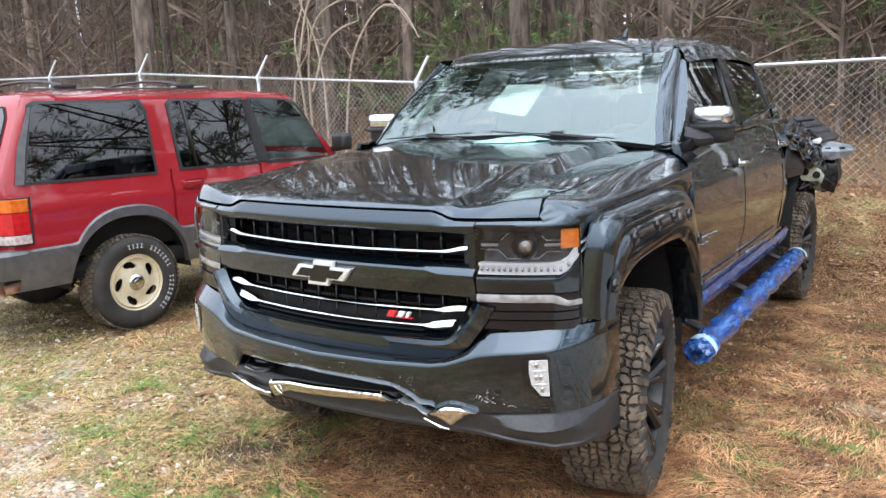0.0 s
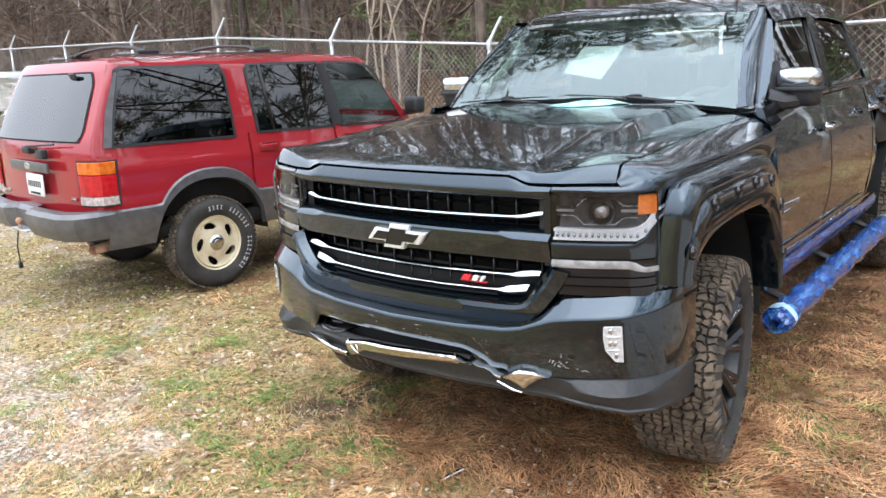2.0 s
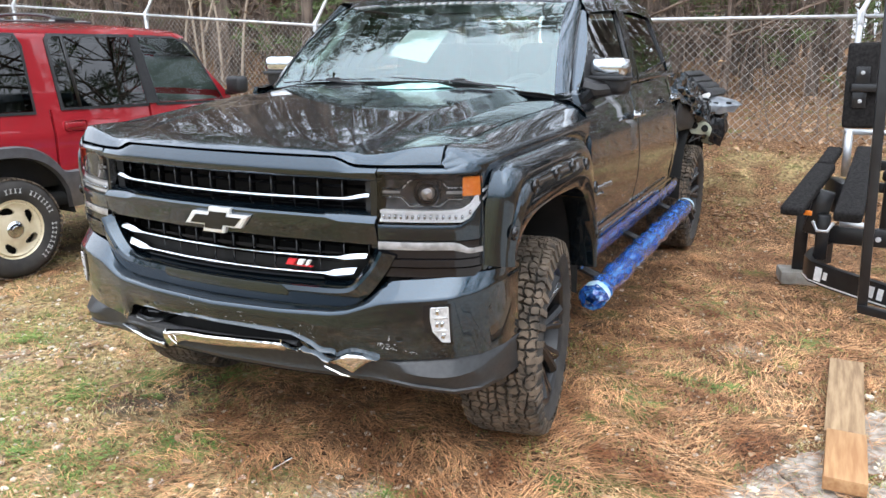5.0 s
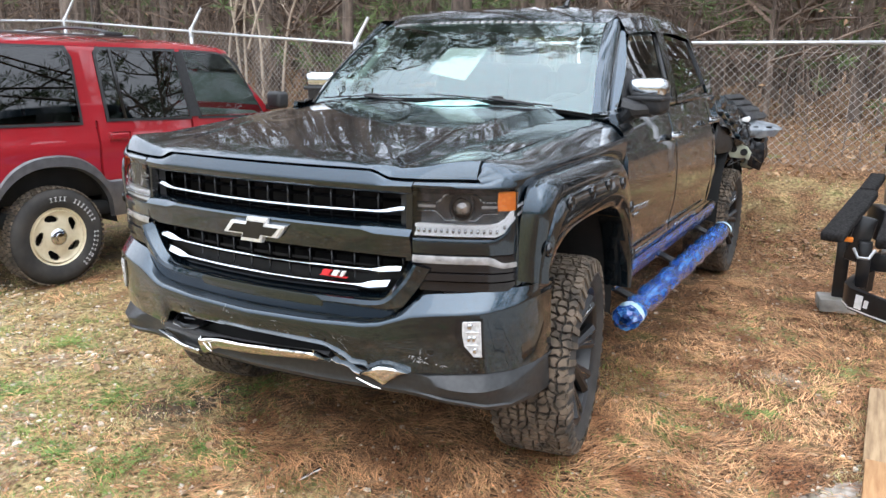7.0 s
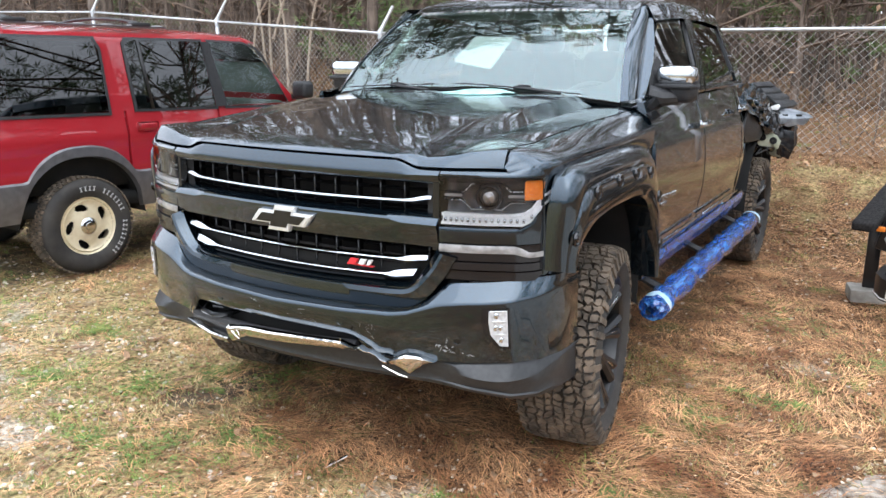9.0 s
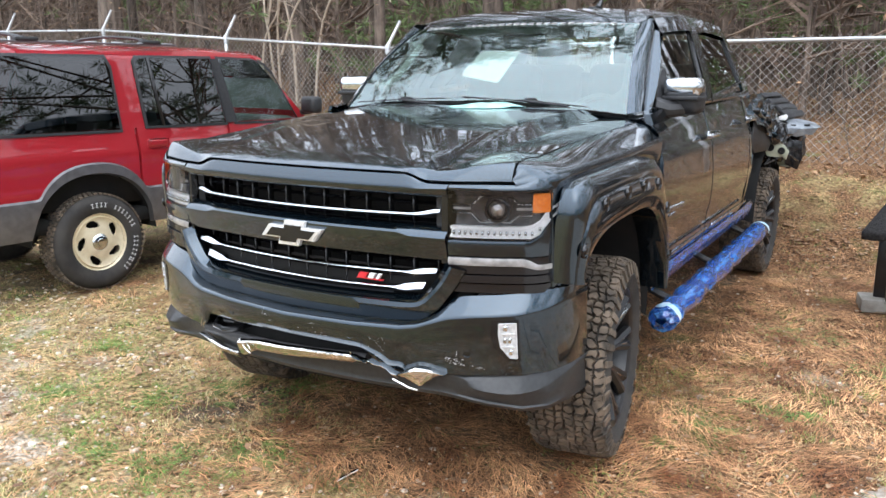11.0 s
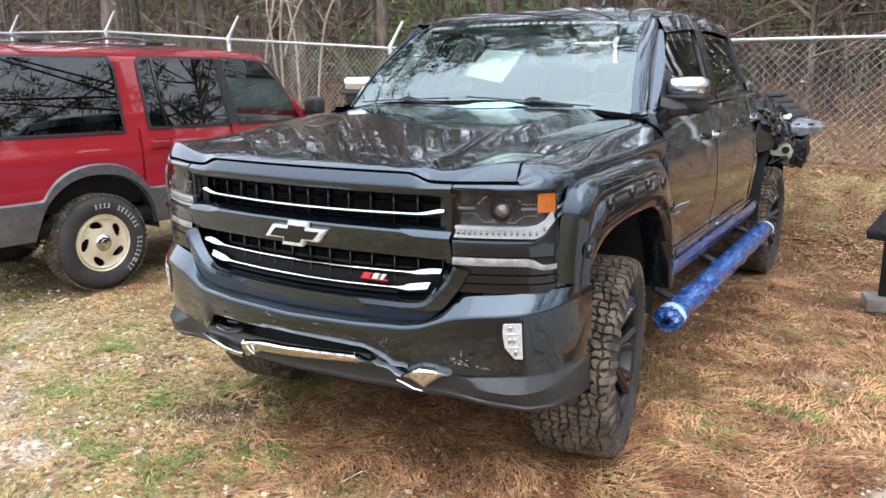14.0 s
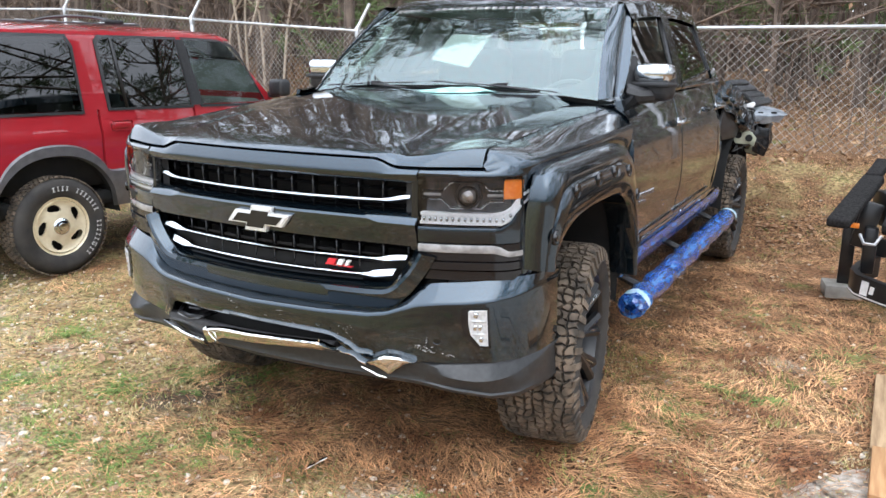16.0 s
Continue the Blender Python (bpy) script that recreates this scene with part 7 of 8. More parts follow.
def build_trailer():
    tr = empty("boat_trailer", None, "black boat trailer with carpeted bunks and tall guide post", "trailer")
    P = lambda name, bm, mat, parent=tr, label="", **k: part(name, bm, mat, parent, label, **k)
    # lower beam that bends round the corner
    bm = bmesh.new()
    path = [(2.02, 3.75, .26), (1.93, 3.62, .24), (1.895, 3.46, .225), (1.93, 3.36, .215), (2.05, 3.26, .205), (2.25, 3.11, .195), (2.50, 2.93, .185), (2.9, 2.65, .17)]
    rows = []
    for i, p in enumerate(path):
        a, b = Vector(path[max(0, i - 1)]), Vector(path[min(len(path) - 1, i + 1)])
        d = (b - a).normalized()
        n = d.cross(Vector((0, 0, 1))).normalized() * .022
        h = Vector((0, 0, .068))
        p = Vector(p)
        rows.append([p + n + h, p + n - h, p - n - h, p - n + h])
    sheet(bm, rows, closed=True)
    beam = P("lower_beam", bm, frame_black, label="glossy black curved frame beam with white lettering bars", angle=40)
    bm = bmesh.new()
    rows = []
    for i, p in enumerate(path[2:]):
        a, b = Vector(path[max(0, i + 1)]), Vector(path[min(len(path) - 1, i + 3)])
        n = (b - a).normalized().cross(Vector((0, 0, 1))).normalized() * .0245
        p = Vector(p)
        rows.append([p + n - Vector((0, 0, .050)), p + n - Vector((0, 0, .058))])
    sheet(bm, rows)
    thick(bm, .002)
    P("pin_stripe", bm, white_paint, beam)
    a, b = Vector(path[3]), Vector(path[6])
    d = (b - a).normalized()
    n = d.cross(Vector((0, 0, 1))).normalized() * .026
    for k, (w, h) in enumerate(((.050, .09), (.030, .05), (.030, .05), (.040, .07), (.040, .07), (.040, .07), (.040, .07), (.035, .07))):
        c = a + d * (.03 + k * .062)
        bm = bmesh.new()
        z = Vector((0, 0, h / 2))
        slab(bm, [c + n - z + d * .006, c + n - z + d * (w + .006), c + n + z + d * (w + .014), c + n + z + d * .014], tuple(n.normalized() * .003))
        P("lettering_bar", bm, white_paint, beam, smooth=False)
    # upright guide post and its foot
    bm = bmesh.new()
    box(bm, (2.185, 3.0, 1.15), (.055, .055, 2.10), (0, -1.9, 0), .006)
    post = P("guide_post", bm, frame_black, label="tall square black guide post")
    bm = bmesh.new()
    box(bm, (2.45, 2.86, .115), (.55, .05, .05), (0, 0, -28), .006)
    P("post_foot", bm, frame_black, post)
    bm = bmesh.new()
    box(bm, (2.085, 3.36, 1.378), (.185, .06, .50), (0, -1.5, 0), .022, 3)
    pad = P("guide_pad", bm, carpet, label="black carpeted guide pad")
    bm = bmesh.new()
    box(bm, (2.08, 3.318, 1.44), (.075, .012, .10), bevel=.004)
    box(bm, (2.075, 3.318, 1.30), (.075, .012, .10), bevel=.004)
    P("pad_plate", bm, frame_black, pad)
    for z in (1.455, 1.29):
        bm = bmesh.new()
        lathe(bm, [(.012, 0), (.012, .008), (.001, .010)], 8, pose(2.08, 3.312, z, 0, 0, -90))
        P("bolt", bm, galv, pad)
    bm = bmesh.new()
    box(bm, (2.30, 3.31, 1.368), (.55, .04, .045), bevel=.004)
    P("pad_arm", bm, frame_black, pad)
    # carpeted bunks
    for (a, b, w, h) in (((1.775, 3.20, .615), (1.935, 4.0, .80), .135, .06), ((2.09, 3.22, .60), (2.20, 4.25, .90), .16, .07), ((1.925, 4.05, .80), (1.985, 4.35, .88), .10, .06), ((2.33, 3.95, .76), (2.45, 4.35, .86), .10, .07)):
        bm = bmesh.new()
        a, b = Vector(a), Vector(b)
        d = (b - a)
        box(bm, (0, 0, 0), (w, d.length, h), bevel=.018, seg=3)
        bmesh.ops.transform(bm, matrix=Matrix.Translation((a + b) / 2) @ d.to_track_quat("Y", "Z").to_matrix().to_4x4(), verts=bm.verts)
        P("bunk", bm, carpet, label="bunk board covered in black carpet")
    # brackets and inner frame
    bm = bmesh.new()
    box(bm, (1.93, 3.62, .55), (.12, .05, .30), (0, 12, 0), .012)
    box(bm, (1.965, 3.55, .40), (.08, .06, .30), (0, 0, 0), .010)
    box(bm, (2.04, 3.90, .62), (.10, .30, .22), (0, 0, 20), .012)
    P("bunk_bracket", bm, frame_black)
    bm = bmesh.new()
    tube_path(bm, [(1.90, 3.44, .52), (1.93, 3.40, .47), (1.99, 3.40, .47), (2.02, 3.44, .52)], .010, 6)
    P("hook", bm, galv)
    bm = bmesh.new()
    box(bm, (1.868, 3.385, .582), (.05, .02, .032), bevel=.006)
    P("marker_light", bm, amber, label="small amber marker light")
    bm = bmesh.new()
    box(bm, (2.50, 3.80, .375), (1.10, .06, .12), bevel=.008)
    cross = P("cross_beam", bm, frame_black)
    bm = bmesh.new()
    tube_path(bm, [(2.06, 3.78, .452), (2.26, 3.78, .450)], .022, 10)
    P("galvanised_tube", bm, galv, cross)
    bm = bmesh.new()
    lathe(bm, [(.018, 0), (.018, .008), (.001, .010)], 8, pose(2.30, 3.768, .37, 0, 0, -90))
    P("bolt", bm, galv, cross)
    for z, y in ((.62, 4.4), (.78, 4.4)):
        bm = bmesh.new()
        box(bm, (2.5, y, z), (.75, .05, .07), bevel=.006)
        P("rear_beam", bm, frame_black)
    for x in (2.36, 2.62):
        bm = bmesh.new()
        box(bm, (x, 4.38, .58), (.06, .05, .62), bevel=.006)
        P("upright", bm, frame_black)
    bm = bmesh.new()
    tube_path(bm, [(2.03, 4.3, 1.02), (2.75, 4.3, 1.02)], .020, 10)
    tube_path(bm, [(2.06, 4.3, 1.03), (2.065, 4.3, .70)], .028, 10)
    P("winch_tube", bm, galv, label="galvanised cross tube")
    bm = bmesh.new()
    box(bm, (1.835, 3.92, .33), (.085, .085, .50), bevel=.008)
    jack = P("stand", bm, frame_black)
    bm = bmesh.new()
    box(bm, (1.83, 3.90, .035), (.24, .22, .09), (0, 0, 12), .012)
    blk = part("concrete_block", bm, concrete, None)
    tagged(blk, "pale grey concrete block under a trailer stand", "block")
    bm = bmesh.new()
    tube_path(bm, [(2.9, 3.0, .25), (2.9, 6.2, .30)], .05, 6)
    box(bm, (3.1, 4.6, .36), (1.0, .08, .08))
    P("side_frame", bm, frame_black)
    for x in (2.75,):
        bm = bmesh.new()
        lathe(bm, [(.18, -.08), (.27, -.095), (.30, -.05), (.30, .05), (.27, .095), (.18, .08)], 32, pose(2.98, 5.0, .30))
        P("tyre", bm, rubber)
    return tr


build_trailer()

# wooden board lying on the ground, with a fresh end piece
bm = bmesh.new()
box(bm, (2.140, 1.80, .030), (.155, .90, .038), (0, 0, -.6), .003)
board = part("wooden_board", bm, raw_wood, None)
tagged(board, "weathered sawn board lying on gravel beside the trailer", "board")
bm = bmesh.new()
box(bm, (2.138, 1.12, .040), (.150, .43, .055), (0, 0, -.6), .004)
board2 = part("wooden_block", bm, fresh_wood, None)
tagged(board2, "short fresh-cut orange wooden block on gravel", "board")

# broken slab of concrete in the near corner
edge_pts = [(1.35, .10), (1.46, .42), (1.56, .66), (1.66, .84), (1.79, 1.06), (1.92, 1.22), (2.06, 1.42), (2.22, 1.80), (2.40, 2.20), (2.7, 2.45), (3.4, 2.7), (5.0, 3.0)]
rnd = random.Random(8)
fine = []
for (a, b), (c, d) in zip(edge_pts, edge_pts[1:]):
    for k in range(6):
        u = k / 6
        fine.append((a + (c - a) * u + rnd.uniform(-.03, .03), b + (d - b) * u + rnd.uniform(-.03, .03)))
fine.append(edge_pts[-1])


def ground_z(x, y):
    near = smooth(12, 6, abs(x + 2)) * smooth(10, 6, abs(y - 3))
    return land(x, y) - .012 + near * (0.03 * noise.noise((x * 0.9, y * 0.9, 0)) + 0.014 * noise.noise((x * 4, y * 4, 3)) + 0.008 * noise.noise((x * 11, y * 11, 5)))


verts, faces = [], []
steps = [0, .015, .03, .06, .10, .15, .2, .26, .33, .42, .55, .7, .9, 1.2, 2, 4, 9]
for x, y in fine:
    for k, d in enumerate(steps):
        px_, py_ = x + .55 * d, y - .83 * d
        wob = .012 * noise.noise((px_ * 7, py_ * 7, 2)) + .010 * noise.noise((px_ * 2.2, py_ * 2.2, 9))
        verts.append((px_, py_, ground_z(px_, py_) - .010 + .016 * smooth(0, .12, d) + .035 * smooth(.9, 2.0, d) + wob))
n = len(steps)
for i in range(len(fine) - 1):
    for k in range(n - 1):
        faces.append((i * n + k, (i + 1) * n + k, (i + 1) * n + k + 1, i * n + k + 1))
pavement = raw("pavement", verts, faces, material("old_concrete", (0.20, 0.165, 0.13), 0.95, color2=(0.50, 0.44, 0.375), scale=22, detail=12, bump=0.9, bump_scale=90), smooth=True)
tagged(pavement, "broken pale concrete edge strewn with grit", "pavement", kind="structure")


# ---- parked cars far left ----
def build_sedan():
    m = pose(-9.75, 2.75, land(-9.75, 2.75) - .04, 0, 0, -68)
    car = empty("sedan", m, "beige sedan parked beyond the red vehicle", "car")
    P = lambda name, bm, mat, parent=car, label="", **k: part(name, bm, mat, parent, label, **k)
    # x across, y forward
    prof = [(-2.3, .62), (-2.2, .92), (-1.5, .98), (-.85, 1.36), (-.2, 1.44), (.4, 1.40), (1.05, 1.02), (1.9, .92), (2.25, .75), (2.3, .5)]
    bm = bmesh.new()
    rows = []
    for y in [-2.3 + 4.6 * i / 60 for i in range(61)]:
        top = min(lerp(prof, y), 1.0) if -1.5 < y < 1.1 else lerp(prof, y)
        ws_ = .87 * (1 - .1 * smooth(1.8, 2.3, abs(y)))
        b = .22
        for cy in (-1.35, 1.4):
            if abs(y - cy) < .36:
                b = .22 + math.sqrt(.36 ** 2 - (y - cy) ** 2)
        row = [(-ws_ * .96, y, b)]
        row += [(-ws_, y, max(b, .45)), (-ws_ * 1.01, y, max(b, .7)), (-ws_ * .97, y, top - .06), (-ws_ * .85, y, top), (0, y, top + .03), (ws_ * .85, y, top), (ws_ * .97, y, top - .06), (ws_ * 1.01, y, max(b, .7)), (ws_, y, max(b, .45)), (ws_ * .96, y, b)]
        rows.append(row)
    sheet(bm, rows)
    P("body", bm, gold_paint)
    bm = bmesh.new()
    rows = []
    for y in [-1.45 + 2.5 * i / 24 for i in range(25)]:
        z = lerp(prof, y)
        rows.append([(-.82, y, .99), (-.60, y, max(.99, z - .04)), (0, y, max(1.0, z)), (.60, y, max(.99, z - .04)), (.82, y, .99)])
    sheet(bm, rows)
    P("roof", bm, gold_paint)
    for s in (-1, 1):
        for o in ([(-.95, 1.02), (-.05, 1.02), (-.05, 1.33), (-.72, 1.31)], [(.03, 1.02), (.98, 1.02), (.45, 1.31), (.03, 1.33)]):
            bm = bmesh.new()
            vs = [bm.verts.new((s * (.835 - .56 * (z - .99)), y, z)) for y, z in o]
            bm.faces.new(vs)
            thick(bm, .01)
            P("window", bm, tint_glass)
            bm = bmesh.new()
            vs = [bm.verts.new((s * (.825 - .56 * (z - .99)), y, z)) for y, z in o]
            bm.faces.new(vs)
            thick(bm, .004)
            P("window_backing", bm, dash_mat)
        bm = bmesh.new()
        box(bm, (s * .96, .88, 1.05), (.17, .10, .12), bevel=.03)
        P("side_mirror", bm, gold_paint)
        bm = bmesh.new()
        box(bm, (s * .885, 0, .60), (.02, 2.5, .05), bevel=.006)
        P("side_moulding", bm, gold_paint)
        for y in (-1.35, 1.4):
            bm = bmesh.new()
            lathe(bm, [(.01, .03), (.19, .05), (.20, .08), (.28, .09), (.31, .05), (.31, -.09)], 32, pose(s * .78, y, .31, 0, 0, 0 if s > 0 else 180))
            P("wheel", bm, rubber)
    bm = bmesh.new()
    box(bm, (0, 0, .28), (1.55, 3.9, .16))
    P("underbody", bm, dark_void)


def build_far_pickup():
    m = pose(-14.6, 5.0, land(-14.6, 5.0) - .02, 0, 0, -82)
    car = empty("camper_pickup", m, "white and silver old pickup with a canopy, parked by the fence", "pickup truck")
    P = lambda name, bm, mat, parent=car, label="", **k: part(name, bm, mat, parent, label, **k)
    ground_z = 0
    bm = bmesh.new()
    box(bm, (0, 0, .62), (1.85, 5.2, .62), bevel=.06, seg=3)
    P("body", bm, silver_paint)
    bm = bmesh.new()
    box(bm, (0, -.9, 1.05), (1.70, 2.9, .52), bevel=.09, seg=3)
    P("canopy", bm, silver_paint)
    bm = bmesh.new()
    box(bm, (0, -.9, 1.32), (1.76, 3.0, .04), bevel=.015)
    P("canopy_rim", bm, galv)
    bm = bmesh.new()
    box(bm, (0, 1.05, 1.08), (1.60, 1.1, .46), bevel=.12, seg=3)
    P("cab", bm, silver_paint)
    for s in (-1, 1):
        bm = bmesh.new()
        slab(bm, [(s * .845, -1.6, .98), (s * .845, .2, .98), (s * .83, .2, 1.20), (s * .83, -1.5, 1.22)], (s * .015, 0, 0), .01)
        P("canopy_window", bm, gloss_black)
        for y in (-1.5, 1.7):
            bm = bmesh.new()
            lathe(bm, [(.01, .03), (.19, .05), (.20, .08), (.30, .09), (.35, .05), (.35, -.09)], 24, pose(s * .82, y, .34, 0, 0, 0 if s > 0 else 180))
            P("wheel", bm, rubber)


build_sedan()
build_far_pickup()


# ---- woods ----
def trunk_mesh(seed, h, r, lean=.4):
    rnd = random.Random(seed)
    pts, rs = [], []
    a = rnd.uniform(0, 6.28)
    for i in range(11):
        u = i / 10
        pts.append((lean * u * u * math.cos(a) + .10 * math.sin(3 * u + a), lean * u * u * math.sin(a) + .10 * math.cos(4 * u + a), h * u - .3))
        rs.append(r * (1.25 - .25 * min(1, u * 10)) * (1 - .80 * u))
    return pts, rs


def twigs(bm, rnd, start, d, L, r, depth, sides=4):
    """A branch that bends, thins out and forks."""
    p = Vector(start)
    d = Vector(d).normalized()
    pts, rs = [p.copy()], [r]
    n = 4
    for i in range(n):
        d = (d + Vector((rnd.gauss(0, .16), rnd.gauss(0, .16), rnd.gauss(.03, .12)))).normalized()
        p = p + d * L / n
        pts.append(p.copy())
        rs.append(r * (1 - .8 * (i + 1) / n))
    tube_path(bm, pts, rs, sides, cap=False)
    if depth:
        for k in range(rnd.randint(2, 4)):
            i = rnd.randint(1, n)
            side = Vector((rnd.gauss(0, 1), rnd.gauss(0, 1), rnd.gauss(.2, .5))).normalized()
            twigs(bm, rnd, pts[i], d * .6 + side, L * rnd.uniform(.4, .65), rs[min(i, n - 1)] * .7 + .001, depth - 1, 3)


def tufts(rnd, centres, size, n, verts, faces, slim=.10):
    """Bursts of thin needle-like blades round points."""
    for c in centres:
        for k in range(n):
            d = Vector((rnd.gauss(0, 1), rnd.gauss(0, 1), rnd.gauss(.15, .7))).normalized()
            w = d.cross(Vector((rnd.gauss(0, 1), rnd.gauss(0, 1), rnd.gauss(0, 1)))).normalized() * size * slim
            L = size * rnd.uniform(.6, 1.2)
            i = len(verts)
            c2 = c + d * L * .15
            verts += [c2 - w * .4, c2 + w * .4, c + d * L * .6 + w, c + d * L, c + d * L * .6 - w]
            faces.append((i, i + 1, i + 2, i + 3, i + 4))


def make_pine(seed, h, r, first, limbs=26, reach=1.0, blades=9, size=.38, slim=.10):
    rnd = random.Random(seed)
    tree = empty("pine_tree", pose(0, 0, 0), "tall pine with a straight scaly trunk in the woods", "tree", "trees of the woods")
    pts, rs = trunk_mesh(seed, h, r)
    bm = bmesh.new()
    tube_path(bm, pts, rs, 10, cap=False)
    for k in range(10):
        u = rnd.uniform(.12, .5)
        i = int(u * 10)
        p = Vector(pts[i]).lerp(Vector(pts[i + 1]), u * 10 - i)
        a = rnd.uniform(0, 6.28)
        twigs(bm, rnd, p, (math.cos(a), math.sin(a), rnd.uniform(-.3, .3)), rnd.uniform(.5, 1.8), .018, 1, 3)
    part("trunk", bm, bark, tree)
    verts, faces = [], []
    bm = bmesh.new()
    for k in range(limbs):
        u = rnd.uniform(first, 1.0)
        i = min(9, int(u * 10))
        p = Vector(pts[i]).lerp(Vector(pts[i + 1]), u * 10 - i)
        a = rnd.uniform(0, 6.28)
        L = rnd.uniform(1.4, 3.4) * (1.25 - u) / .55 * reach
        d = Vector((math.cos(a), math.sin(a), rnd.uniform(-.1, .45)))
        q = p + d * L
        tube_path(bm, [p, p.lerp(q, .5) - Vector((0, 0, .08)), q], [.04 * (1.2 - u), .025, .008], 3, cap=False)
        for j in range(int(7 * reach ** 1.5)):
            c = p.lerp(q, rnd.uniform(.3, 1.05)) + Vector((rnd.gauss(0, .3), rnd.gauss(0, .3), rnd.gauss(.05, .2)))
            tufts(rnd, [c], size, blades, verts, faces, slim)
    part("limbs", bm, bark, tree)
    raw("crown", verts, faces, pine_leaf, tree, "dark green needle clumps", smooth=False)
    return tree


def make_bare(seed, h, r):
    rnd = random.Random(seed)
    tree = empty("bare_tree", pose(0, 0, 0), "slender leafless tree with grey-brown bark in the woods", "tree", "trees of the woods")
    pts, rs = trunk_mesh(seed, h, r, 1.0)
    bm = bmesh.new()
    tube_path(bm, pts, rs, 8, cap=False)
    part("trunk", bm, bark, tree)
    bm = bmesh.new()
    for k in range(44):
        u = rnd.uniform(.10, .98)
        i = min(9, int(u * 10))
        p = Vector(pts[i]).lerp(Vector(pts[i + 1]), u * 10 - i)
        a = rnd.uniform(0, 6.28)
        twigs(bm, rnd, p, (math.cos(a), math.sin(a), rnd.uniform(.2, 1.0)), rnd.uniform(.8, 3.0) * (1.2 - .6 * u), .038 * (1.15 - u), 2, 3)
    part("crown", bm, twig, tree, "bare twigs")
    return tree


pines = [make_pine(s, h, r, f) for s, h, r, f in ((1, 23, .14, .46), (2, 26, .18, .52), (3, 20, .11, .42), (4, 24, .15, .46))]
bares = [make_bare(s, h, r) for s, h, r in ((11, 11, .06), (12, 14, .085), (13, 9, .04), (14, 12, .05))]


old_pine = make_pine(5, 24, .24, .36, 95, 1.7)
old_pine.matrix_basis = pose(-12.3, 8.9, .9)
tagged(old_pine, "old pine with a broad dark crown beyond the fence", "tree", "trees of the woods")


# low-crowned pines across the yard
yard_pine = make_pine(6, 17, .2, .24, 50, 1.4, 26, .30, .035)
yard_pine.matrix_basis = pose(10.5, 8.6, .4)
for x, y, a in ((13.5, 4.2, 130), (8.2, 13.2, 220), (15.5, -3.0, 40)):
    copy_thing(yard_pine, pose(x, y, .3, 0, 0, a))


def plant(kinds, spots, rnd):
    used = set()
    for x, y in spots:
        k = rnd.randrange(len(kinds))
        s = rnd.uniform(.8, 1.2)
        src = kinds[k]
        src.scale = (s, s, s * rnd.uniform(.9, 1.1))
        m = pose(x, y, land(x, y), 0, 0, rnd.uniform(0, 360))
        if k not in used:
            used.add(k)
            src.matrix_basis = m @ Matrix.Diagonal((*src.scale, 1))
        else:
            copy_thing(src, m)


rnd = random.Random(21)
spots_p, spots_b = [], []
for k in range(120):
    x = rnd.uniform(-46, 22)
    y = fence_y(x) + 4.5 + 26 * rnd.random() ** 1.2
    spots_p.append((x, y))
for k in range(150):
    x = rnd.uniform(-46, 22)
    y = fence_y(x) + 2.6 + 24 * rnd.random() ** 1.2
    spots_b.append((x, y))
# trees across the yard, which the doors and side windows mirror
for k in range(6):
    a = radians(rnd.uniform(-48, 34))
    d = rnd.uniform(22, 30)
    x, y = 1 + d * math.cos(a), -2 + d * math.sin(a)
    if y < 8:
        (spots_p if k % 3 else spots_b).append((x, y))
spots_p += [(-6.4, 9.6), (-8.6, 10.2), (-4.1, 9.4), (-10.8, 9.8), (-13.0, 9.9), (-2.2, 10.8)]
open_side = lambda q: q[0] < 9 or q[1] < 8 or math.atan2(q[1], q[0]) > radians(58)
spots_p, spots_b = [q for q in spots_p if open_side(q)], [q for q in spots_b if open_side(q)]
plant(pines, spots_p, rnd)
plant(bares, spots_b, rnd)


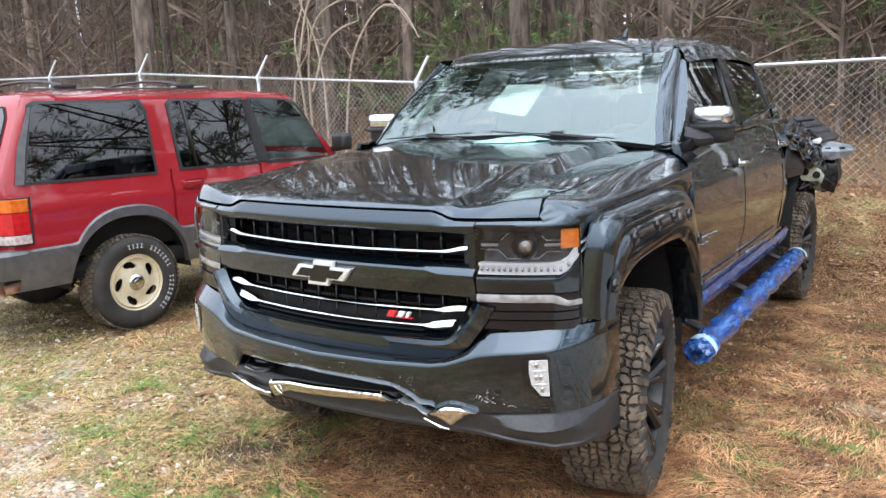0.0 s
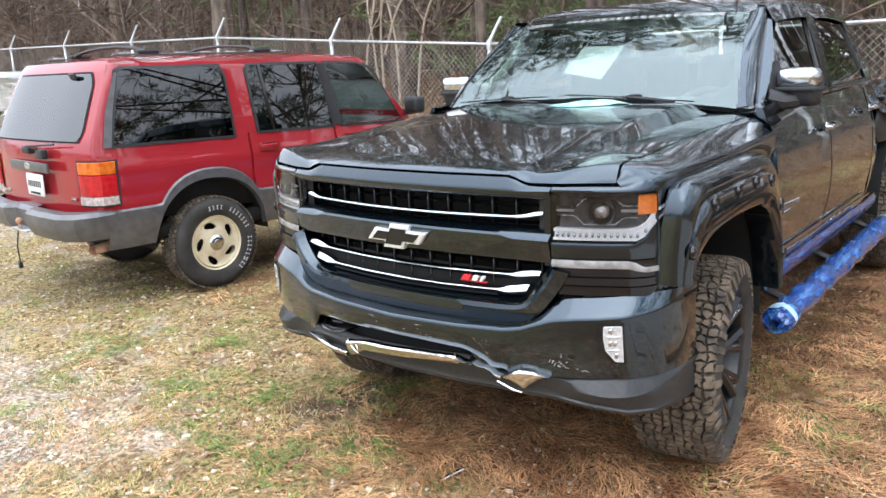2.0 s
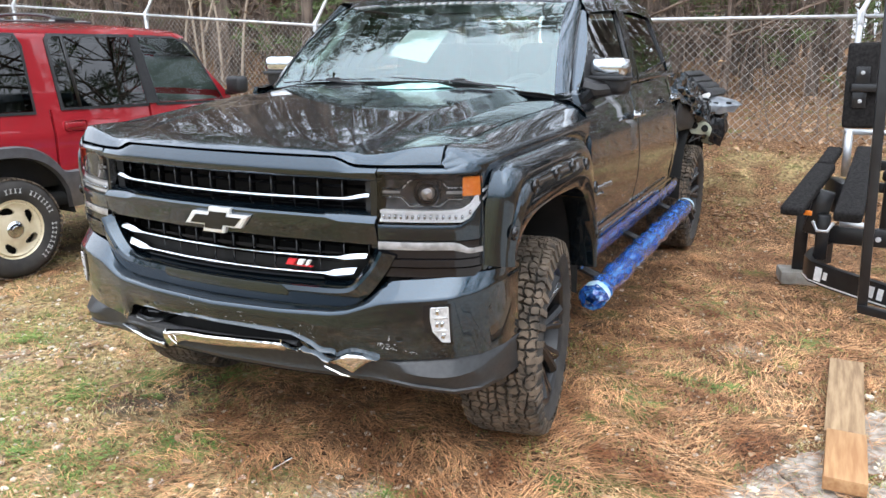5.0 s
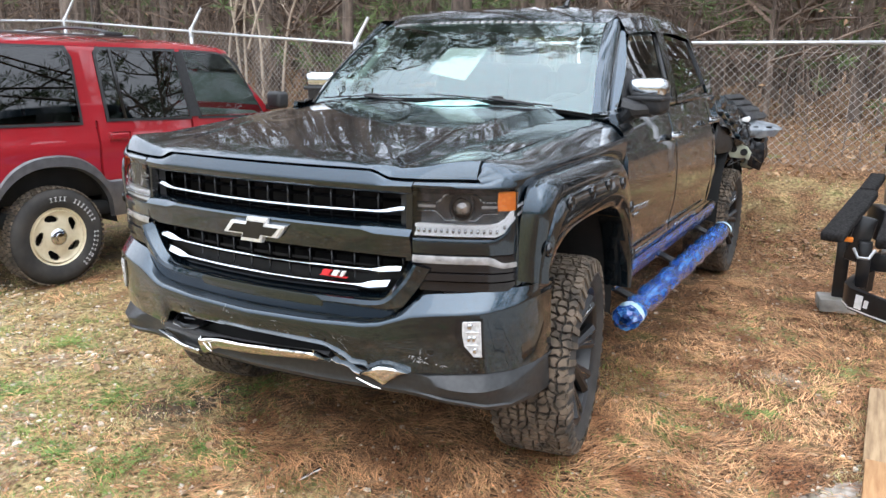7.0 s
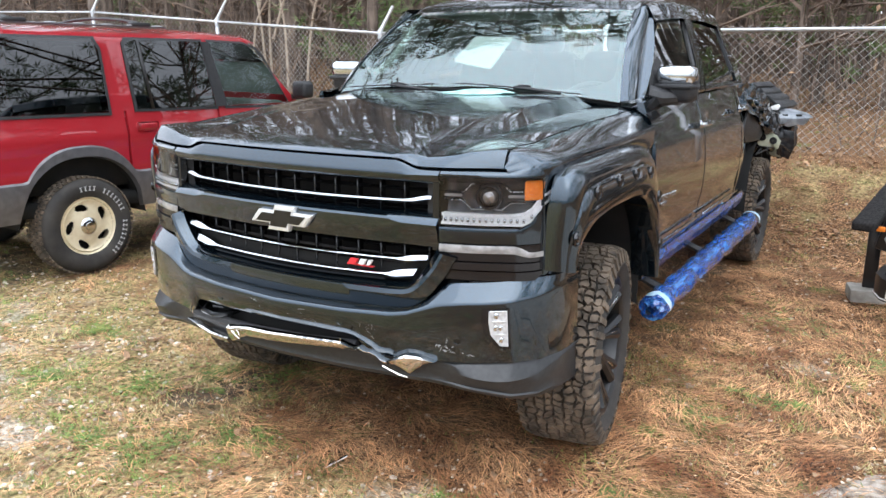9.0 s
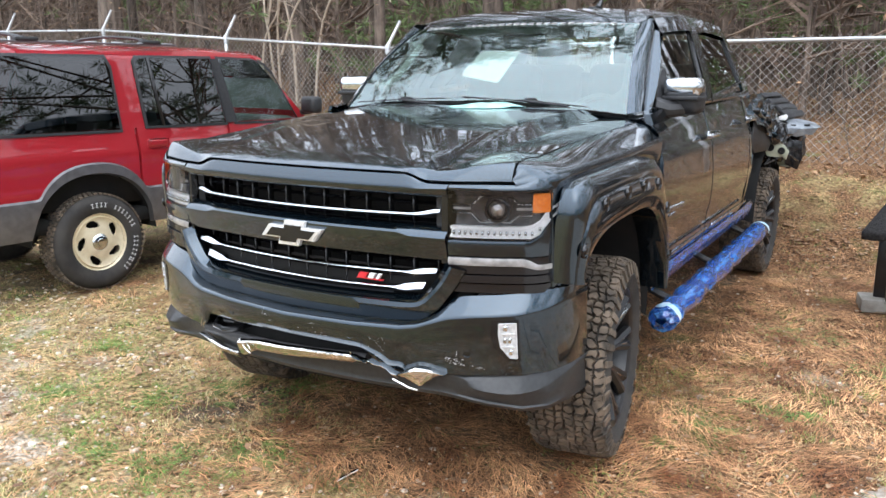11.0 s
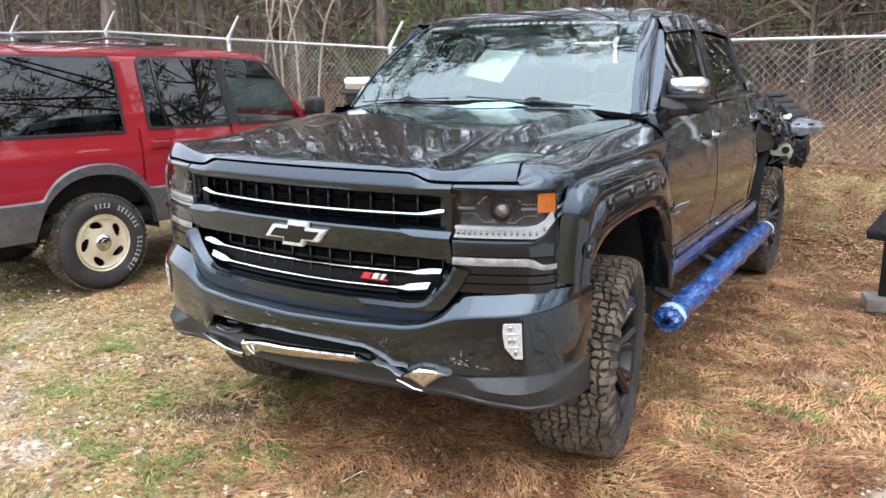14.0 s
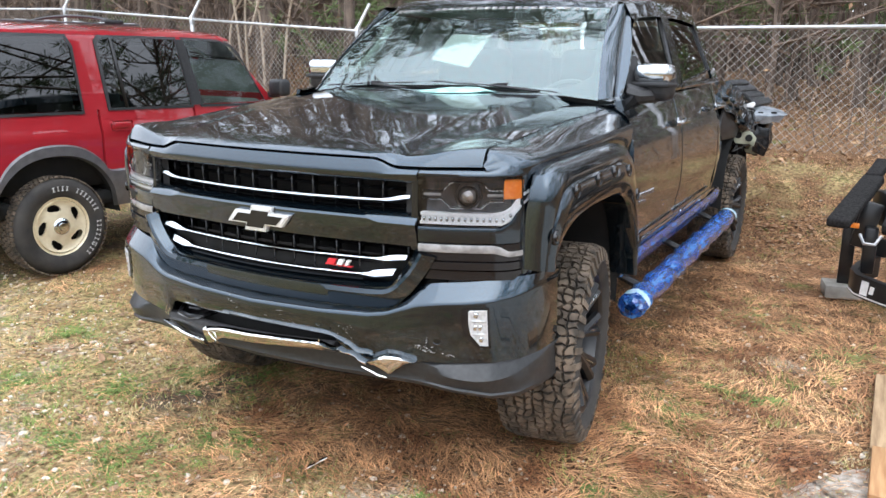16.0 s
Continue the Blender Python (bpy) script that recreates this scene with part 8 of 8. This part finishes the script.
def far_woods():
    """Hundreds of stems beyond the countable ones."""
    rnd = random.Random(31)
    bm = bmesh.new()
    for k in range(2400):
        y = rnd.uniform(18, 75)
        x = rnd.uniform(-3.4, .62) * (y + 4)
        r = rnd.uniform(.05, .2)
        if x > 0 and rnd.random() < .6:
            continue
        z = land(x, y)
        h = rnd.uniform(5, 11) + .04 * y
        l = rnd.gauss(0, .4)
        tube_path(bm, [(x, y, z - .2), (x + l * .5, y, z + h * .5), (x + l, y, z + h)], [r, r * .8, r * .4], 5, cap=False)
    ob = part("far_woods", bm, bark)
    tagged(ob, "distant crowded brown tree trunks", "woods", kind="stuff")
    bm = bmesh.new()
    for k in range(3000):
        x = rnd.uniform(-45, 32)
        y = fence_y(x) + .5 + 22 * rnd.random() ** 1.5
        z = land(x, y)
        a = rnd.uniform(0, 6.28)
        right = smooth(-3.5, -1.0, x)
        twigs(bm, rnd, (x, y, z), (.5 * math.cos(a), .5 * math.sin(a), rnd.uniform(.5, 1.6) + 1.2 * right), rnd.uniform(.8, 3.6) * (1 - .35 * right), rnd.uniform(.005, .016) * (1 - .35 * right), 1, 3)
    ob = part("brush", bm, twig)
    tagged(ob, "tangled bare brown undergrowth behind the fence", "undergrowth", kind="stuff")
    verts, faces = [], []
    centres = []
    for cx, cy, cz, s, n in ((-5.6, 11.5, 2.6, 1.0, 90), (-4.6, 12.5, 2.4, .9, 70), (0.2, 14.0, 3.2, 1.4, 150), (-1.2, 15, 3.4, 1.3, 120), (-7.0, 10.5, 1.9, .7, 50), (3.2, 13.5, 2.2, 1.0, 70), (-17, 14, 3.0, 1.2, 80), (1.8, 15, 2.6, .9, 60), (-10, 16, 3.8, 1.2, 60)):
        for k in range(n):
            centres.append(Vector((cx + rnd.gauss(0, s), cy + rnd.gauss(0, s), cz + rnd.gauss(0, s * .6))))
    tufts(rnd, centres, .22, 26, verts, faces, .045)
    ob = raw("evergreen_sprays", verts, faces, holly_leaf, smooth=False)
    tagged(ob, "soft green pine sprays among the trunks", "foliage", kind="stuff")
    verts, faces = [], []
    for k in range(15000):
        x = rnd.uniform(-26, 11)
        y = fence_y(x) - .5 + 14 * rnd.random() ** 1.4
        z = land(x, y) + rnd.uniform(0, .05)
        if rnd.random() < .10:
            z += rnd.uniform(.2, 2.4)
        s = rnd.uniform(.022, .05)
        d = Vector((rnd.gauss(0, 1), rnd.gauss(0, 1), rnd.gauss(0, .5))).normalized() * s
        w = d.cross(Vector((rnd.gauss(0, .4), rnd.gauss(0, .4), 1))).normalized() * s * .55
        c = Vector((x, y, z))
        i = len(verts)
        verts += [c - d, c - w + Vector((0, 0, s * .3)), c + d, c + w + Vector((0, 0, s * .35))]
        faces.append((i, i + 1, i + 2, i + 3))
    ob = raw("leaf_litter", verts, faces, dry_leaf, smooth=False)
    tagged(ob, "brown fallen leaves under the trees", "leaves", kind="stuff")


far_woods()


def tree_lines():
    """Solid lines of trees far off on all sides, which also stand in the paint and the glass."""
    rnd = random.Random(91)
    verts, faces = [], []
    centres = []
    for k in range(2600):
        a = radians(rnd.uniform(-52, 56))
        d = rnd.uniform(25, 40)
        x, y = 2 + d * math.cos(a), d * math.sin(a)
        h = 6.4 + 3.2 * smooth(radians(0), radians(12), a) + 2.2 * noise.noise((a * 9, 0, 3)) + 1.4 * noise.noise((a * 31, 0, 8))
        centres.append(Vector((x, y, h * rnd.random() ** .6)))
    for k in range(2600):
        a = radians(rnd.uniform(165, 330))
        d = rnd.uniform(27, 40)
        x, y = d * math.cos(a), d * math.sin(a)
        h = 3.4 + 2.2 * noise.noise((a * 9, 0, 5))
        centres.append(Vector((x, y, h * rnd.random() ** .6)))
    tufts(rnd, centres, .50, 26, verts, faces, .05)
    tagged(raw("distant_pines", verts, faces, pine_leaf, smooth=False), "distant line of dark green pines", "woods", kind="stuff")
    verts, faces, centres = [], [], []
    for k in range(2600):
        y = rnd.uniform(62, 90)
        x = rnd.uniform(-3.2, .02) * y
        h = 8.5 + 3 * noise.noise((x * .06, 0, 3))
        centres.append(Vector((x, y, land(x, y) + h * rnd.random() ** .8)))
    tufts(rnd, centres, 2.6, 8, verts, faces, .10)
    tagged(raw("distant_thicket", verts, faces, twig, smooth=False), "distant grey-brown bare thicket", "woods", kind="stuff")


tree_lines()

def build_sapling():
    """Pale arching vine stems beside the fence."""
    t = empty("vine_sapling", None, "pale arching bare vine stems against the fence", "shrub")
    rnd = random.Random(77)
    x0, y0 = -7.55, 8.3
    z0 = land(x0, y0)
    stems = [
        [(0, 0, 0), (-.05, 0, 1.2), (-.12, 0, 1.9), (-.02, 0, 2.5), (-.1, 0, 3.2)],
        [(.5, 0, 0), (.35, 0, 1.2), (.15, 0, 2.0), (.0, 0, 2.6), (.05, 0, 3.3)],
        [(0, .1, 0), (.02, .1, 1.5), (.3, .1, 2.2), (.8, .1, 2.45), (1.05, .1, 2.42)],
        [(.2, 0, 1.0), (.5, 0, 1.75), (.9, 0, 2.0), (1.2, 0, 2.1)],
        [(.9, 0, 0), (1.0, 0, 1.2), (1.3, 0, 1.8), (1.7, 0, 2.25), (2.1, 0, 2.2), (2.4, 0, 1.75)],
        [(-.1, 0, 1.5), (.2, 0, 2.5), (.6, 0, 2.65), (1.2, 0, 2.55), (1.8, 0, 2.4), (2.3, 0, 1.9)],
        [(-.3, 0, 0), (-.25, 0, 1.2), (.1, 0, 1.7), (.1, 0, 2.2)],
    ]
    for s in stems:
        bm = bmesh.new()
        pts = [(x0 + a, y0 + b + rnd.uniform(-.1, .1), z0 + c) for a, b, c in s]
        fine = []
        for i in range(len(pts) - 1):
            for k in range(5):
                p0, p1 = Vector(pts[max(0, i - 1)]), Vector(pts[i])
                p2, p3 = Vector(pts[i + 1]), Vector(pts[min(len(pts) - 1, i + 2)])
                u = k / 5
                fine.append(.5 * ((2 * p1) + (p2 - p0) * u + (2 * p0 - 5 * p1 + 4 * p2 - p3) * u * u + (3 * p1 - p0 - 3 * p2 + p3) * u ** 3))
        fine.append(Vector(pts[-1]))
        n = len(fine)
        tube_path(bm, fine, [.022 - .014 * i / n for i in range(n)], 6)
        for k in range(5):
            i = rnd.randrange(3, n)
            twigs(bm, rnd, fine[i], (rnd.gauss(0, 1), 0, rnd.gauss(.3, .6)), rnd.uniform(.2, .6), .007, 1, 3)
        part("stem", bm, pale_twig, t)


build_sapling()


# ---- loose cover on the ground ----
def scatter():
    rnd = random.Random(5)

    def spot():
        # denser near the camera, thinning out with distance
        while True:
            x, y = rnd.uniform(-7.5, 3.2), rnd.uniform(-1.2, 6.8)
            d = math.hypot(x - 1.96, y + 2.1)
            if rnd.random() < min(1, (3.6 / d) ** 1.5):
                return x, y

    def broken(x, y, s, o):
        return noise.noise((x * s + o, y * s - o, o)) * .5 + .5

    nv, nf, pv, pf, lv, lf = [], [], [], [], [], []
    cv, cf, fv, ff = [], [], [], []
    blades, bladef, hay, hayf = [], [], [], []
    ico = [(0, 0, 1), (.89, 0, .45), (.28, .85, .45), (-.72, .53, .45), (-.72, -.53, .45), (.28, -.85, .45), (.72, .53, -.45), (-.28, .85, -.45), (-.89, 0, -.45), (-.28, -.85, -.45), (.72, -.53, -.45), (0, 0, -1)]
    icf = [(0, 1, 2), (0, 2, 3), (0, 3, 4), (0, 4, 5), (0, 5, 1), (1, 6, 2), (2, 7, 3), (3, 8, 4), (4, 9, 5), (5, 10, 1), (2, 6, 7), (3, 7, 8), (4, 8, 9), (5, 9, 10), (1, 10, 6)]

    def needle(x, y, z, a, L, w, t):
        dx, dy = math.cos(a), math.sin(a)
        bend = rnd.uniform(-.25, .25)
        mx, my = x + dx * L / 2 - dy * L * bend * .3, y + dy * L / 2 + dx * L * bend * .3
        i = len(nv)
        nv.extend([(x - dy * w, y + dx * w, z), (x + dy * w, y - dx * w, z), (mx + dy * w, my - dx * w, z + .006 + abs(t) * L * .5), (mx - dy * w, my + dx * w, z + .006 + abs(t) * L * .5), (x + dx * L, y + dy * L, z + t * L)])
        nf.extend([(i, i + 1, i + 2, i + 3), (i + 3, i + 2, i + 4)])

    def lay(x, y):
        """The way in which the needles were washed together at a place."""
        return 5.0 * noise.noise((x * .9, y * .9, 14)) + 2.0 * noise.noise((x * 3.1, y * 3.1, 2))

    for k in range(190000):
        x, y = spot()
        g, st, di = cover(x, y)
        if x > 1.42 + .42 * max(0, y) and y < 2.4 and rnd.random() < .7:
            continue
        strawy = 1 - .9 * g - .9 * st - .3 * di
        b = broken(x, y, 2.3, 4.0)
        if rnd.random() < strawy * (.30 + b) * 1.1 or rnd.random() < .30:
            needle(x, y, ground_z(x, y) + rnd.uniform(.004, .022), rnd.uniform(0, 6.28) if rnd.random() < .4 else lay(x, y) + rnd.gauss(0, .45), rnd.uniform(.05, .14), rnd.uniform(.0008, .0015), rnd.gauss(0, .07))
    # mats of needles swept together
    for k in range(3600):
        x, y = spot()
        g, st, di = cover(x, y)
        if rnd.random() > 1.05 - 1.1 * g - .8 * st - .5 * di or (x > 1.42 + .42 * max(0, y) and y < 2.4):
            continue
        z, a0 = ground_z(x, y) + .014, lay(x, y) + rnd.gauss(0, .3)
        for j in range(rnd.randint(8, 22)):
            needle(x + rnd.gauss(0, .035), y + rnd.gauss(0, .035), z + rnd.uniform(0, .016), a0 + rnd.gauss(0, .28), rnd.uniform(.08, .17), rnd.uniform(.0010, .0018), rnd.gauss(0, .05))
    for k in range(90000):
        x, y = spot()
        g, st, di = cover(x, y)
        b = broken(x, y, 4.6, 9.0)
        moss = max(0, noise.noise((x * 1.3, y * 1.3, 7)) - .15)
        if rnd.random() > g * 2.6 * max(0, b - .42) * 1.7 + .015 + 1.1 * moss:
            continue
        z = ground_z(x, y)
        green = .20 + .75 * smooth(.0, .35, noise.noise((x * 2.1, y * 2.1, 31)) + .10) + .25 * smooth(4.9, 5.4, y)
        for j in range(rnd.randint(3, 6)):
            a = rnd.uniform(0, 6.28)
            L = rnd.uniform(.010, .034)
            w = rnd.uniform(.0012, .0026)
            ln = rnd.uniform(.4, 2.0)
            xx, yy = x + rnd.gauss(0, .012), y + rnd.gauss(0, .012)
            gv, gf = (blades, bladef) if rnd.random() < green else (hay, hayf)
            i = len(gv)
            gv += [(xx - w * math.sin(a), yy + w * math.cos(a), z), (xx + w * math.sin(a), yy - w * math.cos(a), z), (xx + L * ln * math.cos(a), yy + L * ln * math.sin(a), z + L)]
            gf.append((i, i + 1, i + 2))
    # small-leaved weeds in tight patches
    patches = [(-.95, .62, .16), (-.62, .78, .20), (-.78, .50, .10), (-1.15, .30, .14), (-.35, .18, .16), (-.55, -.05, .22), (-.9, -.15, .2), (-1.6, .1, .2), (1.28, 1.42, .14), (1.62, 1.75, .12), (1.38, 1.75, .10), (1.95, 2.5, .18), (1.15, .55, .10), (.75, .15, .14), (-2.0, .7, .2), (-2.6, .3, .25), (1.5, 3.0, .25), (1.1, 1.15, .08)]
    for px, py, pr in patches:
        for k in range(int(2600 * pr)):
            x, y = px + rnd.gauss(0, pr * .55), py + rnd.gauss(0, pr * .45)
            if noise.noise((x * 9, y * 9, 4)) < -.1:
                continue
            z = ground_z(x, y) + rnd.uniform(.006, .022)
            for j in range(3):
                a = rnd.uniform(0, 6.28)
                q = rnd.uniform(.004, .009)
                c, d = q * math.cos(a), q * math.sin(a)
                up = rnd.uniform(-.3, .5) * q
                i = len(cv)
                cv += [(x, y, z), (x + c - d * .6, y + d + c * .6, z + up), (x + 1.9 * c, y + 1.9 * d, z + up * 1.2), (x + c + d * .6, y + d - c * .6, z + up)]
                cf.append((i, i + 1, i + 2, i + 3))
    for k in range(52000):
        x, y = spot()
        g, st, di = cover(x, y)
        b = broken(x, y, 2.0, 1.0)
        slabby = .30 if x > 1.40 + .42 * max(0, y) and y < 2.5 else 0
        if rnd.random() > 1.0 * st * max(.05, b - .15) * 1.7 + .05 + slabby:
            continue
        z = ground_z(x, y)
        q = rnd.random()
        s = rnd.uniform(.0035, .011) if q < .78 else (rnd.uniform(.011, .019) if q < .985 else rnd.uniform(.019, .028))
        a = rnd.uniform(0, 6.28)
        sy, sz = rnd.uniform(.6, 1), rnd.uniform(.4, .7)
        i = len(pv)
        for u, v, w in ico:
            j = rnd.uniform(.8, 1.15)
            uu, vv = u * s * j, v * s * sy * j
            pv.append((x + uu * math.cos(a) - vv * math.sin(a), y + uu * math.sin(a) + vv * math.cos(a), z + .003 + w * s * sz * j))
        pf += [tuple(i + q for q in f) for f in icf]
    for k in range(3000):
        x, y = spot()
        if k < 420:
            x, y = rnd.uniform(.2, 2.6), rnd.gauss(5.25, .20)
        elif rnd.random() > .30:
            continue
        z = ground_z(x, y) + .008
        s = rnd.uniform(.012, .032) * (1.1 if k < 700 else 1)
        a, ti = rnd.uniform(0, 6.28), rnd.gauss(0, .4)
        i = len(lv)
        for r, q, up in ((1, 0, ti * .4), (.35, .55, .25), (-.6, .4, .05), (-1, 0, -ti * .3), (-.5, -.45, .1), (.4, -.5, .3)):
            lv.append((x + s * (r * math.cos(a) - q * math.sin(a)), y + s * (r * math.sin(a) + q * math.cos(a)), z + s * max(0, up + .2)))
        lf.append(tuple(range(i, i + 6)))
    # pale chips of bark, husk and dead leaf
    for k in range(26000):
        x, y = spot()
        g, st, di = cover(x, y)
        if rnd.random() > .16 + .5 * g + .3 * st - .2 * di:
            continue
        z = ground_z(x, y) + rnd.uniform(.004, .016)
        a, L, w, t = rnd.uniform(0, 6.28), rnd.uniform(.006, .020), rnd.uniform(.002, .006), rnd.gauss(0, .3)
        c, d = math.cos(a), math.sin(a)
        i = len(fv)
        fv += [(x - c * L, y - d * L, z), (x + d * w, y - c * w, z + .003), (x + c * L, y + d * L, z + t * L), (x - d * w, y + c * w, z + .002)]
        ff.append((i, i + 1, i + 2, i + 3))
    tagged(raw("weeds", cv, cf, weed_mat, smooth=False), "small bright green weeds in patches", "weeds", kind="stuff")
    tagged(raw("husks", fv, ff, husk_mat, smooth=False), "pale tan chips of bark and husk", "husks", kind="stuff")
    tagged(raw("pine_needles", nv, nf, straw, smooth=False), "fallen orange-brown pine needles", "pine straw", kind="stuff")
    tagged(raw("grass", blades, bladef, grass_mat, smooth=False), "thin short yellow-green grass", "grass", kind="stuff")
    tagged(raw("dead_grass", hay, hayf, hay_mat, smooth=False), "thin dry straw-coloured grass blades", "grass", kind="stuff")
    tagged(raw("gravel", pv, pf, stone_mat, smooth=False), "loose pale gravel stones", "gravel", kind="stuff")
    tagged(raw("fallen_leaves", lv, lf, dry_leaf, smooth=False), "scattered dry brown leaves", "leaves", kind="stuff")


scatter()

# bits lying about
bm = bmesh.new()
z = ground_z(.135, .185)
slab(bm, [(.118, .130, z + .012), (.130, .128, z + .012), (.158, .235, z + .020), (.146, .240, z + .020)], (0, 0, .004), .001)
shard = part("plastic_strip", bm, gloss_black, None)
tagged(shard, "broken black plastic strip with a white edge on the ground", "debris")
bm = bmesh.new()
slab(bm, [(.132, .128, z + .014), (.137, .128, z + .014), (.163, .232, z + .022), (.159, .235, z + .022)], (0, 0, .004), .001)
part("white_edge", bm, white_paint, shard)
rnd = random.Random(64)
for k in range(16):
    x, y = rnd.uniform(-2.6, .6), rnd.uniform(-.2, 1.1)
    if -1 < x < 1 and y > .35:
        continue
    bm = bmesh.new()
    a, L, w = rnd.uniform(0, 3.14), rnd.uniform(.05, .12), rnd.uniform(.010, .022)
    rows = []
    for i in range(6):
        u = i / 5 - .5
        ww = w * (1 - 3.2 * u * u) * rnd.uniform(.7, 1.2)
        cx, cy = x + u * L * math.cos(a), y + u * L * math.sin(a)
        zz = ground_z(cx, cy) + .010 + .006 * rnd.random()
        rows.append([(cx - ww * math.sin(a), cy + ww * math.cos(a), zz), (cx, cy, zz + .006), (cx + ww * math.sin(a), cy - ww * math.cos(a), zz)])
    sheet(bm, rows)
    thick(bm, .003)
    tagged(part("bark_flake", bm, dry_leaf, None, angle=20), "dry brown flake of bark on the ground", "bark", "bark flakes on the ground")
